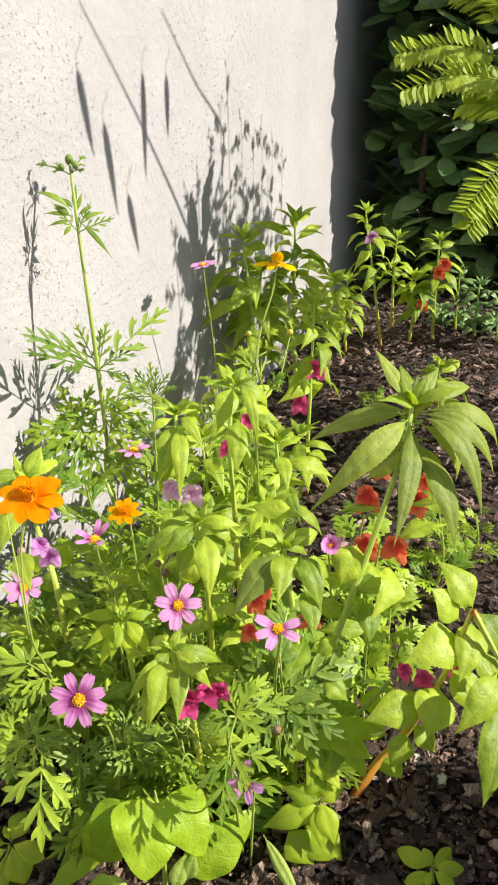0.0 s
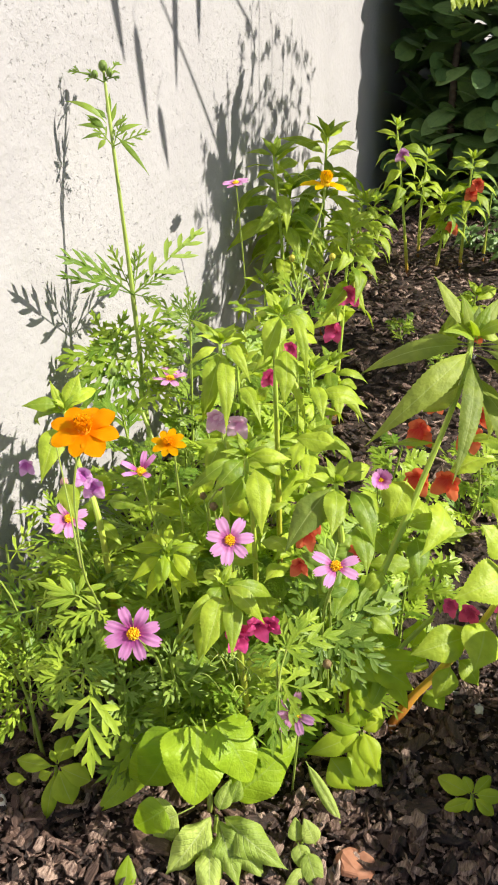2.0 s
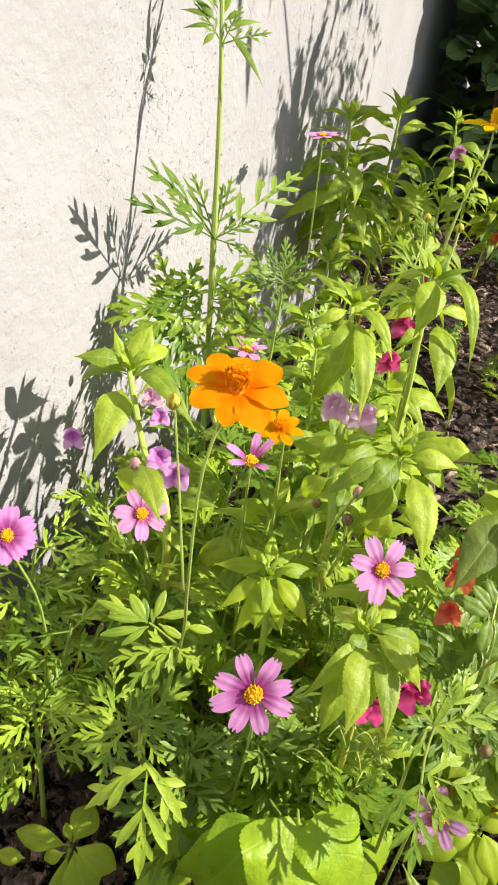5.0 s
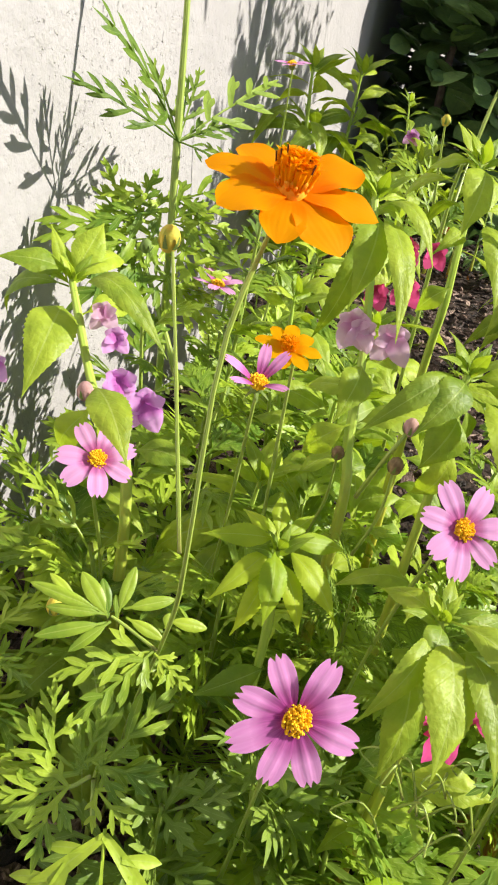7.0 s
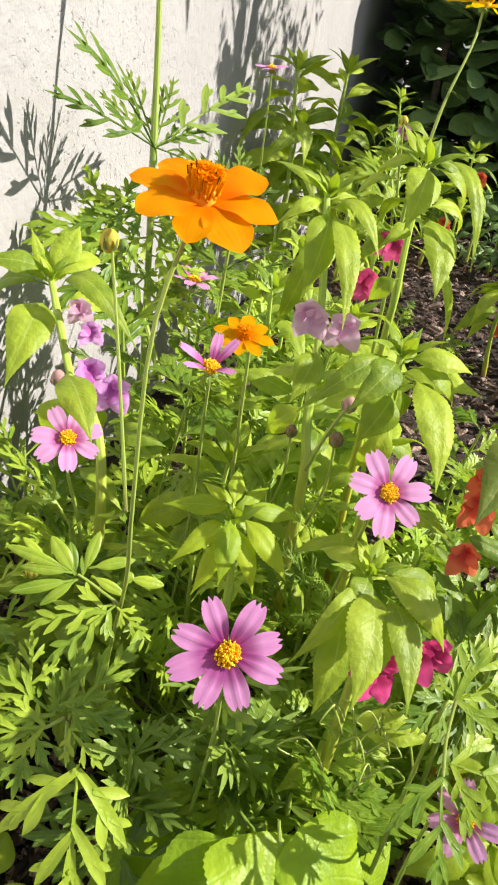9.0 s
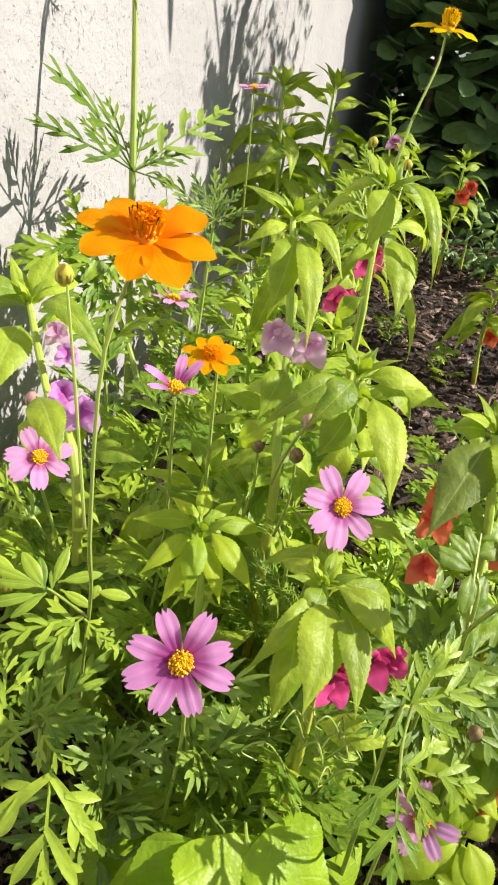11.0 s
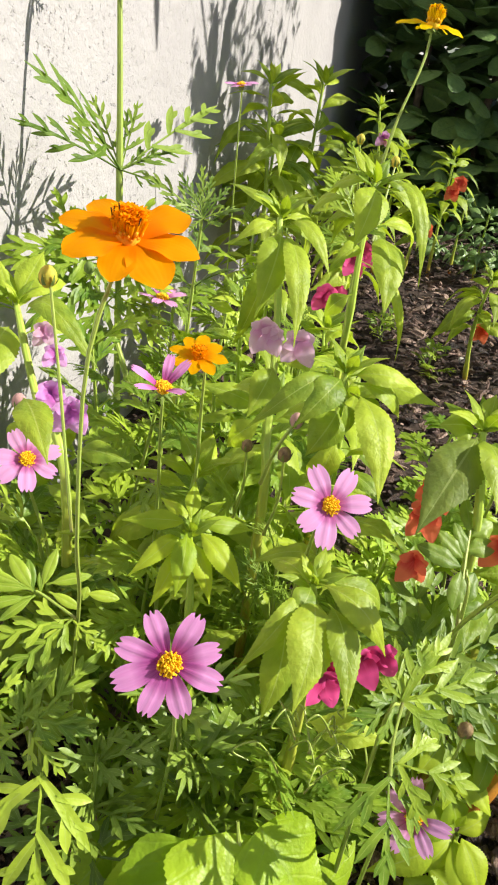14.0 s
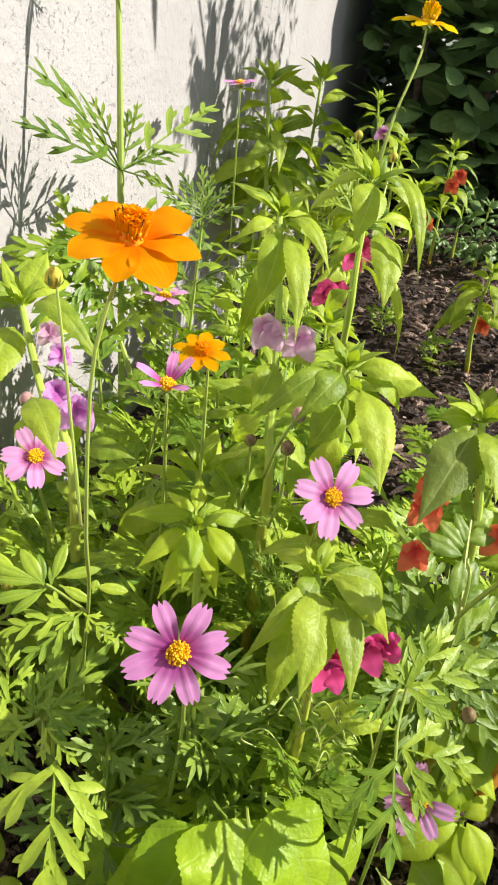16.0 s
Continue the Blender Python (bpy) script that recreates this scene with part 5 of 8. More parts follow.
feather(pink_cosmos_f, (0.846, 0.481, 0.373), (0.917, 0.499, 0.421), DEEP_COSMOS, arch=0.08, up=(-0.64, -0.34, 0.69), wide=0.003, plan=LEAFY_PLAN, end=0.07)
feather(pink_cosmos_f, (0.845, 0.474, 0.369), (0.911, 0.449, 0.404), DEEP_COSMOS, arch=0.08, up=(-0.64, -0.34, 0.69), wide=0.003, plan=LEAFY_PLAN, end=0.07)
feather(pink_cosmos_f, (0.840, 0.470, 0.363), (0.917, 0.417, 0.380), DEEP_COSMOS, arch=0.08, up=(-0.64, -0.34, 0.69), wide=0.003, plan=LEAFY_PLAN, end=0.07)
feather(pink_cosmos_f, (0.830, 0.478, 0.358), (0.777, 0.474, 0.334), DEEP_COSMOS, arch=0.08, up=(-0.64, -0.34, 0.69), wide=0.003, plan=LEAFY_PLAN, end=0.07)
feather(pink_cosmos_f, (0.835, 0.473, 0.359), (0.804, 0.433, 0.339), DEEP_COSMOS, arch=0.08, up=(-0.64, -0.34, 0.69), wide=0.003, plan=LEAFY_PLAN, end=0.07)
feather(pink_cosmos_f, (0.832, 0.484, 0.362), (0.795, 0.518, 0.359), DEEP_COSMOS, arch=0.08, up=(-0.64, -0.34, 0.69), wide=0.003, plan=LEAFY_PLAN, end=0.07)
feather(pink_cosmos_f, (0.834, 0.470, 0.357), (0.831, 0.382, 0.318), DEEP_COSMOS, arch=0.08, up=(-0.64, -0.34, 0.69), wide=0.003, plan=LEAFY_PLAN, end=0.07)

pink_cosmos_g = thing("pink_cosmos", (1.598, 0.884, 0.000), "pink cosmos bloom seen edge on near the wall", "flowering plant", "cosmos plants")
stem(pink_cosmos_g, [(1.598, 0.884, 0.000), (1.722, 0.935, 0.443), (1.661, 0.930, 0.729), (1.657, 0.932, 0.762)], 0.0017, 0.0011, COSMOS_STEM, "stem", 0.2)
cosmos_flower(pink_cosmos_g, (1.657, 0.932, 0.766), (-0.1, 0.1, 1), 0.062, 8, PINK, None, 0.2, 0.1, (), width=0.5)

pink_cosmos_h = thing("pink_cosmos", (0.705, 0.907, 0.000), "deep pink cosmos bloom near the wall", "flowering plant", "cosmos plants")
stem(pink_cosmos_h, [(0.705, 0.907, 0.000), (0.719, 0.897, 0.349), (0.671, 0.903, 0.497), (0.660, 0.897, 0.521)], 0.0017, 0.0011, COSMOS_STEM, "stem", 0.2)
cosmos_flower(pink_cosmos_h, (0.657, 0.895, 0.524), (-0.65, -0.4, 0.7), 0.05, 8, MAGENTA, None, 0.2, 0.1, (), width=0.62)

pink_cosmos_i = thing("pink_cosmos", (1.160, 0.846, 0.000), "pink cosmos on a dark thin stalk", "flowering plant", "cosmos plants")
stem(pink_cosmos_i, [(1.160, 0.846, 0.000), (1.221, 0.867, 0.332), (1.166, 0.866, 0.495), (1.162, 0.864, 0.527)], 0.0017, 0.0011, COSMOS_STEM, "stem", 0.2)
cosmos_flower(pink_cosmos_i, (1.162, 0.863, 0.531), (-0.1, -0.1, 1), 0.066, 8, PINK, None, 0.0, 0.2, (1, 5), width=0.4)

pink_cosmos_j = thing("pink_cosmos", (1.000, 0.454, 0.000), "small half-open magenta cosmos bloom", "flowering plant", "cosmos plants")
stem(pink_cosmos_j, [(1.000, 0.454, 0.000), (1.009, 0.451, 0.360), (0.971, 0.447, 0.511), (0.959, 0.444, 0.535)], 0.0017, 0.0011, COSMOS_STEM, "stem", 0.2)
cosmos_flower(pink_cosmos_j, (0.955, 0.441, 0.538), (-0.7, -0.25, 0.6), 0.036, 9, MAGENTA, None, 0.0, 0.6, (), width=0.6)

balsam_a = thing("balsam", (0.952, 0.663, 0.000), "balsam with drooping toothed leaves and pale lilac blooms", "flowering plant", "balsams")
stem(balsam_a, [(0.952, 0.663, 0.000), (0.931, 0.661, 0.417), (0.949, 0.671, 0.486), (0.976, 0.681, 0.573), (1.027, 0.705, 0.677)], 0.0055, 0.0028, BALSAM_STEM, "stem", 0.2)
dress(balsam_a, (0.947, 0.647, 0.000), (1.016, 0.683, 0.671), 12, 0.085, 165, 0.12, 0.75)
leaf(balsam_a, (1.020, 0.702, 0.663), (0.949, 0.699, 0.597), 0.033, 0.22, None, up=(-0.54, -0.39, 0.75), wave=0.08)
leaf(balsam_a, (1.019, 0.698, 0.661), (0.924, 0.655, 0.587), 0.025, 0.20, None, up=(-0.54, -0.39, 0.75), wave=0.08)
leaf(balsam_a, (1.028, 0.701, 0.677), (1.042, 0.686, 0.702), 0.015, 0.05, None, up=(-0.54, -0.39, 0.75), wave=0.08)
leaf(balsam_a, (1.026, 0.706, 0.675), (1.053, 0.765, 0.694), 0.013, 0.12, None, up=(-0.54, -0.39, 0.75), wave=0.08)
leaf(balsam_a, (1.024, 0.697, 0.671), (0.990, 0.643, 0.636), 0.019, 0.3, None, up=(-0.54, -0.39, 0.75), wave=0.08)
leaf(balsam_a, (1.023, 0.708, 0.669), (0.985, 0.738, 0.651), 0.014, 0.25, None, up=(-0.54, -0.39, 0.75), wave=0.08)
leaf(balsam_a, (1.017, 0.706, 0.657), (1.007, 0.730, 0.547), 0.023, 0.23, None, up=(-0.54, -0.39, 0.75), wave=0.08)
leaf(balsam_a, (1.028, 0.705, 0.678), (1.009, 0.728, 0.696), 0.013, 0.1, None, up=(-0.54, -0.39, 0.75), wave=0.08)
leaf(balsam_a, (1.025, 0.704, 0.672), (1.090, 0.686, 0.650), 0.017, 0.28, None, up=(-0.54, -0.39, 0.75), wave=0.08)
leaf(balsam_a, (1.023, 0.704, 0.667), (1.097, 0.694, 0.618), 0.019, 0.25, None, up=(-0.54, -0.39, 0.75), wave=0.08)
leaf(balsam_a, (0.964, 0.678, 0.550), (0.910, 0.685, 0.517), 0.028, 0.20, None, up=(-0.54, -0.39, 0.75), wave=0.08)
leaf(balsam_a, (0.966, 0.679, 0.553), (1.019, 0.652, 0.531), 0.022, 0.28, None, up=(-0.54, -0.39, 0.75), wave=0.08)
leaf(balsam_a, (0.941, 0.673, 0.506), (0.953, 0.708, 0.463), 0.025, 0.25, None, up=(-0.54, -0.39, 0.75), wave=0.08)
balsam_flower(balsam_a, (0.976, 0.693, 0.582), (-0.9, -0.2, 0.1), 0.034, LILAC, 486)
balsam_flower(balsam_a, (0.975, 0.685, 0.578), (-0.9, -0.2, 0.1), 0.028, LILAC, 500)
balsam_flower(balsam_a, (0.978, 0.659, 0.576), (-0.9, -0.2, 0.1), 0.036, LILAC, 548)

balsam_b = thing("balsam", (1.074, 0.621, 0.000), "balsam with large drooping toothed leaves and crimson blooms below", "flowering plant", "balsams")
stem(balsam_b, [(1.074, 0.621, 0.000), (1.055, 0.625, 0.500), (1.043, 0.624, 0.593), (1.049, 0.626, 0.651), (1.071, 0.627, 0.715)], 0.0045, 0.0025, BALSAM_STEM, "stem", 0.2)
dress(balsam_b, (1.069, 0.605, 0.000), (1.060, 0.603, 0.710), 12, 0.085, 166, 0.12, 0.75)
leaf(balsam_b, (1.069, 0.628, 0.712), (1.005, 0.629, 0.663), 0.034, 0.20, None, up=(-0.54, -0.39, 0.75), wave=0.08)
leaf(balsam_b, (1.072, 0.619, 0.716), (1.004, 0.564, 0.640), 0.018, 0.32, None, up=(-0.54, -0.39, 0.75), wave=0.08)
leaf(balsam_b, (1.049, 0.613, 0.670), (0.974, 0.588, 0.614), 0.034, 0.20, None, up=(-0.54, -0.39, 0.75), wave=0.08)
leaf(balsam_b, (1.071, 0.630, 0.716), (1.082, 0.656, 0.744), 0.013, 0.06, None, up=(-0.54, -0.39, 0.75), wave=0.08)
leaf(balsam_b, (1.073, 0.623, 0.718), (1.095, 0.590, 0.705), 0.015, 0.18, None, up=(-0.54, -0.39, 0.75), wave=0.08)
leaf(balsam_b, (1.070, 0.634, 0.716), (1.081, 0.671, 0.701), 0.017, 0.15, None, up=(-0.54, -0.39, 0.75), wave=0.08)
leaf(balsam_b, (1.059, 0.644, 0.698), (1.084, 0.686, 0.663), 0.016, 0.28, None, up=(-0.54, -0.39, 0.75), wave=0.08)
leaf(balsam_b, (1.050, 0.631, 0.676), (1.092, 0.661, 0.648), 0.019, 0.28, None, up=(-0.54, -0.39, 0.75), wave=0.08)
leaf(balsam_b, (1.069, 0.628, 0.712), (1.115, 0.676, 0.672), 0.017, 0.25, None, up=(-0.54, -0.39, 0.75), wave=0.08)
leaf(balsam_b, (1.071, 0.621, 0.713), (1.111, 0.588, 0.664), 0.021, 0.3, None, up=(-0.54, -0.39, 0.75), wave=0.08)
leaf(balsam_b, (1.053, 0.618, 0.679), (1.118, 0.583, 0.652), 0.021, 0.25, None, up=(-0.54, -0.39, 0.75), wave=0.08)
leaf(balsam_b, (1.040, 0.628, 0.658), (1.005, 0.647, 0.644), 0.016, 0.3, None, up=(-0.54, -0.39, 0.75), wave=0.08)
leaf(balsam_b, (1.020, 0.623, 0.619), (1.026, 0.647, 0.590), 0.019, 0.25, None, up=(-0.54, -0.39, 0.75), wave=0.08)
leaf(balsam_b, (1.035, 0.623, 0.648), (1.022, 0.570, 0.562), 0.013, 0.3, None, up=(-0.54, -0.39, 0.75), wave=0.08)
balsam_flower(balsam_b, (1.124, 0.661, 0.588), (-0.9, -0.2, 0.1), 0.032, CRIMSON, 5)
balsam_flower(balsam_b, (1.168, 0.643, 0.620), (-0.9, -0.2, 0.1), 0.028, CRIMSON, 6)

balsam_c = thing("balsam", (0.913, 0.603, 0.000), "young balsam with a whorl of broad toothed leaves", "flowering plant", "balsams")
stem(balsam_c, [(0.913, 0.603, 0.000), (0.883, 0.600, 0.471), (0.861, 0.600, 0.541), (0.865, 0.602, 0.596)], 0.0042, 0.0026, BALSAM_STEM, "stem", 0.2)
dress(balsam_c, (0.908, 0.587, 0.000), (0.866, 0.585, 0.586), 8, 0.08, 163, 0.12, 0.75)
leaf(balsam_c, (0.862, 0.604, 0.591), (0.810, 0.628, 0.564), 0.025, 0.26, None, up=(-0.54, -0.39, 0.75), wave=0.08)
leaf(balsam_c, (0.863, 0.611, 0.594), (0.810, 0.664, 0.554), 0.018, 0.28, None, up=(-0.54, -0.39, 0.75), wave=0.08)
leaf(balsam_c, (0.860, 0.590, 0.583), (0.792, 0.554, 0.529), 0.032, 0.20, None, up=(-0.54, -0.39, 0.75), wave=0.08)
leaf(balsam_c, (0.865, 0.598, 0.594), (0.884, 0.546, 0.589), 0.020, 0.2, None, up=(-0.54, -0.39, 0.75), wave=0.08)
leaf(balsam_c, (0.864, 0.601, 0.592), (0.875, 0.617, 0.616), 0.010, 0.05, None, up=(-0.54, -0.39, 0.75), wave=0.08)
leaf(balsam_c, (0.853, 0.600, 0.571), (0.831, 0.617, 0.534), 0.029, 0.23, None, up=(-0.54, -0.39, 0.75), wave=0.08)
leaf(balsam_c, (0.864, 0.594, 0.590), (0.898, 0.554, 0.551), 0.020, 0.25, None, up=(-0.54, -0.39, 0.75), wave=0.08)
leaf(balsam_c, (0.864, 0.603, 0.593), (0.896, 0.598, 0.608), 0.009, 0.05, None, up=(-0.54, -0.39, 0.75), wave=0.08)
leaf(balsam_c, (0.856, 0.600, 0.578), (0.879, 0.607, 0.532), 0.022, 0.28, None, up=(-0.54, -0.39, 0.75), wave=0.08)
leaf(balsam_c, (0.859, 0.595, 0.583), (0.892, 0.578, 0.528), 0.024, 0.28, None, up=(-0.54, -0.39, 0.75), wave=0.08)
leaf(balsam_c, (0.845, 0.597, 0.553), (0.860, 0.617, 0.500), 0.024, 0.28, None, up=(-0.54, -0.39, 0.75), wave=0.08)

balsam_d = thing("balsam", (0.812, 0.579, 0.000), "balsam with limp drooping leaves over magenta blooms", "flowering plant", "balsams")
stem(balsam_d, [(0.812, 0.579, 0.000), (0.755, 0.575, 0.401), (0.739, 0.580, 0.459), (0.736, 0.585, 0.488)], 0.0045, 0.0026, BALSAM_STEM, "stem", 0.2)
dress(balsam_d, (0.807, 0.563, 0.000), (0.737, 0.573, 0.469), 3, 0.08, 163, 0.12, 0.75)
leaf(balsam_d, (0.728, 0.583, 0.484), (0.654, 0.575, 0.446), 0.035, 0.18, None, up=(-0.54, -0.39, 0.75), wave=0.04)
leaf(balsam_d, (0.729, 0.571, 0.479), (0.662, 0.543, 0.448), 0.023, 0.20, None, up=(-0.54, -0.39, 0.75), wave=0.04)
leaf(balsam_d, (0.718, 0.597, 0.470), (0.683, 0.597, 0.404), 0.026, 0.18, None, up=(-0.54, -0.39, 0.75), wave=0.04)
leaf(balsam_d, (0.729, 0.589, 0.487), (0.678, 0.619, 0.444), 0.016, 0.26, None, up=(-0.54, -0.39, 0.75), wave=0.04)
leaf(balsam_d, (0.732, 0.580, 0.491), (0.723, 0.525, 0.453), 0.023, 0.32, None, up=(-0.54, -0.39, 0.75), wave=0.04)
leaf(balsam_d, (0.731, 0.586, 0.490), (0.764, 0.621, 0.477), 0.019, 0.15, None, up=(-0.54, -0.39, 0.75), wave=0.04)
leaf(balsam_d, (0.734, 0.580, 0.493), (0.776, 0.535, 0.449), 0.019, 0.25, None, up=(-0.54, -0.39, 0.75), wave=0.04)
leaf(balsam_d, (0.732, 0.584, 0.492), (0.761, 0.582, 0.502), 0.011, 0.1, None, up=(-0.54, -0.39, 0.75), wave=0.04)
leaf(balsam_d, (0.730, 0.585, 0.488), (0.701, 0.591, 0.477), 0.020, 0.2, None, up=(-0.54, -0.39, 0.75), wave=0.04)
leaf(balsam_d, (0.720, 0.582, 0.467), (0.735, 0.604, 0.417), 0.021, 0.28, None, up=(-0.54, -0.39, 0.75), wave=0.04)
balsam_flower(balsam_d, (0.734, 0.566, 0.424), (-0.8, -0.3, 0.0), 0.034, CRIMSON, 595)
balsam_flower(balsam_d, (0.743, 0.542, 0.432), (-0.8, -0.3, 0.0), 0.034, CRIMSON, 660)
balsam_flower(balsam_d, (0.748, 0.527, 0.434), (-0.8, -0.3, 0.0), 0.03, CRIMSON, 698)
balsam_flower(balsam_d, (0.730, 0.561, 0.415), (-0.8, -0.3, 0.0), 0.03, CRIMSON, 600)

balsam_e = thing("balsam", (0.853, 0.698, 0.000), "young balsam with a star of toothed leaves", "flowering plant", "balsams")
stem(balsam_e, [(0.853, 0.698, 0.000), (0.805, 0.688, 0.374), (0.799, 0.694, 0.460)], 0.0042, 0.0024, BALSAM_STEM, "stem", 0.2)
dress(balsam_e, (0.848, 0.682, 0.000), (0.797, 0.684, 0.446), 7, 0.07, 164, 0.12, 0.75)
leaf(balsam_e, (0.805, 0.696, 0.466), (0.833, 0.703, 0.486), 0.013, 0.05, YOUNG_LEAF, up=(-0.54, -0.39, 0.75), wave=0.1, serr=0.11)
leaf(balsam_e, (0.803, 0.696, 0.465), (0.779, 0.745, 0.467), 0.016, 0.12, YOUNG_LEAF, up=(-0.54, -0.39, 0.75), wave=0.1, serr=0.11)
leaf(balsam_e, (0.798, 0.696, 0.460), (0.756, 0.688, 0.426), 0.020, 0.15, YOUNG_LEAF, up=(-0.54, -0.39, 0.75), wave=0.1, serr=0.11)
leaf(balsam_e, (0.802, 0.689, 0.461), (0.787, 0.642, 0.424), 0.020, 0.16, YOUNG_LEAF, up=(-0.54, -0.39, 0.75), wave=0.1, serr=0.11)
leaf(balsam_e, (0.806, 0.692, 0.466), (0.839, 0.677, 0.471), 0.010, 0.08, YOUNG_LEAF, up=(-0.54, -0.39, 0.75), wave=0.1, serr=0.11)
leaf(balsam_e, (0.798, 0.698, 0.460), (0.754, 0.727, 0.435), 0.015, 0.16, YOUNG_LEAF, up=(-0.54, -0.39, 0.75), wave=0.1, serr=0.11)
leaf(balsam_e, (0.804, 0.692, 0.464), (0.835, 0.649, 0.452), 0.015, 0.14, YOUNG_LEAF, up=(-0.54, -0.39, 0.75), wave=0.1, serr=0.11)
leaf(balsam_e, (0.804, 0.699, 0.467), (0.816, 0.726, 0.473), 0.010, 0.08, YOUNG_LEAF, up=(-0.54, -0.39, 0.75), wave=0.1, serr=0.11)
leaf(balsam_e, (0.796, 0.692, 0.456), (0.775, 0.664, 0.413), 0.016, 0.15, YOUNG_LEAF, up=(-0.54, -0.39, 0.75), wave=0.1, serr=0.11)
leaf(balsam_e, (0.794, 0.694, 0.456), (0.757, 0.708, 0.409), 0.016, 0.15, YOUNG_LEAF, up=(-0.54, -0.39, 0.75), wave=0.1, serr=0.11)

balsam_l = thing("balsam", (0.869, 0.835, 0.000), "balsam beside the wall with broad toothed leaves and violet blooms", "flowering plant", "balsams")
stem(balsam_l, [(0.869, 0.835, 0.000), (0.840, 0.823, 0.441), (0.894, 0.883, 0.496), (0.942, 0.932, 0.565)], 0.0055, 0.003, BALSAM_STEM, "stem", 0.2)
dress(balsam_l, (0.864, 0.819, 0.000), (0.915, 0.905, 0.569), 9, 0.08, 173, 0.12, 0.75)
leaf(balsam_l, (0.933, 0.934, 0.544), (0.841, 0.918, 0.496), 0.039, 0.22, None, up=(-0.54, -0.38, 0.75), wave=0.08)
leaf(balsam_l, (0.940, 0.920, 0.561), (0.904, 0.826, 0.533), 0.026, 0.35, None, up=(-0.54, -0.38, 0.75), wave=0.08)
leaf(balsam_l, (0.943, 0.931, 0.569), (0.986, 0.927, 0.609), 0.028, 0.08, None, up=(-0.54, -0.38, 0.75), wave=0.08)
leaf(balsam_l, (0.941, 0.936, 0.564), (0.958, 0.963, 0.604), 0.012, 0.05, None, up=(-0.54, -0.38, 0.75), wave=0.08)
leaf(balsam_l, (0.945, 0.936, 0.571), (0.910, 0.986, 0.579), 0.024, 0.14, None, up=(-0.54, -0.38, 0.75), wave=0.08)
leaf(balsam_l, (0.931, 0.916, 0.541), (0.989, 0.895, 0.533), 0.024, 0.25, None, up=(-0.54, -0.38, 0.75), wave=0.08)
leaf(balsam_l, (0.940, 0.933, 0.560), (0.979, 1.012, 0.505), 0.024, 0.25, None, up=(-0.54, -0.38, 0.75), wave=0.08)
leaf(balsam_l, (0.942, 0.929, 0.565), (1.017, 0.916, 0.570), 0.022, 0.25, None, up=(-0.54, -0.38, 0.75), wave=0.08)
leaf(balsam_l, (0.889, 0.838, 0.453), (0.889, 0.784, 0.455), 0.024, 0.2, None, up=(-0.54, -0.38, 0.75), wave=0.08)
leaf(balsam_l, (0.903, 0.881, 0.479), (0.925, 0.919, 0.414), 0.027, 0.28, None, up=(-0.54, -0.38, 0.75), wave=0.08)
leaf(balsam_l, (0.892, 0.863, 0.457), (0.900, 0.887, 0.395), 0.026, 0.28, None, up=(-0.54, -0.38, 0.75), wave=0.08)
leaf(balsam_l, (0.794, 0.840, 0.544), (0.746, 0.792, 0.520), 0.028, 0.18, None, up=(-0.54, -0.38, 0.75), wave=0.08)
balsam_flower(balsam_l, (0.837, 0.838, 0.534), (-0.8, -0.4, 0.2), 0.03, VIOLET, 220)
balsam_flower(balsam_l, (0.822, 0.812, 0.530), (-0.8, -0.4, 0.2), 0.034, VIOLET, 262)
balsam_flower(balsam_l, (0.912, 0.875, 0.538), (-0.8, -0.4, 0.2), 0.024, VIOLET, 212)
balsam_flower(balsam_l, (0.929, 0.895, 0.550), (-0.8, -0.4, 0.2), 0.026, LILAC, 190)
balsam_flower(balsam_l, (0.865, 0.958, 0.508), (-0.8, -0.4, 0.2), 0.026, VIOLET, 8)
bud(balsam_l, (0.811, 0.853, 0.531), 0.006, BUD_PINK)
bud(balsam_a, (0.837, 0.629, 0.559), 0.0055, BUD_PINK)
stem(balsam_a, [(0.850, 0.652, 0.490), (0.828, 0.640, 0.535), (0.837, 0.629, 0.559)], 0.0018, 0.0012, COSMOS_STEM, "bud_stalk", 0.2)

balsam_big = thing("balsam", (0.881, 0.449, 0.000), "tall balsam with very long arching leaves and scarlet blooms", "flowering plant", "balsams")
stem(balsam_big, [(0.881, 0.449, 0.000), (0.893, 0.440, 0.328), (0.928, 0.415, 0.432), (0.965, 0.393, 0.518), (1.003, 0.356, 0.676), (1.030, 0.353, 0.729)], 0.006, 0.003, BALSAM_STEM, "stem", 0.2)
dress(balsam_big, (0.876, 0.433, 0.000), (1.060, 0.340, 0.648), 9, 0.1, 185, 0.45, 0.95)
leaf(balsam_big, (1.029, 0.355, 0.729), (1.061, 0.413, 0.794), 0.023, 0.05, DULL_SHADED_LEAF, up=(-0.50, -0.46, 0.74), wave=0.06)
leaf(balsam_big, (1.023, 0.354, 0.719), (1.000, 0.489, 0.669), 0.027, 0.22, DULL_SHADED_LEAF, up=(-0.50, -0.46, 0.74), wave=0.06)
leaf(balsam_big, (1.020, 0.354, 0.714), (0.895, 0.455, 0.620), 0.034, 0.26, DULL_SHADED_LEAF, up=(-0.50, -0.46, 0.74), wave=0.06)
leaf(balsam_big, (1.019, 0.352, 0.709), (0.875, 0.341, 0.602), 0.028, 0.14, DULL_SHADED_LEAF, up=(-0.50, -0.46, 0.74), wave=0.06)
leaf(balsam_big, (1.025, 0.348, 0.719), (1.041, 0.239, 0.637), 0.027, 0.34, DULL_SHADED_LEAF, up=(-0.50, -0.46, 0.74), wave=0.06)
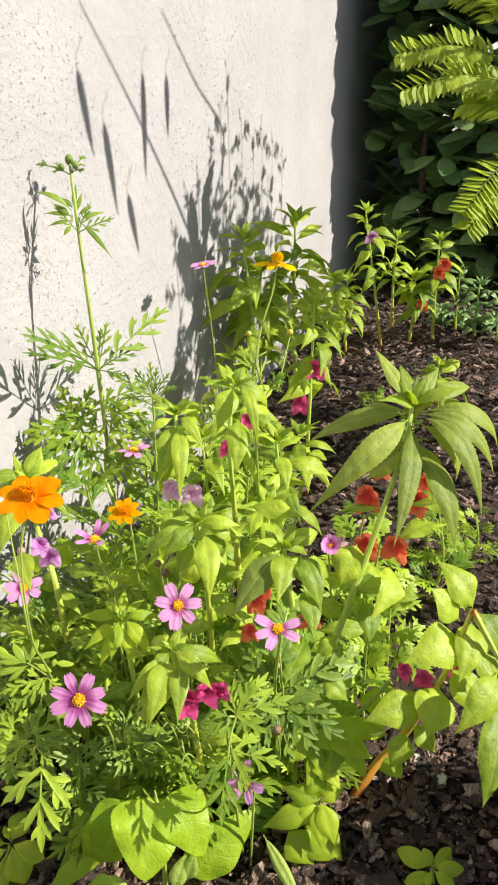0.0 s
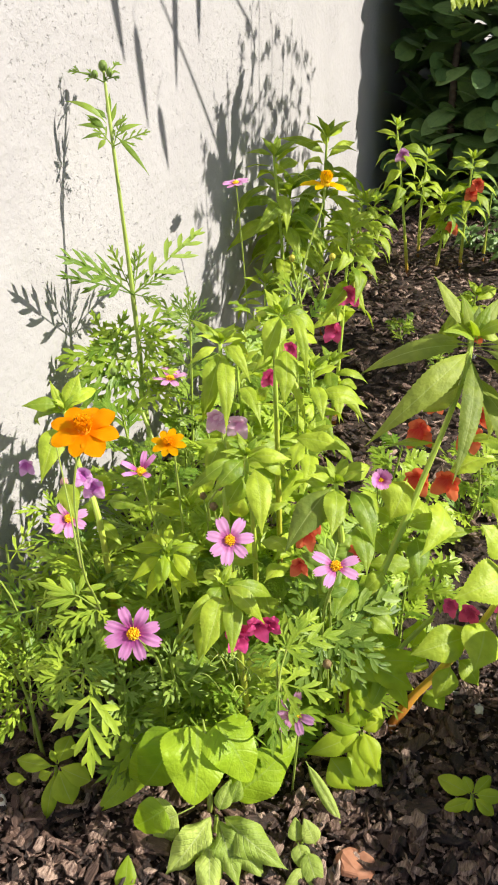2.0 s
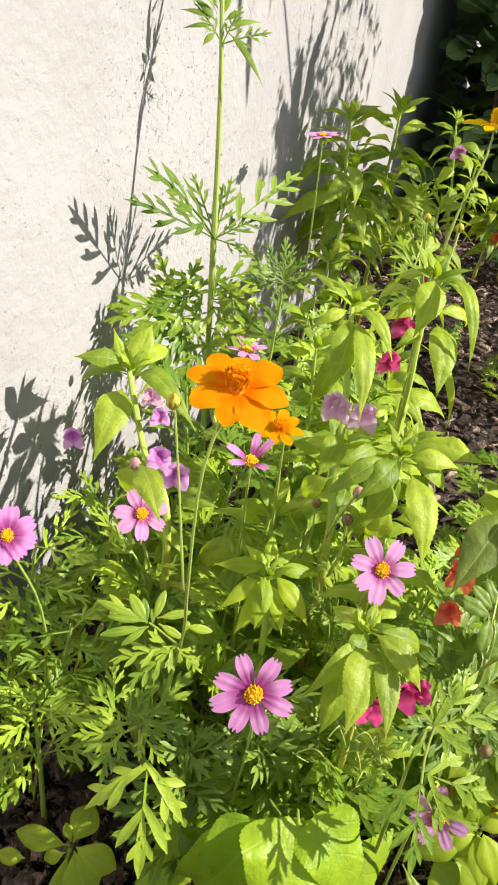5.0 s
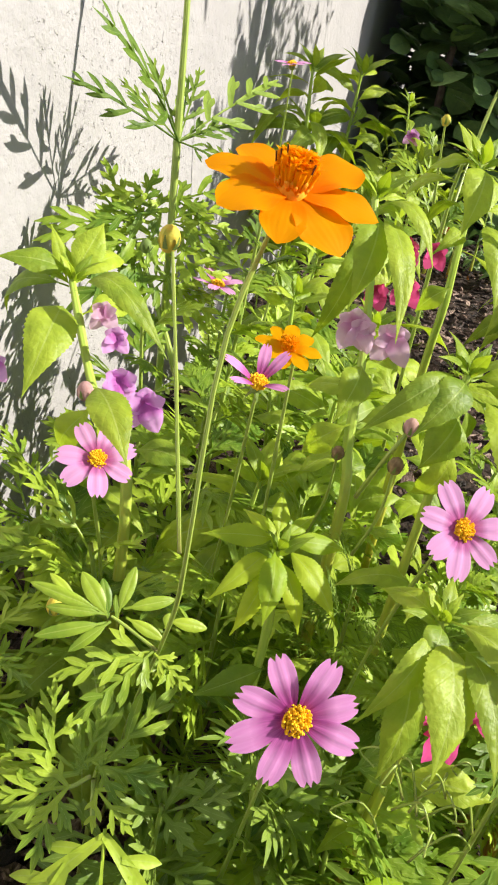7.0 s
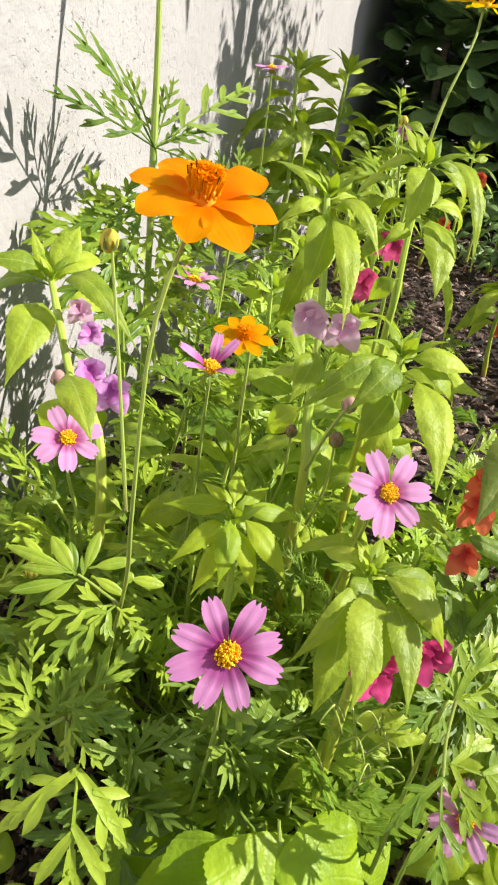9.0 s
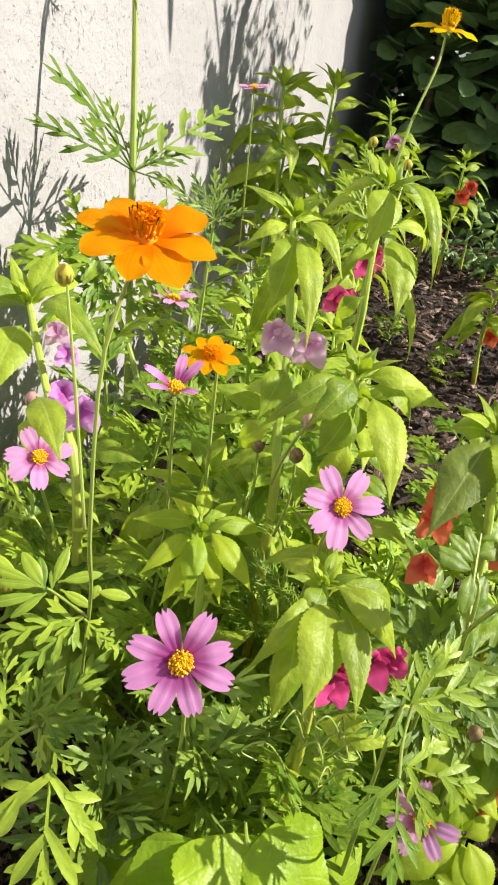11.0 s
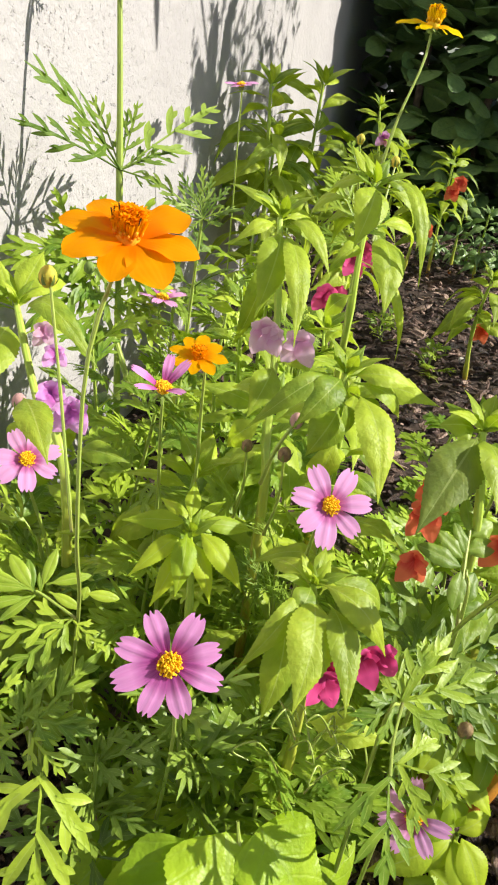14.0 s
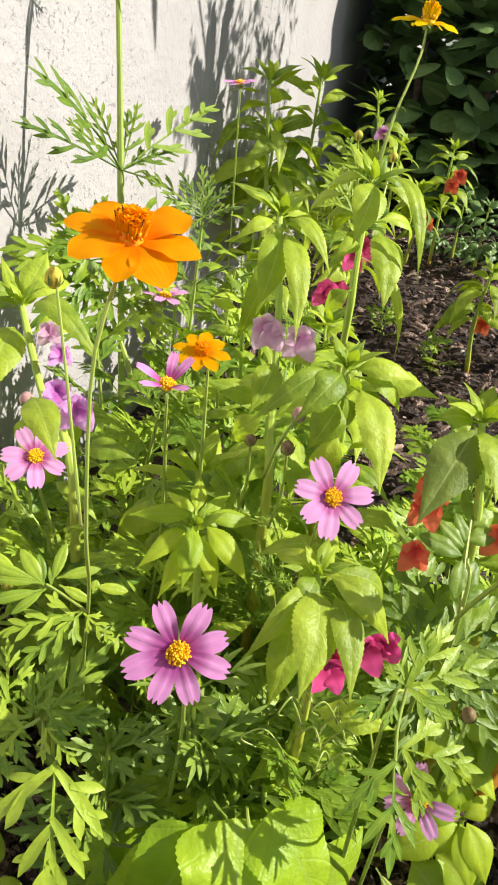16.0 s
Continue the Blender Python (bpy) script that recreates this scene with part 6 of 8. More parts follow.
leaf(balsam_big, (1.025, 0.346, 0.716), (0.973, 0.246, 0.608), 0.031, 0.32, DULL_SHADED_LEAF, up=(-0.50, -0.46, 0.74), wave=0.06)
leaf(balsam_big, (1.003, 0.344, 0.677), (0.943, 0.273, 0.567), 0.034, 0.24, DULL_SHADED_LEAF, up=(-0.50, -0.46, 0.74), wave=0.06)
leaf(balsam_big, (1.026, 0.348, 0.721), (1.095, 0.240, 0.649), 0.027, 0.36, DULL_SHADED_LEAF, up=(-0.50, -0.46, 0.74), wave=0.06)
leaf(balsam_big, (1.030, 0.351, 0.729), (1.093, 0.329, 0.765), 0.020, 0.08, DULL_SHADED_LEAF, up=(-0.50, -0.46, 0.74), wave=0.06)
leaf(balsam_big, (1.029, 0.349, 0.726), (1.130, 0.287, 0.726), 0.023, 0.24, DULL_SHADED_LEAF, up=(-0.50, -0.46, 0.74), wave=0.06)
leaf(balsam_big, (1.015, 0.353, 0.703), (1.007, 0.410, 0.631), 0.029, 0.28, DULL_SHADED_LEAF, up=(-0.50, -0.46, 0.74), wave=0.06)
leaf(balsam_big, (1.029, 0.354, 0.729), (1.013, 0.370, 0.787), 0.018, 0.05, DULL_SHADED_LEAF, up=(-0.50, -0.46, 0.74), wave=0.06)
leaf(balsam_big, (1.010, 0.345, 0.690), (1.022, 0.316, 0.585), 0.032, 0.22, DULL_SHADED_LEAF, up=(-0.50, -0.46, 0.74), wave=0.06)
leaf(balsam_big, (0.995, 0.351, 0.680), (1.006, 0.402, 0.624), 0.030, 0.24, DULL_SHADED_LEAF, up=(-0.50, -0.46, 0.74), wave=0.06)
leaf(balsam_big, (1.030, 0.353, 0.729), (1.050, 0.351, 0.766), 0.014, 0.05, DULL_SHADED_LEAF, up=(-0.50, -0.46, 0.74), wave=0.06)
leaf(balsam_big, (1.030, 0.353, 0.731), (1.056, 0.371, 0.760), 0.013, 0.05, DULL_SHADED_LEAF, up=(-0.50, -0.46, 0.74), wave=0.06)
leaf(balsam_big, (1.025, 0.351, 0.721), (1.051, 0.446, 0.668), 0.022, 0.3, DULL_SHADED_LEAF, up=(-0.50, -0.46, 0.74), wave=0.06)
leaf(balsam_big, (1.021, 0.347, 0.710), (1.055, 0.291, 0.609), 0.028, 0.3, DULL_SHADED_LEAF, up=(-0.50, -0.46, 0.74), wave=0.06)
leaf(balsam_big, (0.981, 0.409, 0.533), (0.938, 0.421, 0.487), 0.057, 0.12, None, up=(-0.48, -0.45, 0.76), wave=0.1)
leaf(balsam_big, (0.947, 0.402, 0.476), (0.973, 0.339, 0.485), 0.023, 0.2, None, up=(-0.48, -0.45, 0.76), wave=0.1)
leaf(balsam_big, (0.946, 0.386, 0.466), (0.902, 0.369, 0.428), 0.034, 0.12, None, up=(-0.48, -0.45, 0.76), wave=0.1)
leaf(balsam_big, (0.956, 0.415, 0.472), (0.954, 0.452, 0.489), 0.028, 0.15, None, up=(-0.48, -0.45, 0.76), wave=0.1)
leaf(balsam_big, (0.928, 0.415, 0.432), (0.951, 0.461, 0.453), 0.030, 0.15, None, up=(-0.48, -0.45, 0.76), wave=0.1)
leaf(balsam_big, (0.941, 0.411, 0.449), (0.953, 0.362, 0.408), 0.028, 0.3, None, up=(-0.48, -0.45, 0.76), wave=0.1)
leaf(balsam_big, (0.917, 0.419, 0.419), (0.887, 0.442, 0.392), 0.025, 0.2, None, up=(-0.48, -0.45, 0.76), wave=0.1)
leaf(balsam_big, (0.875, 0.431, 0.369), (0.872, 0.389, 0.345), 0.033, 0.25, None, up=(-0.48, -0.45, 0.76), wave=0.1)
leaf(balsam_big, (0.863, 0.435, 0.357), (0.827, 0.467, 0.326), 0.033, 0.25, None, up=(-0.48, -0.45, 0.76), wave=0.1)
balsam_flower(balsam_big, (1.021, 0.404, 0.592), (-0.8, 0.1, 0.0), 0.042, RED, 742)
balsam_flower(balsam_big, (1.040, 0.337, 0.586), (-0.8, 0.1, 0.0), 0.04, RED, 832)
balsam_flower(balsam_big, (0.986, 0.396, 0.535), (-0.8, 0.1, 0.0), 0.042, RED, 738)
balsam_flower(balsam_big, (0.998, 0.356, 0.532), (-0.8, 0.1, 0.0), 0.045, RED, 792)
balsam_flower(balsam_big, (1.046, 0.390, 0.623), (-0.8, 0.1, 0.0), 0.028, RED, 770)
balsam_flower(balsam_big, (1.065, 0.329, 0.606), (-0.8, 0.1, 0.0), 0.034, RED, 850)

balsam_f = thing("balsam", (0.940, 0.461, 0.000), "balsam with drooping leaves and orange-red blooms", "flowering plant", "balsams")
stem(balsam_f, [(0.940, 0.461, 0.000), (0.878, 0.468, 0.442), (0.887, 0.487, 0.565)], 0.006, 0.003, BALSAM_STEM, "stem", 0.2)
dress(balsam_f, (0.935, 0.445, 0.000), (0.884, 0.465, 0.550), 5, 0.085, 168, 0.12, 0.75)
leaf(balsam_f, (0.882, 0.488, 0.559), (0.812, 0.470, 0.533), 0.033, 0.18, None, up=(-0.46, -0.45, 0.77), wave=0.12)
# leaf turned from the sun: its shade is put into the darker colour
leaf(balsam_f, (0.885, 0.489, 0.562), (0.790, 0.523, 0.513), 0.040, 0.12, DULL_SHADED_LEAF, up=(-0.9, 0.1, 0.41), wave=0.06)
leaf(balsam_f, (0.889, 0.470, 0.557), (0.838, 0.421, 0.511), 0.033, 0.25, None, up=(-0.46, -0.45, 0.77), wave=0.12)
leaf(balsam_f, (0.866, 0.454, 0.521), (0.809, 0.422, 0.490), 0.030, 0.20, None, up=(-0.46, -0.45, 0.77), wave=0.12)
leaf(balsam_f, (0.884, 0.493, 0.565), (0.872, 0.523, 0.567), 0.027, 0.2, None, up=(-0.46, -0.45, 0.77), wave=0.12)
leaf(balsam_f, (0.891, 0.482, 0.568), (0.935, 0.452, 0.571), 0.026, 0.15, None, up=(-0.46, -0.45, 0.77), wave=0.12)
leaf(balsam_f, (0.889, 0.486, 0.568), (0.922, 0.481, 0.585), 0.018, 0.05, None, up=(-0.46, -0.45, 0.77), wave=0.12)
leaf(balsam_f, (0.887, 0.492, 0.568), (0.908, 0.521, 0.574), 0.018, 0.05, None, up=(-0.46, -0.45, 0.77), wave=0.12)
leaf(balsam_f, (0.878, 0.480, 0.550), (0.880, 0.515, 0.503), 0.031, 0.28, None, up=(-0.46, -0.45, 0.77), wave=0.12)
leaf(balsam_f, (0.877, 0.473, 0.544), (0.929, 0.436, 0.503), 0.031, 0.28, None, up=(-0.46, -0.45, 0.77), wave=0.12)
balsam_flower(balsam_f, (0.862, 0.514, 0.497), (-0.8, 0.1, 0.0), 0.034, RED, 575)
balsam_flower(balsam_f, (0.836, 0.515, 0.464), (-0.8, 0.1, 0.0), 0.03, RED, 560)
balsam_flower(balsam_f, (0.874, 0.446, 0.476), (-0.8, 0.1, 0.0), 0.034, RED, 665)
balsam_flower(balsam_f, (0.876, 0.511, 0.512), (-0.8, 0.1, 0.0), 0.03, RED, 585)

balsam_r = thing("balsam", (0.917, 0.391, 0.000), "balsam with a thick orange leaning stem and crimson blooms", "flowering plant", "balsams")
stem(balsam_r, [(0.917, 0.391, 0.096), (0.942, 0.362, 0.157), (0.967, 0.323, 0.215), (0.955, 0.271, 0.356), (0.973, 0.244, 0.463)], 0.0085, 0.003, ORANGE_STEM, "stem", 0.2)
leaf(balsam_r, (0.925, 0.294, 0.328), (0.862, 0.366, 0.325), 0.050, 0.15, None, up=(-0.48, -0.45, 0.76), wave=0.08)
leaf(balsam_r, (0.944, 0.277, 0.348), (0.864, 0.279, 0.322), 0.062, 0.1, None, up=(-0.48, -0.45, 0.76), wave=0.08)
leaf(balsam_r, (0.992, 0.257, 0.397), (0.903, 0.323, 0.404), 0.062, 0.2, None, up=(-0.48, -0.45, 0.76), wave=0.08)
leaf(balsam_r, (1.005, 0.261, 0.417), (0.991, 0.304, 0.474), 0.050, 0.1, None, up=(-0.48, -0.45, 0.76), wave=0.08)
leaf(balsam_r, (0.898, 0.311, 0.294), (0.865, 0.325, 0.250), 0.038, 0.2, None, up=(-0.48, -0.45, 0.76), wave=0.08)
leaf(balsam_r, (0.904, 0.305, 0.301), (0.896, 0.269, 0.268), 0.034, 0.2, None, up=(-0.48, -0.45, 0.76), wave=0.08)
leaf(balsam_r, (0.967, 0.266, 0.363), (0.935, 0.220, 0.312), 0.050, 0.2, None, up=(-0.48, -0.45, 0.76), wave=0.08)
leaf(balsam_r, (0.917, 0.293, 0.315), (0.946, 0.329, 0.320), 0.034, 0.2, None, up=(-0.48, -0.45, 0.76), wave=0.08)
leaf(balsam_r, (1.024, 0.245, 0.426), (1.037, 0.304, 0.492), 0.051, 0.2, None, up=(-0.48, -0.45, 0.76), wave=0.08)
leaf(balsam_r, (1.026, 0.242, 0.426), (1.015, 0.196, 0.356), 0.051, 0.2, None, up=(-0.48, -0.45, 0.76), wave=0.08)
leaf(balsam_r, (1.010, 0.246, 0.417), (0.920, 0.249, 0.377), 0.049, 0.2, None, up=(-0.48, -0.45, 0.76), wave=0.08)
balsam_flower(balsam_r, (0.948, 0.325, 0.360), (-0.8, 0.1, 0.1), 0.028, CRIMSON, 800)
balsam_flower(balsam_r, (0.952, 0.297, 0.351), (-0.8, 0.1, 0.1), 0.034, CRIMSON, 835)
balsam_flower(balsam_r, (0.986, 0.252, 0.363), (-0.8, 0.1, 0.1), 0.036, CRIMSON, 900)

lobed_cosmos = thing("cosmos", (0.739, 0.787, 0.000), "young cosmos with broad deeply lobed leaves", "flowering plant", "cosmos plants")
stem(lobed_cosmos, [(0.739, 0.787, 0.000), (0.695, 0.767, 0.306), (0.666, 0.759, 0.344)], 0.0025, 0.0012, COSMOS_STEM, "stem", 0.2)
stem(lobed_cosmos, [(0.666, 0.759, 0.344), (0.649, 0.751, 0.335)], 0.0015, 0.0015, COSMOS_STEM, "leaf_stalk", 0.2)
feather(lobed_cosmos, (0.653, 0.743, 0.322), (0.598, 0.720, 0.232), COSMOS_LEAF, arch=0.05, up=(-0.64, -0.34, 0.69), wide=0.004, plan=BROAD_PLAN, end=0.100)
feather(lobed_cosmos, (0.649, 0.778, 0.346), (0.616, 0.773, 0.313), COSMOS_LEAF, arch=0.05, up=(-0.64, -0.34, 0.69), wide=0.004, plan=BROAD_PLAN, end=0.100)
feather(lobed_cosmos, (0.654, 0.769, 0.347), (0.630, 0.812, 0.345), COSMOS_LEAF, arch=0.05, up=(-0.64, -0.34, 0.69), wide=0.004, plan=BROAD_PLAN, end=0.100)
feather(lobed_cosmos, (0.661, 0.766, 0.351), (0.662, 0.815, 0.377), COSMOS_LEAF, arch=0.05, up=(-0.64, -0.34, 0.69), wide=0.004, plan=BROAD_PLAN, end=0.100)
feather(lobed_cosmos, (0.666, 0.758, 0.352), (0.720, 0.730, 0.388), COSMOS_LEAF, arch=0.05, up=(-0.64, -0.34, 0.69), wide=0.004, plan=BROAD_PLAN, end=0.100)
feather(lobed_cosmos, (0.669, 0.759, 0.355), (0.681, 0.714, 0.344), COSMOS_LEAF, arch=0.05, up=(-0.64, -0.34, 0.69), wide=0.004, plan=BROAD_PLAN, end=0.100)
feather(lobed_cosmos, (0.660, 0.755, 0.345), (0.654, 0.724, 0.324), COSMOS_LEAF, arch=0.05, up=(-0.64, -0.34, 0.69), wide=0.004, plan=BROAD_PLAN, end=0.100)
feather(lobed_cosmos, (0.665, 0.788, 0.366), (0.688, 0.801, 0.394), COSMOS_LEAF, arch=0.05, up=(-0.64, -0.34, 0.69), wide=0.004, plan=BROAD_PLAN, end=0.100)
feather(lobed_cosmos, (0.664, 0.763, 0.353), (0.670, 0.775, 0.364), COSMOS_LEAF, arch=0.05, up=(-0.64, -0.34, 0.69), wide=0.004, plan=BROAD_PLAN, end=0.100)
feather(lobed_cosmos, (0.665, 0.767, 0.356), (0.689, 0.765, 0.377), COSMOS_LEAF, arch=0.05, up=(-0.64, -0.34, 0.69), wide=0.004, plan=BROAD_PLAN, end=0.100)
stem(lobed_cosmos, [(0.663, 0.760, 0.350), (0.654, 0.769, 0.346), (0.649, 0.778, 0.346)], 0.0015, 0.0012, COSMOS_STEM, "leaf_stalk")

lobed_cosmos_b = thing("cosmos", (0.779, 0.515, 0.000), "cosmos with grey-green deeply lobed leaves", "flowering plant", "cosmos plants")
stem(lobed_cosmos_b, [(0.779, 0.515, 0.000), (0.735, 0.513, 0.374), (0.744, 0.504, 0.400)], 0.002, 0.0012, COSMOS_STEM, "stem", 0.2)
feather(lobed_cosmos_b, (0.708, 0.502, 0.365), (0.654, 0.491, 0.310), None, arch=0.05, up=(-0.64, -0.34, 0.69), wide=0.004, plan=BROAD_PLAN, end=0.100)
feather(lobed_cosmos_b, (0.714, 0.499, 0.371), (0.731, 0.435, 0.355), None, arch=0.05, up=(-0.64, -0.34, 0.69), wide=0.004, plan=BROAD_PLAN, end=0.100)
feather(lobed_cosmos_b, (0.745, 0.504, 0.401), (0.795, 0.477, 0.435), None, arch=0.05, up=(-0.64, -0.34, 0.69), wide=0.004, plan=BROAD_PLAN, end=0.100)
feather(lobed_cosmos_b, (0.743, 0.505, 0.400), (0.790, 0.441, 0.412), None, arch=0.05, up=(-0.64, -0.34, 0.69), wide=0.004, plan=BROAD_PLAN, end=0.100)
feather(lobed_cosmos_b, (0.740, 0.508, 0.399), (0.711, 0.539, 0.387), None, arch=0.05, up=(-0.64, -0.34, 0.69), wide=0.004, plan=BROAD_PLAN, end=0.100)
feather(lobed_cosmos_b, (0.745, 0.504, 0.401), (0.764, 0.521, 0.427), None, arch=0.05, up=(-0.64, -0.34, 0.69), wide=0.004, plan=BROAD_PLAN, end=0.100)
stem(lobed_cosmos_b, [(0.744, 0.503, 0.400), (0.724, 0.504, 0.382), (0.707, 0.501, 0.365)], 0.0014, 0.0012, COSMOS_STEM, "leaf_stalk")

lobed_cosmos_c = thing("cosmos", (0.883, 0.468, 0.000), "cosmos with upright grey-green lobed leaves", "flowering plant", "cosmos plants")
stem(lobed_cosmos_c, [(0.883, 0.468, 0.000), (0.820, 0.470, 0.424), (0.832, 0.475, 0.470)], 0.002, 0.0012, COSMOS_STEM, "stem", 0.2)
stem(lobed_cosmos_c, [(0.814, 0.471, 0.428), (0.846, 0.475, 0.460), (0.871, 0.476, 0.483)], 0.0022, 0.0012, COSMOS_STEM, "leaf_stalk")
leaf(lobed_cosmos_c, (0.869, 0.476, 0.481), (0.887, 0.486, 0.504), 0.0143, 0.06, DEEP_COSMOS, up=(-0.64, -0.34, 0.69), shape='oval', serr=0.0, stalk=0.05, wave=0.1)
leaf(lobed_cosmos_c, (0.868, 0.474, 0.480), (0.885, 0.459, 0.488), 0.0162, 0.06, DEEP_COSMOS, up=(-0.64, -0.34, 0.69), shape='oval', serr=0.0, stalk=0.05, wave=0.1)
leaf(lobed_cosmos_c, (0.858, 0.477, 0.471), (0.874, 0.452, 0.474), 0.0172, 0.06, DEEP_COSMOS, up=(-0.64, -0.34, 0.69), shape='oval', serr=0.0, stalk=0.05, wave=0.1)
leaf(lobed_cosmos_c, (0.847, 0.477, 0.461), (0.841, 0.516, 0.475), 0.0162, 0.06, DEEP_COSMOS, up=(-0.64, -0.34, 0.69), shape='oval', serr=0.0, stalk=0.05, wave=0.1)
leaf(lobed_cosmos_c, (0.852, 0.477, 0.466), (0.857, 0.502, 0.483), 0.0134, 0.06, DEEP_COSMOS, up=(-0.64, -0.34, 0.69), shape='oval', serr=0.0, stalk=0.05, wave=0.1)
leaf(lobed_cosmos_c, (0.845, 0.477, 0.460), (0.820, 0.478, 0.437), 0.0172, 0.06, DEEP_COSMOS, up=(-0.64, -0.34, 0.69), shape='oval', serr=0.0, stalk=0.05, wave=0.1)
leaf(lobed_cosmos_c, (0.825, 0.473, 0.439), (0.849, 0.466, 0.458), 0.0181, 0.06, DEEP_COSMOS, up=(-0.64, -0.34, 0.69), shape='oval', serr=0.0, stalk=0.05, wave=0.1)
leaf(lobed_cosmos_c, (0.820, 0.472, 0.434), (0.836, 0.451, 0.438), 0.0143, 0.06, DEEP_COSMOS, up=(-0.64, -0.34, 0.69), shape='oval', serr=0.0, stalk=0.05, wave=0.1)
leaf(lobed_cosmos_c, (0.855, 0.475, 0.468), (0.869, 0.490, 0.488), 0.0115, 0.06, DEEP_COSMOS, up=(-0.64, -0.34, 0.69), shape='oval', serr=0.0, stalk=0.05, wave=0.1)

broad_seedling = thing("broadleaf_seedling", (0.693, 0.600, 0.000), "seedling with large bright heart-shaped leaves", "seedling", "seedlings")
stem(broad_seedling, [(0.693, 0.600, 0.000), (0.675, 0.586, 0.229), (0.691, 0.600, 0.290)], 0.004, 0.0012, COSMOS_STEM, "stem", 0.2)
leaf(broad_seedling, (0.692, 0.609, 0.283), (0.624, 0.586, 0.208), 0.096, 0.1, BROAD_LEAF, up=(-0.45, -0.45, 0.77), shape='heart', serr=0.03, wave=0.12, fold=0.12)
leaf(broad_seedling, (0.701, 0.565, 0.138), (0.796, 0.502, 0.180), 0.071, 0.10, BROAD_LEAF, up=(-0.6, -0.6, 0.5), shape='ovate', serr=0.03, wave=0.12, fold=0.12, stalk=0.0)
leaf(broad_seedling, (0.717, 0.694, 0.160), (0.635, 0.750, 0.096), 0.046, 0.12, BROAD_LEAF, up=(-0.45, -0.45, 0.77), shape='ovate', serr=0.03, wave=0.12, fold=0.12)
leaf(broad_seedling, (0.725, 0.691, 0.220), (0.658, 0.734, 0.155), 0.044, 0.12, BROAD_LEAF, up=(-0.45, -0.45, 0.77), shape='ovate', serr=0.03, wave=0.12, fold=0.12)
leaf(broad_seedling, (0.702, 0.589, 0.283), (0.682, 0.530, 0.209), 0.072, 0.15, BROAD_LEAF, up=(-0.45, -0.45, 0.77), shape='heart', serr=0.03, wave=0.12, fold=0.12)
leaf(broad_seedling, (0.680, 0.628, 0.280), (0.651, 0.676, 0.170), 0.073, 0.15, BROAD_LEAF, up=(-0.45, -0.45, 0.77), shape='heart', serr=0.03, wave=0.12, fold=0.12)
leaf(broad_seedling, (0.662, 0.645, 0.270), (0.665, 0.703, 0.151), 0.049, 0.1, BROAD_LEAF, up=(-0.45, -0.45, 0.77), shape='heart', serr=0.03, wave=0.12, fold=0.12)
leaf(broad_seedling, (0.631, 0.631, 0.172), (0.623, 0.681, 0.116), 0.049, 0.1, BROAD_LEAF, up=(-0.45, -0.45, 0.77), shape='heart', serr=0.03, wave=0.12, fold=0.12)

pale_seedling = thing("broadleaf_seedling", (0.661, 0.579, 0.000), "pale seedling with limp crinkled leaves on the mulch", "seedling", "seedlings")
stem(pale_seedling, [(0.661, 0.579, 0.086), (0.665, 0.575, 0.136)], 0.0035, 0.0024, COSMOS_STEM, "stem", 0.2)
leaf(pale_seedling, (0.661, 0.582, 0.136), (0.586, 0.620, 0.090), 0.046, 0.16, PALE_LEAF, up=(-0.64, -0.34, 0.69), shape='lance', serr=0.02, stalk=0.0, wave=0.5, fold=0.8, curl=0.9)
leaf(pale_seedling, (0.645, 0.578, 0.124), (0.555, 0.540, 0.084), 0.037, 0.12, PALE_LEAF, up=(-0.64, -0.34, 0.69), shape='lance', serr=0.02, stalk=0.0, wave=0.5, fold=0.8, curl=0.9)
leaf(pale_seedling, (0.660, 0.570, 0.136), (0.604, 0.517, 0.094), 0.039, 0.18, PALE_LEAF, up=(-0.64, -0.34, 0.69), shape='lance', serr=0.02, stalk=0.0, wave=0.5, fold=0.8, curl=0.9)
leaf(pale_seedling, (0.664, 0.563, 0.141), (0.645, 0.464, 0.106), 0.045, 0.20, PALE_LEAF, up=(-0.64, -0.34, 0.69), shape='lance', serr=0.02, stalk=0.0, wave=0.5, fold=0.8, curl=0.9)
leaf(pale_seedling, (0.655, 0.557, 0.135), (0.630, 0.489, 0.093), 0.042, 0.18, PALE_LEAF, up=(-0.64, -0.34, 0.69), shape='lance', serr=0.02, stalk=0.0, wave=0.5, fold=0.8, curl=0.9)
leaf(pale_seedling, (0.672, 0.575, 0.136), (0.700, 0.567, 0.173), 0.024, 0.06, PALE_LEAF, up=(-0.64, -0.34, 0.69), shape='ovate', fold=0.6)
leaf(pale_seedling, (0.686, 0.561, 0.142), (0.701, 0.554, 0.178), 0.023, 0.06, PALE_LEAF, up=(-0.64, -0.34, 0.69), shape='ovate', fold=0.6)
leaf(pale_seedling, (0.671, 0.611, 0.131), (0.632, 0.685, 0.095), 0.059, 0.14, PALE_LEAF, up=(-0.64, -0.34, 0.69), shape='ovate', wave=0.12, stalk=0.3)


round_seedling = thing("round_leaved_seedling", (0.644, 0.829, 0.000), "small bright green seedling with rounded leaves", "seedling", "seedlings")
stem(round_seedling, [(0.644, 0.829, 0.084), (0.646, 0.819, 0.150)], 0.0035, 0.0024, COSMOS_STEM, "stem", 0.2)
leaf(round_seedling, (0.646, 0.820, 0.150), (0.639, 0.883, 0.144), 0.025, 0.10, YOUNG_LEAF, up=(-0.64, -0.34, 0.69), shape='spoon', serr=0.06)
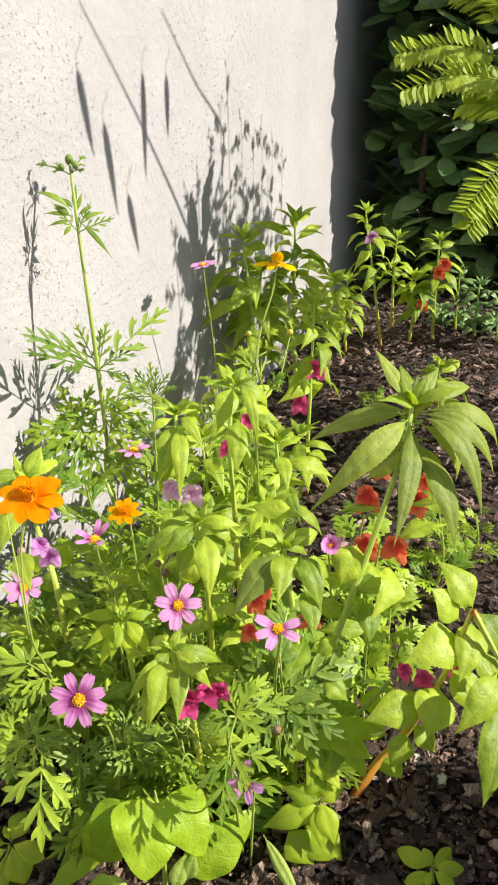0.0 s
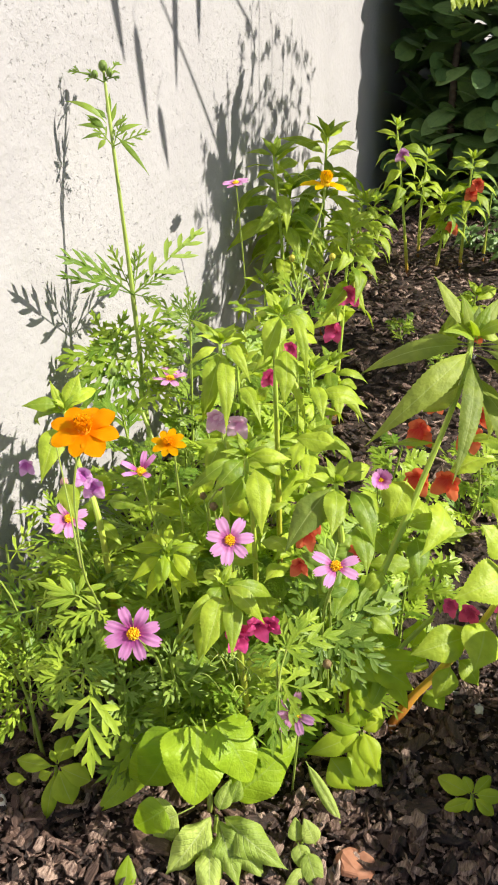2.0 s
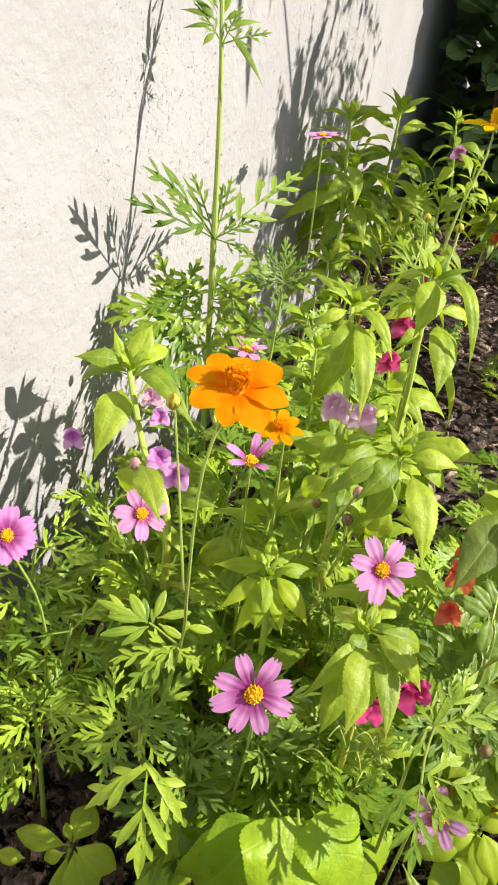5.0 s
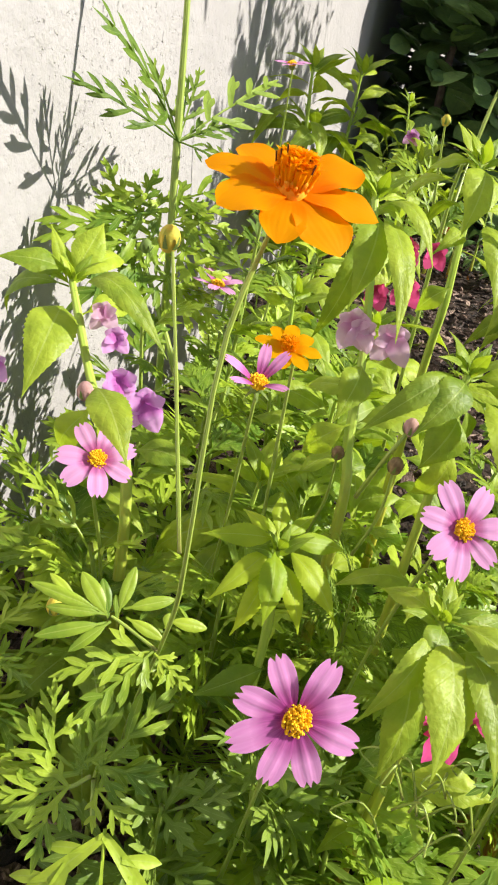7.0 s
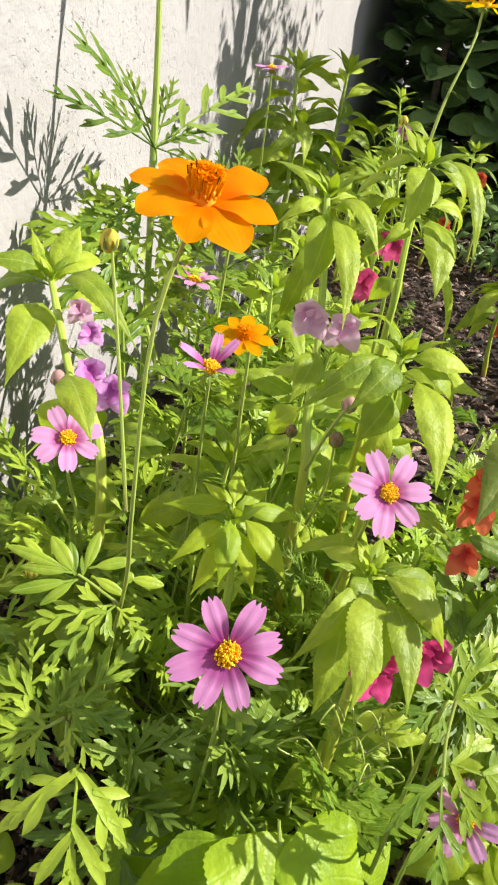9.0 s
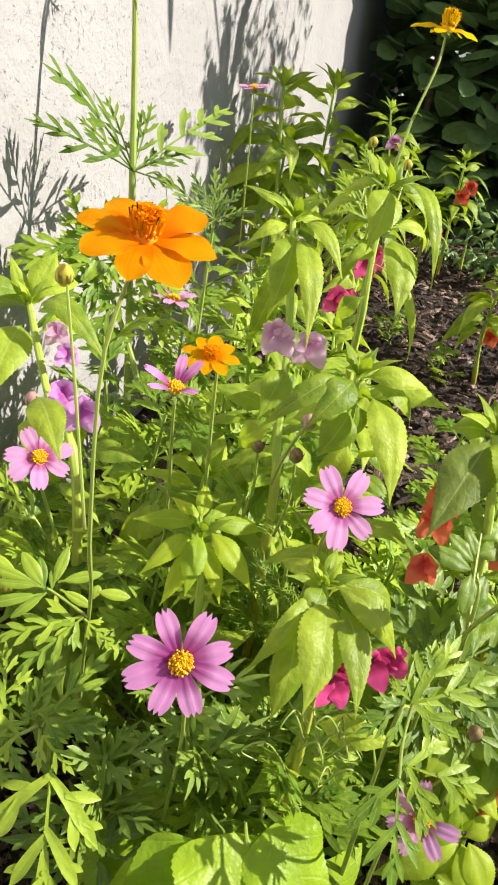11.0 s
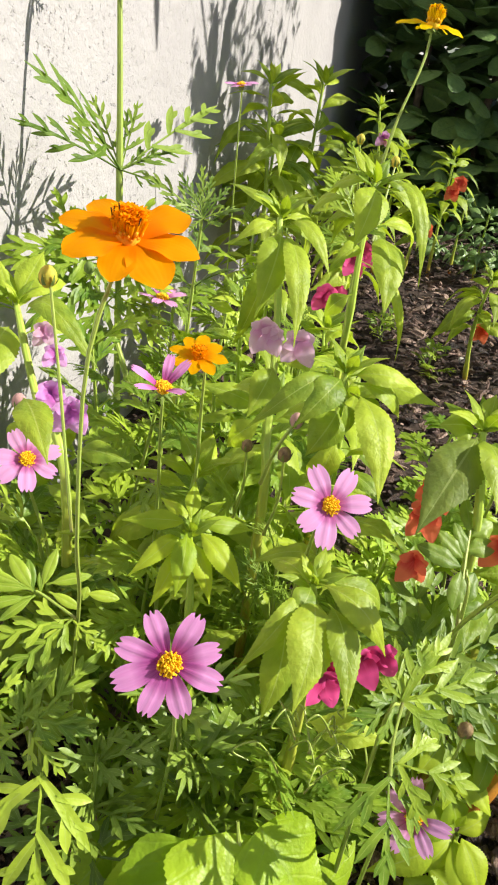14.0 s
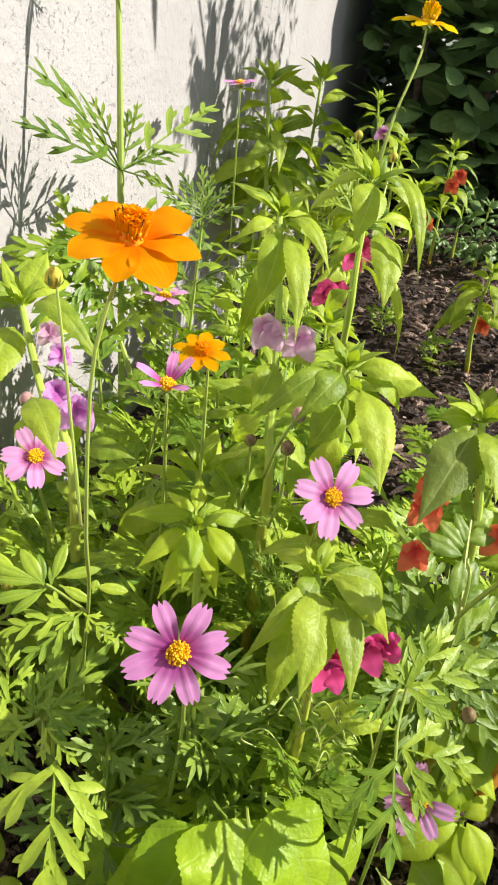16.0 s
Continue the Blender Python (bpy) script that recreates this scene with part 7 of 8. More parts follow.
leaf(round_seedling, (0.644, 0.820, 0.144), (0.601, 0.815, 0.093), 0.022, 0.12, YOUNG_LEAF, up=(-0.64, -0.34, 0.69), shape='spoon', serr=0.06)
leaf(round_seedling, (0.643, 0.813, 0.149), (0.623, 0.783, 0.113), 0.040, 0.10, YOUNG_LEAF, up=(-0.64, -0.34, 0.69), shape='spoon', serr=0.05, stalk=0.02)
leaf(round_seedling, (0.647, 0.813, 0.150), (0.652, 0.767, 0.135), 0.033, 0.12, YOUNG_LEAF, up=(-0.64, -0.34, 0.69), shape='spoon', serr=0.05, stalk=0.02)
leaf(round_seedling, (0.650, 0.819, 0.150), (0.682, 0.813, 0.177), 0.032, 0.10, YOUNG_LEAF, up=(-0.64, -0.34, 0.69), shape='spoon', serr=0.05)
leaf(round_seedling, (0.641, 0.822, 0.144), (0.633, 0.844, 0.129), 0.016, 0.10, YOUNG_LEAF, up=(-0.64, -0.34, 0.69), shape='spoon', serr=0.05)
leaf(round_seedling, (0.633, 0.868, 0.114), (0.625, 0.898, 0.113), 0.018, 0.10, YOUNG_LEAF, up=(-0.64, -0.34, 0.69), shape='oval', serr=0.03)
leaf(round_seedling, (0.650, 0.821, 0.150), (0.655, 0.831, 0.170), 0.011, 0.06, YOUNG_LEAF, up=(-0.64, -0.34, 0.69), shape='spoon', serr=0.05)


trailing_seedling = thing("round_leaved_seedling", (0.714, 0.464, 0.000), "thin trailing seedling with rounded pale leaves", "seedling", "seedlings")
stem(trailing_seedling, [(0.714, 0.464, 0.089), (0.681, 0.456, 0.112)], 0.0035, 0.0024, COSMOS_STEM, "stem", 0.2)
leaf(trailing_seedling, (0.684, 0.465, 0.107), (0.706, 0.475, 0.129), 0.023, 0.08, PALE_LEAF, up=(-0.64, -0.34, 0.69), shape='ovate', serr=0.03)
leaf(trailing_seedling, (0.690, 0.440, 0.108), (0.705, 0.462, 0.134), 0.026, 0.08, PALE_LEAF, up=(-0.64, -0.34, 0.69), shape='ovate', serr=0.03)
leaf(trailing_seedling, (0.679, 0.462, 0.117), (0.654, 0.443, 0.097), 0.026, 0.10, PALE_LEAF, up=(-0.64, -0.34, 0.69), shape='ovate', serr=0.03)
leaf(trailing_seedling, (0.673, 0.448, 0.116), (0.634, 0.416, 0.090), 0.029, 0.12, PALE_LEAF, up=(-0.64, -0.34, 0.69), shape='ovate', serr=0.03)
leaf(trailing_seedling, (0.654, 0.446, 0.110), (0.618, 0.465, 0.087), 0.017, 0.10, PALE_LEAF, up=(-0.64, -0.34, 0.69), shape='ovate', serr=0.03)
leaf(trailing_seedling, (0.667, 0.432, 0.098), (0.673, 0.412, 0.092), 0.009, 0.10, PALE_LEAF, up=(-0.64, -0.34, 0.69), shape='ovate', serr=0.0)
leaf(trailing_seedling, (0.778, 0.483, 0.154), (0.736, 0.417, 0.103), 0.018, 0.06, PALE_LEAF, up=(-0.64, -0.34, 0.69), shape='oval', fold=0.9, serr=0.0)


right_seedling = thing("round_leaved_seedling", (0.837, 0.411, 0.000), "bushy seedling with oval bright leaves", "seedling", "seedlings")
stem(right_seedling, [(0.837, 0.411, 0.098), (0.823, 0.414, 0.197)], 0.0035, 0.0024, COSMOS_STEM, "stem", 0.2)
leaf(right_seedling, (0.824, 0.416, 0.197), (0.821, 0.471, 0.207), 0.028, 0.12, YOUNG_LEAF, up=(-0.64, -0.34, 0.69), shape='lance', serr=0.09, stalk=0.0)
leaf(right_seedling, (0.829, 0.415, 0.198), (0.836, 0.429, 0.228), 0.030, 0.10, YOUNG_LEAF, up=(-0.64, -0.34, 0.69), shape='lance', serr=0.09, stalk=0.0)
leaf(right_seedling, (0.825, 0.413, 0.197), (0.851, 0.385, 0.209), 0.021, 0.12, YOUNG_LEAF, up=(-0.64, -0.34, 0.69), shape='lance', serr=0.09, stalk=0.0)
leaf(right_seedling, (0.820, 0.410, 0.197), (0.794, 0.383, 0.155), 0.031, 0.14, YOUNG_LEAF, up=(-0.64, -0.34, 0.69), shape='lance', serr=0.09, stalk=0.0)
leaf(right_seedling, (0.821, 0.415, 0.192), (0.783, 0.397, 0.149), 0.030, 0.14, YOUNG_LEAF, up=(-0.64, -0.34, 0.69), shape='lance', serr=0.09, stalk=0.0)
leaf(right_seedling, (0.822, 0.418, 0.192), (0.795, 0.445, 0.165), 0.023, 0.14, YOUNG_LEAF, up=(-0.64, -0.34, 0.69), shape='lance', serr=0.09, stalk=0.0)
leaf(right_seedling, (0.825, 0.420, 0.187), (0.787, 0.489, 0.155), 0.033, 0.16, YOUNG_LEAF, up=(-0.64, -0.34, 0.69), shape='lance', serr=0.09, stalk=0.0)
leaf(right_seedling, (0.812, 0.430, 0.156), (0.804, 0.373, 0.116), 0.055, 0.12, YOUNG_LEAF, up=(-0.64, -0.34, 0.69), shape='lance', serr=0.09, stalk=0.0)
leaf(right_seedling, (0.795, 0.451, 0.155), (0.785, 0.410, 0.114), 0.048, 0.12, YOUNG_LEAF, up=(-0.64, -0.34, 0.69), shape='lance', serr=0.09, stalk=0.0)
leaf(right_seedling, (0.799, 0.417, 0.135), (0.781, 0.434, 0.114), 0.025, 0.12, YOUNG_LEAF, up=(-0.64, -0.34, 0.69), shape='lance', serr=0.09, stalk=0.0)
leaf(right_seedling, (0.826, 0.416, 0.202), (0.829, 0.410, 0.218), 0.010, 0.05, YOUNG_LEAF, up=(-0.64, -0.34, 0.69), shape='lance', serr=0.09, stalk=0.0)
leaf(right_seedling, (0.823, 0.418, 0.202), (0.833, 0.436, 0.213), 0.014, 0.05, YOUNG_LEAF, up=(-0.64, -0.34, 0.69), shape='lance', serr=0.09, stalk=0.0)


edge_seedling = thing("round_leaved_seedling", (0.811, 0.245, 0.000), "low seedling with small oval leaves in shade", "seedling", "seedlings")
stem(edge_seedling, [(0.811, 0.245, 0.096), (0.820, 0.252, 0.137)], 0.0035, 0.0024, COSMOS_STEM, "stem", 0.2)
leaf(edge_seedling, (0.821, 0.255, 0.137), (0.824, 0.301, 0.147), 0.025, 0.12, YOUNG_LEAF, up=(-0.64, -0.34, 0.69), shape='oval', serr=0.09)
leaf(edge_seedling, (0.822, 0.252, 0.137), (0.833, 0.267, 0.153), 0.016, 0.10, YOUNG_LEAF, up=(-0.64, -0.34, 0.69), shape='oval', serr=0.09)
leaf(edge_seedling, (0.822, 0.251, 0.137), (0.850, 0.231, 0.149), 0.018, 0.10, YOUNG_LEAF, up=(-0.64, -0.34, 0.69), shape='oval', serr=0.09)
leaf(edge_seedling, (0.816, 0.252, 0.137), (0.802, 0.256, 0.116), 0.010, 0.10, YOUNG_LEAF, up=(-0.64, -0.34, 0.69), shape='oval', serr=0.09)
leaf(edge_seedling, (0.816, 0.248, 0.137), (0.814, 0.219, 0.117), 0.018, 0.10, YOUNG_LEAF, up=(-0.64, -0.34, 0.69), shape='oval', serr=0.09)
leaf(edge_seedling, (0.816, 0.252, 0.132), (0.800, 0.285, 0.116), 0.018, 0.12, YOUNG_LEAF, up=(-0.64, -0.34, 0.69), shape='oval', serr=0.09)
leaf(edge_seedling, (0.822, 0.248, 0.137), (0.831, 0.210, 0.138), 0.020, 0.12, YOUNG_LEAF, up=(-0.64, -0.34, 0.69), shape='oval', serr=0.09)


tiny_seedling = thing("round_leaved_seedling", (0.552, 0.662, 0.000), "tiny seedling with two leaves on the mulch", "seedling", "seedlings")
stem(tiny_seedling, [(0.552, 0.662, 0.078), (0.551, 0.661, 0.084)], 0.0035, 0.0024, COSMOS_STEM, "stem", 0.2)
leaf(tiny_seedling, (0.551, 0.661, 0.084), (0.586, 0.672, 0.110), 0.028, 0.10, YOUNG_LEAF, up=(-0.64, -0.34, 0.69), shape='ovate', )
leaf(tiny_seedling, (0.551, 0.662, 0.084), (0.547, 0.681, 0.089), 0.014, 0.10, YOUNG_LEAF, up=(-0.64, -0.34, 0.69), shape='ovate', )

fern(shrub, (2.074, 0.336, 1.170), (1.991, 0.572, 1.194), seed=110)
fern(shrub, (2.055, 0.324, 1.124), (1.921, 0.547, 1.117), seed=150)
fern(shrub, (2.031, 0.324, 1.078), (2.076, 0.464, 1.163), seed=190)
fern(shrub, (1.987, 0.297, 0.973), (1.831, 0.384, 0.877), seed=280)
fern(shrub, (1.959, 0.289, 0.915), (1.848, 0.376, 0.839), seed=330)
fern(shrub, (2.099, 0.351, 1.228), (2.156, 0.491, 1.331), seed=60)
fern(shrub, (2.023, 0.315, 1.054), (2.060, 0.429, 1.085), seed=210)
fern(shrub, (2.120, 0.357, 1.275), (2.126, 0.425, 1.335), seed=20)
stem(shrub, [trunk_top, (2.323, 0.063, 1.281), (2.071, 0.329, 1.158)], 0.008, 0.003, WOOD, "branch")
stem(shrub, [(2.323, 0.063, 1.281), (1.976, 0.294, 0.950)], 0.004, 0.002, WOOD, "branch")
cosmos_plant("feathery_weed", (1.532, 0.314, 0.000), (1.532, 0.314, 0.130), "low feathery dark green weed on the mulch", 0.075, 700, 6, False, 0.0035, 0.1, "weeds")
cosmos_plant("feathery_weed", (1.570, 0.364, 0.000), (1.570, 0.364, 0.100), "low feathery dark green weed on the mulch", 0.075, 701, 6, False, 0.0035, 0.1, "weeds")
cosmos_plant("feathery_weed", (1.597, 0.282, 0.000), (1.597, 0.282, 0.120), "low feathery dark green weed on the mulch", 0.075, 702, 6, False, 0.0035, 0.1, "weeds")
cosmos_plant("feathery_weed", (2.082, 0.501, 0.000), (2.082, 0.501, 0.080), "low feathery dark green weed on the mulch", 0.075, 703, 6, False, 0.0035, 0.1, "weeds")
cosmos_plant("feathery_weed", (2.262, 0.638, -0.000), (2.262, 0.638, 0.070), "low feathery dark green weed on the mulch", 0.075, 704, 6, False, 0.0035, 0.1, "weeds")

limp_seedling = thing("round_leaved_seedling", (1.074, 0.476, 0.000), "limp pale green seedling with long leaf stalks", "seedling", "seedlings")
leaf(limp_seedling, (0.884, 0.446, 0.266), (0.922, 0.390, 0.286), 0.035, 0.2, YOUNG_LEAF, up=(-0.48, -0.45, 0.76), shape='ovate', wave=0.25, stalk=0.3)
leaf(limp_seedling, (0.882, 0.445, 0.264), (0.868, 0.396, 0.254), 0.031, 0.25, YOUNG_LEAF, up=(-0.48, -0.45, 0.76), shape='ovate', wave=0.25, stalk=0.3)
leaf(limp_seedling, (0.881, 0.443, 0.260), (0.840, 0.419, 0.232), 0.026, 0.15, YOUNG_LEAF, up=(-0.48, -0.45, 0.76), shape='ovate', wave=0.25, stalk=0.3)
leaf(limp_seedling, (0.883, 0.444, 0.264), (0.893, 0.356, 0.230), 0.038, 0.25, YOUNG_LEAF, up=(-0.48, -0.45, 0.76), shape='ovate', wave=0.25, stalk=0.3)
leaf(limp_seedling, (0.884, 0.446, 0.266), (0.939, 0.426, 0.291), 0.032, 0.15, YOUNG_LEAF, up=(-0.48, -0.45, 0.76), shape='ovate', wave=0.25, stalk=0.3)
leaf(limp_seedling, (0.882, 0.445, 0.264), (0.833, 0.462, 0.244), 0.031, 0.2, YOUNG_LEAF, up=(-0.48, -0.45, 0.76), shape='ovate', wave=0.25, stalk=0.3)
leaf(limp_seedling, (0.883, 0.444, 0.264), (0.933, 0.344, 0.250), 0.035, 0.25, YOUNG_LEAF, up=(-0.48, -0.45, 0.76), shape='ovate', wave=0.25, stalk=0.3)
leaf(limp_seedling, (0.885, 0.444, 0.266), (0.970, 0.406, 0.304), 0.026, 0.2, YOUNG_LEAF, up=(-0.48, -0.45, 0.76), shape='ovate', wave=0.25, stalk=0.3)

yellow_leaf_0 = thing("fallen_leaf", (1.213, 0.358, 0.000), "yellowing fallen leaf curled on the mulch", "leaf", "fallen leaves")
leaf(yellow_leaf_0, (1.213, 0.358, 0.008), (1.248, 0.358, 0.012), 0.016, 0.2, YOUNG_LEAF, shape="ovate", wave=0.3)

yellow_leaf_1 = thing("fallen_leaf", (1.053, 0.242, 0.000), "yellowing fallen leaf curled on the mulch", "leaf", "fallen leaves")
leaf(yellow_leaf_1, (1.053, 0.242, 0.008), (1.038, 0.273, 0.012), 0.016, 0.2, YOUNG_LEAF, shape="ovate", wave=0.3)

yellow_leaf_2 = thing("fallen_leaf", (1.033, 0.298, 0.000), "yellowing fallen leaf curled on the mulch", "leaf", "fallen leaves")
leaf(yellow_leaf_2, (1.033, 0.298, 0.008), (1.010, 0.272, 0.012), 0.016, 0.2, YOUNG_LEAF, shape="ovate", wave=0.3)

yellow_leaf_3 = thing("fallen_leaf", (1.318, 0.423, 0.000), "yellowing fallen leaf curled on the mulch", "leaf", "fallen leaves")
leaf(yellow_leaf_3, (1.318, 0.423, 0.008), (1.352, 0.413, 0.012), 0.016, 0.2, YOUNG_LEAF, shape="ovate", wave=0.3)
cosmos_plant("cosmos", (1.282, 0.430, -0.000), (1.282, 0.430, 0.220), "low cosmos seedling with cut dark green leaves", 0.11, 740, 7, False, 0.007, 0.1)
cosmos_plant("cosmos", (1.194, 0.390, 0.000), (1.194, 0.390, 0.200), "low cosmos seedling with cut dark green leaves", 0.11, 741, 7, False, 0.007, 0.1)
cosmos_plant("cosmos", (1.337, 0.474, 0.000), (1.337, 0.474, 0.240), "low cosmos seedling with cut dark green leaves", 0.11, 742, 7, False, 0.007, 0.1)
cosmos_plant("cosmos", (1.437, 0.346, 0.000), (1.437, 0.346, 0.220), "low cosmos seedling with cut dark green leaves", 0.11, 743, 7, False, 0.007, 0.1)
cosmos_plant("cosmos", (1.187, 0.474, 0.000), (1.187, 0.474, 0.240), "low cosmos seedling with cut dark green leaves", 0.11, 744, 7, False, 0.007, 0.1)
cosmos_plant("cosmos", (1.036, 0.501, 0.000), (1.036, 0.501, 0.220), "low cosmos seedling with cut dark green leaves", 0.11, 745, 7, False, 0.007, 0.1)
cosmos_plant("cosmos", (1.070, 0.405, 0.000), (1.070, 0.405, 0.180), "low cosmos seedling with cut dark green leaves", 0.11, 746, 7, False, 0.007, 0.1)
stem(orange_cosmos, [(0.780, 0.803, 0.369), (0.751, 0.822, 0.397), (0.720, 0.820, 0.418)], 0.0015, 0.001, COSMOS_STEM, "bud_stalk", 0.2)
bud(orange_cosmos, (0.720, 0.820, 0.418), 0.0055)
stem(pink_cosmos_b, [(0.855, 0.643, 0.438), (0.836, 0.633, 0.487), (0.823, 0.632, 0.535)], 0.0014, 0.001, COSMOS_STEM, "withered_stalk", 0.2)
bud(pink_cosmos_b, (0.823, 0.632, 0.535), 0.0055, WITHERED, (-0.2, -0.1, 1.0), "withered_head")
stem(pink_cosmos_b, [(0.784, 0.463, 0.288), (0.765, 0.453, 0.335), (0.754, 0.453, 0.382)], 0.0014, 0.001, COSMOS_STEM, "withered_stalk", 0.2)
bud(pink_cosmos_b, (0.754, 0.453, 0.382), 0.006, WITHERED, (-0.2, -0.1, 1.0), "withered_head")
stem(pink_cosmos_b, [(0.914, 0.685, 0.407), (0.893, 0.675, 0.457), (0.880, 0.674, 0.506)], 0.0014, 0.001, COSMOS_STEM, "withered_stalk", 0.2)
bud(pink_cosmos_b, (0.880, 0.674, 0.506), 0.005, WITHERED, (-0.2, -0.1, 1.0), "withered_head")
stem(lobed_cosmos_b, [(0.703, 0.557, 0.326), (0.706, 0.548, 0.344), (0.709, 0.536, 0.356), (0.713, 0.523, 0.344), (0.710, 0.534, 0.337)], 0.0009, 0.0005, COSMOS_STEM, "tendril", 0.2)
stem(lobed_cosmos_b, [(0.719, 0.559, 0.349), (0.727, 0.566, 0.367), (0.735, 0.572, 0.376), (0.744, 0.579, 0.366), (0.737, 0.573, 0.359)], 0.0009, 0.0005, COSMOS_STEM, "tendril", 0.2)
stem(lobed_cosmos_b, [(0.713, 0.572, 0.365), (0.716, 0.582, 0.383), (0.720, 0.593, 0.393), (0.724, 0.605, 0.382), (0.721, 0.594, 0.375)], 0.0009, 0.0005, COSMOS_STEM, "tendril", 0.2)
stem(lobed_cosmos_b, [(0.734, 0.559, 0.348), (0.726, 0.554, 0.367), (0.718, 0.547, 0.378), (0.708, 0.539, 0.368), (0.717, 0.546, 0.360)], 0.0009, 0.0005, COSMOS_STEM, "tendril", 0.2)
stem(lobed_cosmos_b, [(0.737, 0.525, 0.368), (0.735, 0.534, 0.386), (0.733, 0.540, 0.392), (0.731, 0.547, 0.386), (0.733, 0.542, 0.379)], 0.0009, 0.0005, COSMOS_STEM, "tendril", 0.2)
stem(lobed_cosmos_b, [(0.718, 0.575, 0.348), (0.710, 0.569, 0.366), (0.704, 0.562, 0.376), (0.695, 0.555, 0.367), (0.702, 0.561, 0.360)], 0.0009, 0.0005, COSMOS_STEM, "tendril", 0.2)
stem(lobed_cosmos_b, [(0.719, 0.547, 0.372), (0.714, 0.555, 0.390), (0.711, 0.561, 0.396), (0.706, 0.567, 0.390), (0.710, 0.562, 0.383)], 0.0009, 0.0005, COSMOS_STEM, "tendril", 0.2)
stem(lobed_cosmos_b, [(0.734, 0.561, 0.333), (0.741, 0.554, 0.351), (0.745, 0.549, 0.356), (0.751, 0.544, 0.351), (0.746, 0.548, 0.344)], 0.0009, 0.0005, COSMOS_STEM, "tendril", 0.2)
stem(lobed_cosmos_b, [(0.751, 0.512, 0.314), (0.758, 0.519, 0.332), (0.765, 0.524, 0.340), (0.773, 0.531, 0.331), (0.766, 0.525, 0.324)], 0.0009, 0.0005, COSMOS_STEM, "tendril", 0.2)
stem(lobed_cosmos_b, [(0.712, 0.547, 0.338), (0.703, 0.550, 0.357), (0.695, 0.553, 0.364), (0.685, 0.555, 0.357), (0.693, 0.552, 0.350)], 0.0009, 0.0005, COSMOS_STEM, "tendril", 0.2)
stem(lobed_cosmos_b, [(0.727, 0.554, 0.338), (0.725, 0.545, 0.356), (0.723, 0.538, 0.364), (0.720, 0.529, 0.357), (0.723, 0.536, 0.349)], 0.0009, 0.0005, COSMOS_STEM, "tendril", 0.2)
stem(lobed_cosmos_b, [(0.743, 0.546, 0.357), (0.733, 0.548, 0.376), (0.727, 0.550, 0.383), (0.719, 0.552, 0.377), (0.725, 0.550, 0.369)], 0.0009, 0.0005, COSMOS_STEM, "tendril", 0.2)
stem(lobed_cosmos_b, [(0.726, 0.574, 0.365), (0.718, 0.579, 0.383), (0.710, 0.584, 0.393), (0.700, 0.590, 0.384), (0.708, 0.585, 0.376)], 0.0009, 0.0005, COSMOS_STEM, "tendril", 0.2)
stem(lobed_cosmos_b, [(0.705, 0.579, 0.336), (0.703, 0.588, 0.354), (0.700, 0.600, 0.365), (0.696, 0.614, 0.354), (0.699, 0.602, 0.346)], 0.0009, 0.0005, COSMOS_STEM, "tendril", 0.2)
leaf(balsam_r, (0.936, 0.199, 0.350), (0.834, 0.198, 0.256), 0.050, 0.14, None, up=(-0.50, -0.46, 0.74), wave=0.08)
leaf(balsam_r, (0.953, 0.202, 0.384), (0.865, 0.245, 0.338), 0.045, 0.2, None, up=(-0.50, -0.46, 0.74), wave=0.08)
leaf(balsam_r, (0.932, 0.191, 0.336), (0.885, 0.165, 0.224), 0.049, 0.15, None, up=(-0.50, -0.46, 0.74), wave=0.08)
leaf(balsam_r, (0.947, 0.199, 0.370), (0.961, 0.237, 0.408), 0.036, 0.1, None, up=(-0.50, -0.46, 0.74), wave=0.08)
stem(balsam_r, [(0.973, 0.244, 0.463), (0.959, 0.195, 0.391)], 0.005, 0.003, BALSAM_STEM, "stem", 0.2)
leaf(limp_seedling, (0.892, 0.407, 0.256), (0.874, 0.359, 0.209), 0.031, 0.15, YOUNG_LEAF, up=(-0.47, -0.45, 0.77), shape='ovate', wave=0.12)
leaf(limp_seedling, (0.898, 0.400, 0.258), (0.836, 0.410, 0.224), 0.026, 0.15, YOUNG_LEAF, up=(-0.47, -0.45, 0.77), shape='ovate', wave=0.12)
leaf(limp_seedling, (0.929, 0.371, 0.279), (0.947, 0.364, 0.316), 0.037, 0.1, YOUNG_LEAF, up=(-0.47, -0.45, 0.77), shape='ovate', wave=0.12)
leaf(limp_seedling, (0.864, 0.440, 0.237), (0.838, 0.388, 0.215), 0.033, 0.2, YOUNG_LEAF, up=(-0.47, -0.45, 0.77), shape='ovate', wave=0.12)
leaf(limp_seedling, (0.916, 0.376, 0.267), (0.915, 0.341, 0.259), 0.037, 0.15, YOUNG_LEAF, up=(-0.47, -0.45, 0.77), shape='ovate', wave=0.12)
leaf(limp_seedling, (0.870, 0.432, 0.241), (0.824, 0.433, 0.219), 0.024, 0.15, YOUNG_LEAF, up=(-0.47, -0.45, 0.77), shape='ovate', wave=0.12)
leaf(limp_seedling, (0.897, 0.339, 0.232), (0.877, 0.309, 0.224), 0.036, 0.15, YOUNG_LEAF, up=(-0.47, -0.45, 0.77), shape='ovate', wave=0.12)
leaf(limp_seedling, (0.914, 0.388, 0.270), (0.941, 0.420, 0.286), 0.030, 0.12, YOUNG_LEAF, up=(-0.47, -0.45, 0.77), shape='ovate', wave=0.12)
leaf(limp_seedling, (0.872, 0.430, 0.243), (0.882, 0.385, 0.233), 0.030, 0.25, YOUNG_LEAF, up=(-0.47, -0.45, 0.77), shape='ovate', wave=0.12)
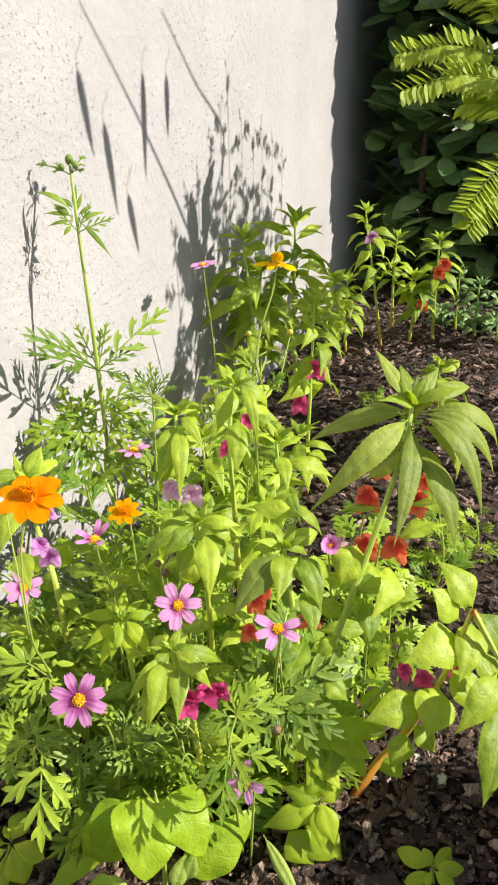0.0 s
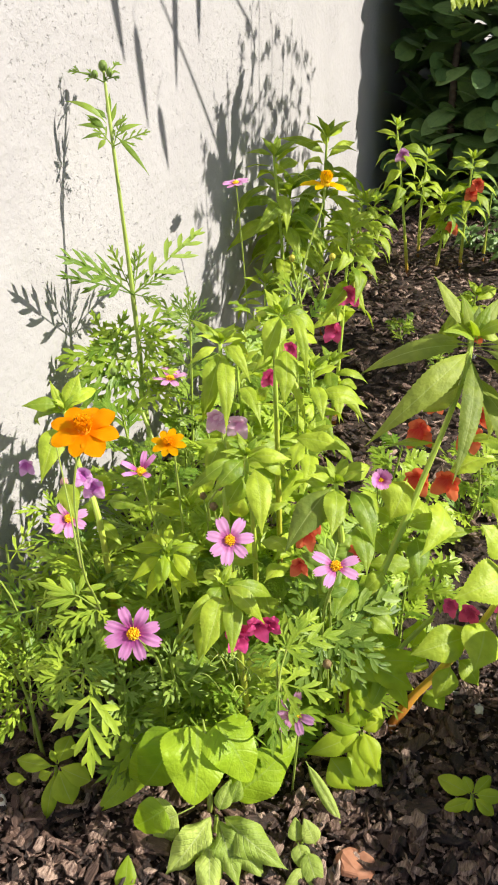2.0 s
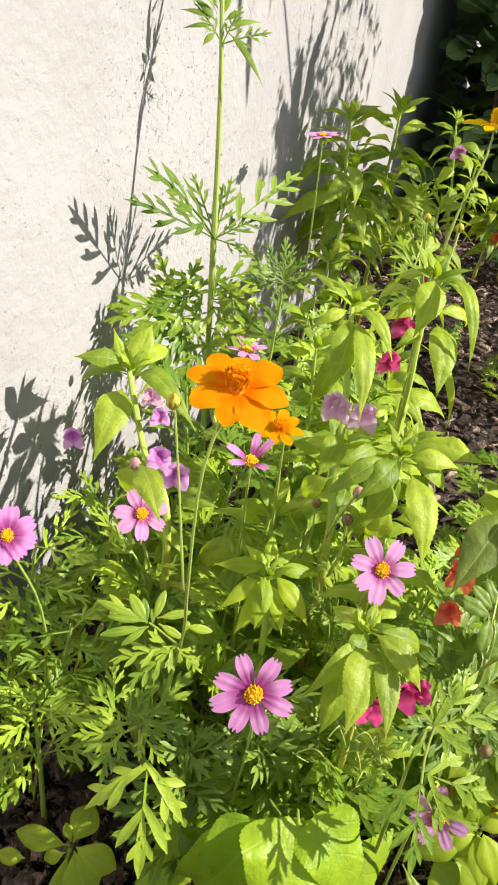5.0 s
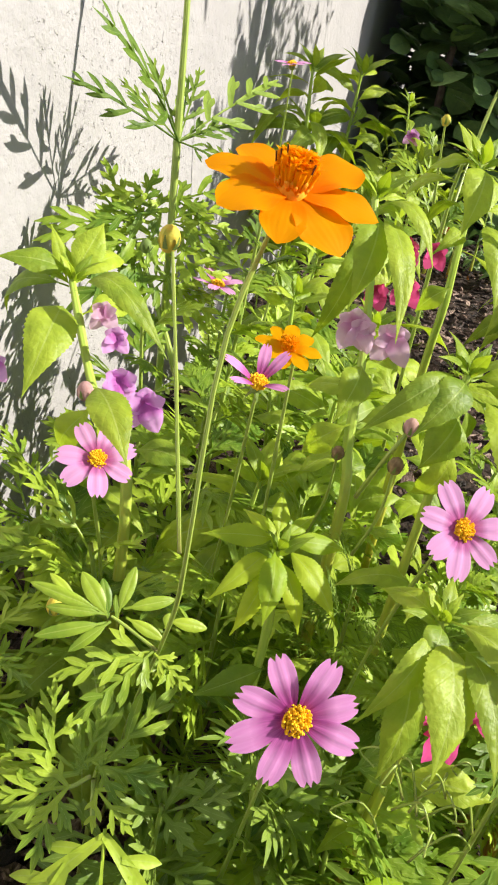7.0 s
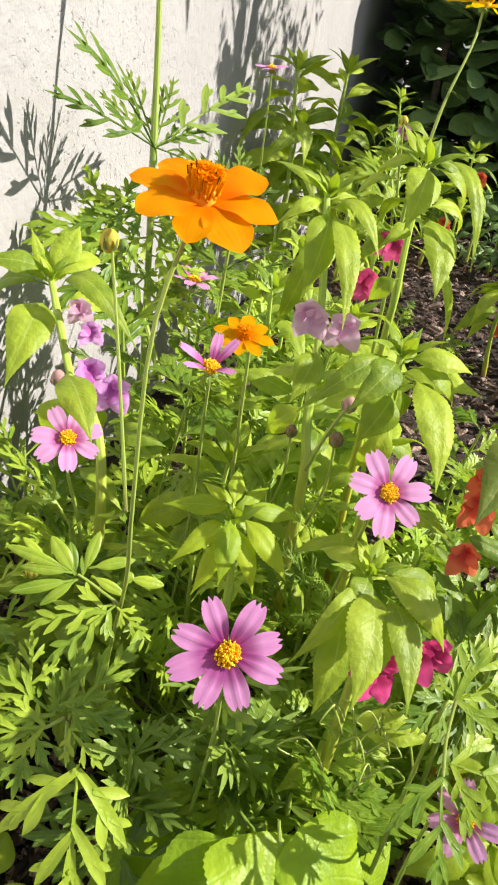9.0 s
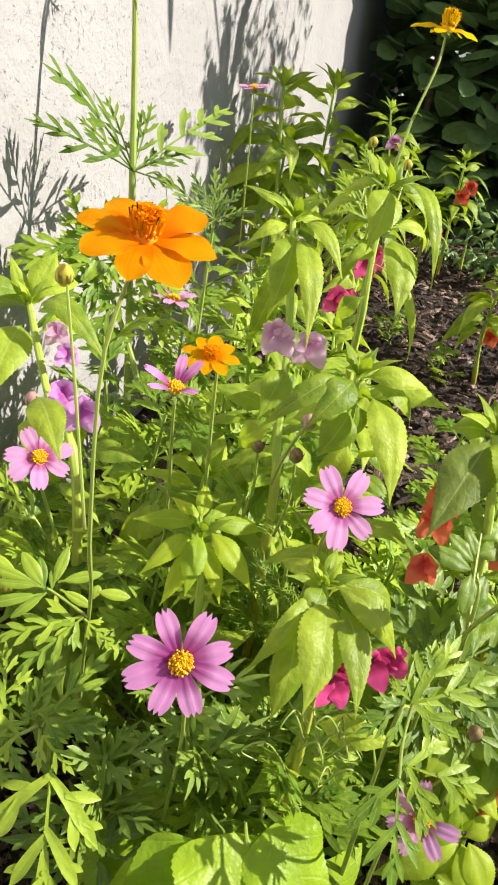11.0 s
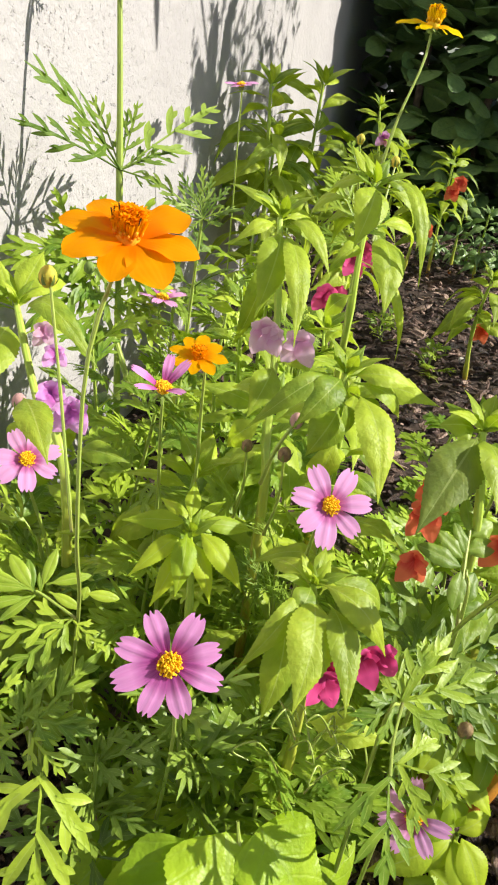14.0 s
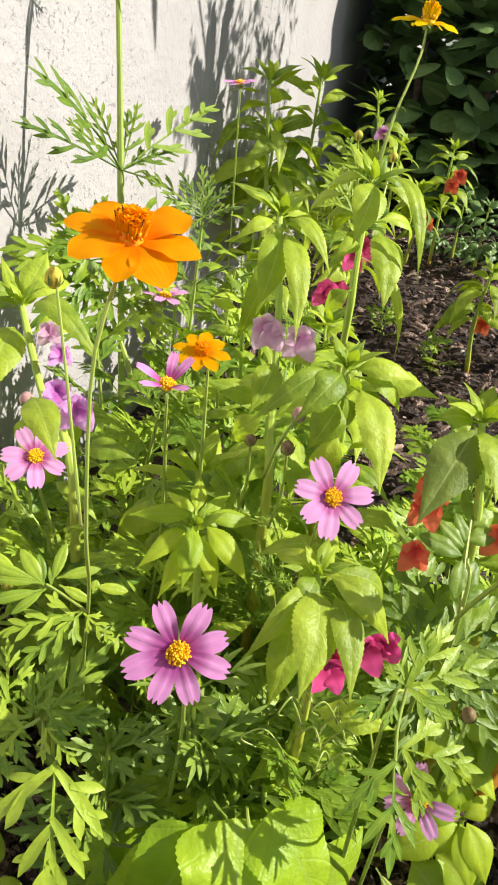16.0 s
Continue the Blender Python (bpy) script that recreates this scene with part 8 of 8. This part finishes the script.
stem(limp_seedling, [(0.888, 0.437, 0.000), (0.884, 0.437, 0.227), (0.902, 0.401, 0.264), (0.949, 0.346, 0.329)], 0.005, 0.003, COSMOS_STEM, "branch", 0.2)
stem(limp_seedling, [(0.888, 0.437, 0.000), (0.884, 0.424, 0.220), (0.897, 0.382, 0.248), (0.911, 0.342, 0.271)], 0.004, 0.003, COSMOS_STEM, "branch", 0.2)

whorl(balsam_a, (1.027, 0.705, 0.677), 0.042, 0)
whorl(balsam_b, (1.071, 0.627, 0.715), 0.045, 1)
whorl(balsam_c, (0.865, 0.602, 0.596), 0.04, 2)
whorl(balsam_d, (0.736, 0.585, 0.488), 0.03, 3)
whorl(balsam_e, (0.799, 0.694, 0.460), 0.03, 4)
whorl(balsam_l, (0.942, 0.932, 0.565), 0.045, 5)
whorl(balsam_big, (1.030, 0.353, 0.729), 0.075, 6)
whorl(balsam_f, (0.887, 0.487, 0.565), 0.045, 7)

# ---- taller balsams further along the wall ----
BACK = "balsam with long drooping green leaves, growing close to the wall"
balsam_plant("balsam", (2.00, 0.96, 0), (1.98, 0.96, 0.77), BACK, 0.15, 31, 30, slim=0.85, thick=0.007)
balsam_plant("balsam", (2.27, 0.90, 0), (2.25, 0.90, 0.78), BACK, 0.16, 32, 32, slim=0.85, thick=0.007)
balsam_plant("balsam", (2.16, 0.98, 0), (2.14, 0.97, 0.66), BACK, 0.15, 33, 28, slim=0.85, thick=0.006)
balsam_plant("balsam", (2.52, 0.86, 0), (2.52, 0.85, 0.56), BACK, 0.12, 34, 20, thick=0.006)
crimson_balsam = balsam_plant("balsam", (1.77, 0.72, 0), (1.80, 0.71, 0.66), "balsam with narrow leaves and crimson blooms along its stem", 0.11, 35, 24, (), 0.006, 0.5)
for i, place in enumerate(((1.720, 0.718, 0.440), (1.740, 0.688, 0.522))):
    balsam_flower(crimson_balsam, place, (-0.9, 0.0, 0.2), 0.052, CRIMSON, 35 + i)
FAR = "slender balsam with a reddish foot, narrow leaves and small blooms"
for foot, top, count, seed, blooms in (
        ((2.82, 0.74, 0), (2.82, 0.82, 0.74), 22, 36, ((2.794, 0.785, 0.658, VIOLET),)),
        ((3.02, 0.74, 0), (3.02, 0.74, 0.62), 16, 37, ()),
        ((2.88, 0.65, 0), (2.88, 0.65, 0.50), 22, 38, ((2.85, 0.604, 0.416, RED),)),
        ((2.93, 0.57, 0), (2.93, 0.57, 0.63), 22, 39, ((2.85, 0.535, 0.565, RED), (2.85, 0.552, 0.535, RED)))):
    p = balsam_plant("balsam", foot, top, FAR, 0.11, seed, count, (), 0.006, 0.42)
    for i, (x, y, z, colour) in enumerate(blooms):
        balsam_flower(p, (x, y, z), (-0.9, 0.1, 0.2), 0.05, colour, seed + i)
balsam_plant("balsam", (2.75, 0.86, 0), (2.75, 0.86, 0.50), FAR, 0.12, 40, 22, (), 0.006, 0.2)
small_balsam = balsam_plant("balsam", (2.10, 0.42, 0), (2.00, 0.43, 0.46), "small balsam with pale green leaves on the mulch", 0.11, 41, 16, (), 0.006, 0.4)
balsam_flower(small_balsam, (2.08, 0.415, 0.33), (-0.9, 0.1, 0.1), 0.045, RED, 41)

# darker hedge leaf colour stands in for shade on these low balsams
for i, (x, y, z) in enumerate(((3.12, 0.47, 0.32), (3.10, 0.36, 0.32), (3.16, 0.58, 0.32), (3.06, 0.26, 0.30), (3.04, 0.50, 0.24), (2.98, 0.42, 0.22), (2.94, 0.33, 0.22), (3.14, 0.24, 0.36))):
    balsam_plant("balsam", (x, y, 0), (x, y, z), "low bushy balsam before the hedge, shade put into its leaf colour", 0.085, 560 + i, 20, (), 0.005, 0.1, HEDGE_LEAF)

# ---- feathered undergrowth ----
LOBED = "cosmos with deeply cut green leaves, not yet in bloom"
FINE = "cosmos with thread-fine feathery green leaves"
r = np.random.default_rng(77)
for i, (x, y, z) in enumerate(((0.83, 0.88, 0.38), (0.86, 0.74, 0.38), (0.79, 0.59, 0.30), (0.92, 0.64, 0.38), (0.98, 0.82, 0.46), (1.08, 0.92, 0.50), (1.14, 0.76, 0.46), (1.22, 0.86, 0.52), (1.30, 0.72, 0.44), (1.45, 0.86, 0.50), (1.55, 0.74, 0.42), (1.68, 0.88, 0.48), (1.0, 0.70, 0.40), (1.10, 0.64, 0.38))):
    fine = i % 7 == 3
    cosmos_plant("cosmos", (x, y, 0), (x + r.uniform(-0.03, 0.03), y + r.uniform(-0.03, 0.03), z), FINE if fine else LOBED, r.uniform(0.12, 0.18), 200 + i, 9, fine, r.uniform(0.0065, 0.0095), 0.10, pairs=4)

# the lighter leaf colour stands in for sun on these low plants
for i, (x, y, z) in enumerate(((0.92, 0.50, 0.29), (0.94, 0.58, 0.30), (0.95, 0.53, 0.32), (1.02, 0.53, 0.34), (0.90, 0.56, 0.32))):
    cosmos_plant("cosmos", (x, y, 0), (x, y, z), "low bushy cosmos with finely cut green leaves", 0.13, 240 + i, 10, False, 0.0055, 0.15, pairs=5, mat=LIT_COSMOS)

for i, (x, y, z) in enumerate(((0.80, 0.95, 0.42), (0.71, 0.93, 0.30), (0.90, 0.92, 0.42), (0.76, 0.88, 0.36), (0.84, 0.84, 0.40), (0.69, 0.88, 0.31))):
    cosmos_plant("cosmos", (x, y, 0), (x - 0.02, y, z), "cosmos with narrow cut leaves close to the white wall", 0.16, 270 + i, 8, False, 0.003, 0.42, plan=FERNY_PLAN)

for i, (x, y, z) in enumerate(((0.74, 0.67, 0.34), (0.70, 0.72, 0.30), (0.77, 0.63, 0.28))):
    cosmos_plant("cosmos", (x, y, 0), (x, y, z), "cosmos with broad dark pinnate leaves under a pink bloom", 0.13, 290 + i, 7, False, 0.004, 0.3, mat=DEEP_COSMOS, plan=BROAD_PLAN)

upright_cosmos = cosmos_plant("cosmos", (1.18, 0.85, 0), (1.194, 0.833, 0.630), "cosmos with narrow upright leaves beside a taller one", 0.10, 296, 9, False, 0.006, 0.45, pairs=3, mat=DEEP_COSMOS)

feather(upright_cosmos, (1.194, 0.833, 0.629), (1.174, 0.910, 0.672), DEEP_COSMOS, arch=0.08, up=(-0.64, -0.33, 0.69), wide=0.003, plan=FERNY_PLAN, end=0.06)
feather(upright_cosmos, (1.194, 0.833, 0.629), (1.160, 0.881, 0.630), DEEP_COSMOS, arch=0.08, up=(-0.64, -0.33, 0.69), wide=0.003, plan=FERNY_PLAN, end=0.06)
feather(upright_cosmos, (1.194, 0.833, 0.629), (1.201, 0.871, 0.677), DEEP_COSMOS, arch=0.08, up=(-0.64, -0.33, 0.69), wide=0.003, plan=FERNY_PLAN, end=0.06)
feather(upright_cosmos, (1.194, 0.833, 0.629), (1.221, 0.848, 0.686), DEEP_COSMOS, arch=0.08, up=(-0.64, -0.33, 0.69), wide=0.003, plan=FERNY_PLAN, end=0.06)
feather(upright_cosmos, (1.194, 0.833, 0.629), (1.222, 0.834, 0.677), DEEP_COSMOS, arch=0.08, up=(-0.64, -0.33, 0.69), wide=0.003, plan=FERNY_PLAN, end=0.06)
feather(upright_cosmos, (1.194, 0.833, 0.629), (1.227, 0.812, 0.666), DEEP_COSMOS, arch=0.08, up=(-0.64, -0.33, 0.69), wide=0.003, plan=FERNY_PLAN, end=0.06)
feather(upright_cosmos, (1.194, 0.833, 0.629), (1.219, 0.796, 0.643), DEEP_COSMOS, arch=0.08, up=(-0.64, -0.33, 0.69), wide=0.003, plan=FERNY_PLAN, end=0.06)
feather(upright_cosmos, (1.194, 0.833, 0.629), (1.194, 0.810, 0.622), DEEP_COSMOS, arch=0.08, up=(-0.64, -0.33, 0.69), wide=0.003, plan=FERNY_PLAN, end=0.06)
feather(upright_cosmos, (1.194, 0.833, 0.629), (1.170, 0.841, 0.614), DEEP_COSMOS, arch=0.08, up=(-0.64, -0.33, 0.69), wide=0.003, plan=FERNY_PLAN, end=0.06)
feather(upright_cosmos, (1.194, 0.833, 0.629), (1.198, 0.857, 0.662), DEEP_COSMOS, arch=0.08, up=(-0.64, -0.33, 0.69), wide=0.003, plan=FERNY_PLAN, end=0.06)
feather(upright_cosmos, (1.194, 0.833, 0.629), (1.207, 0.828, 0.653), DEEP_COSMOS, arch=0.08, up=(-0.64, -0.33, 0.69), wide=0.003, plan=FERNY_PLAN, end=0.06)
feather(upright_cosmos, (1.194, 0.833, 0.629), (1.205, 0.844, 0.662), DEEP_COSMOS, arch=0.08, up=(-0.64, -0.33, 0.69), wide=0.003, plan=FERNY_PLAN, end=0.06)
feather(upright_cosmos, (1.194, 0.833, 0.629), (1.174, 0.878, 0.648), DEEP_COSMOS, arch=0.08, up=(-0.64, -0.33, 0.69), wide=0.003, plan=FERNY_PLAN, end=0.06)

LOW = "young balsam with broad toothed leaves among the cosmos"
for i, (x, y, z) in enumerate(((0.96, 0.74, 0.42), (1.10, 0.70, 0.46), (1.20, 0.62, 0.44), (1.32, 0.80, 0.50), (1.48, 0.70, 0.44), (1.60, 0.82, 0.50), (1.75, 0.90, 0.52), (0.84, 0.84, 0.34), (1.7, 0.72, 0.36))):
    balsam_plant("balsam", (x, y, 0), (x, y, z), LOW, 0.115, 500 + i, 16, (), 0.005, 0.3)
# unseen bushes added beside the bed to cast the shade on its right
SHADE = "unseen bushy balsam added beside the bed to shade it"
for i, (x, y, z) in enumerate(((1.01, -0.13, 0.42), (0.92, -0.11, 0.41), (0.83, -0.12, 0.39), (0.87, -0.05, 0.34), (0.79, -0.10, 0.37), (0.75, -0.19, 0.40), (0.95, -0.22, 0.48), (0.84, -0.25, 0.46), (0.72, -0.28, 0.42))):
    balsam_plant("balsam", (x, y, 0), (x, y, z), SHADE, 0.13, 600 + i, 95, (), 0.008, 0.10, slim=1.35)

# ---- loose pieces on the mulch ----
def shard(name, at, size, mat, label, category, seed):
    """A flat broken piece with chamfered edges lying on the mulch."""
    r = np.random.default_rng(seed)
    at = (at[0], at[1], at[2] + soil(at[0]))
    g = quads(Geo(), chip_shape(r, size, size * 0.75, size * 0.28) @ turn(r, 0.2).T + np.asarray(at), CHIP)
    ob = new(name, make_mesh(name, g, mat, at, False))
    ob.location = at
    bev = ob.modifiers.new("worn_edges", "BEVEL")
    bev.width, bev.segments = size * 0.06, 2
    return tagged(ob, label, category)


shard("brick_shard", (0.688, 0.386, 0.010), 0.062, BRICK, "broken piece of reddish clay brick on the mulch", "brick", 3)
shard("stone", (0.597, 0.896, 0.012), 0.036, PEBBLE, "pale angular stone lying on the bark mulch", "stone", 4)
for i, (x, y, s) in enumerate(((1.02, 0.30, 0.03), (0.99, 0.26, 0.026), (2.21, 0.43, 0.035), (0.62, 0.55, 0.010), (0.60, 0.62, 0.008), (0.66, 0.48, 0.008), (0.58, 0.70, 0.009))):
    shard("pebble", (x, y, 0.008), s, PEBBLE, "pale rounded pebble half sunk in the mulch", "stone", 10 + i)

# the bark pieces nearest to the path round the bed
r = np.random.default_rng(33)
shapes = []
for i in range(24):
    s = r.uniform(0.0, 1.0) ** 2.0
    v = chip_shape(r, 0.016 + 0.050 * s, (0.016 + 0.050 * s) * r.uniform(0.18, 0.7), 0.003 + 0.004 * s)
    shapes.append(make_mesh("bark_chip", quads(Geo(), v, CHIP), BARK, (0, 0, 0), False))
for i in range(290):
    ob = new("bark_chip", shapes[i % 24])
    ob.parent = ground
    x = r.uniform(0.45, 0.80)
    ob.location = (x, r.uniform(0.25, 1.02), soil(x) + r.uniform(0.004, 0.014))
    ob.rotation_euler = (r.uniform(-0.22, 0.22), r.uniform(-0.22, 0.22), r.uniform(0, 6.28))
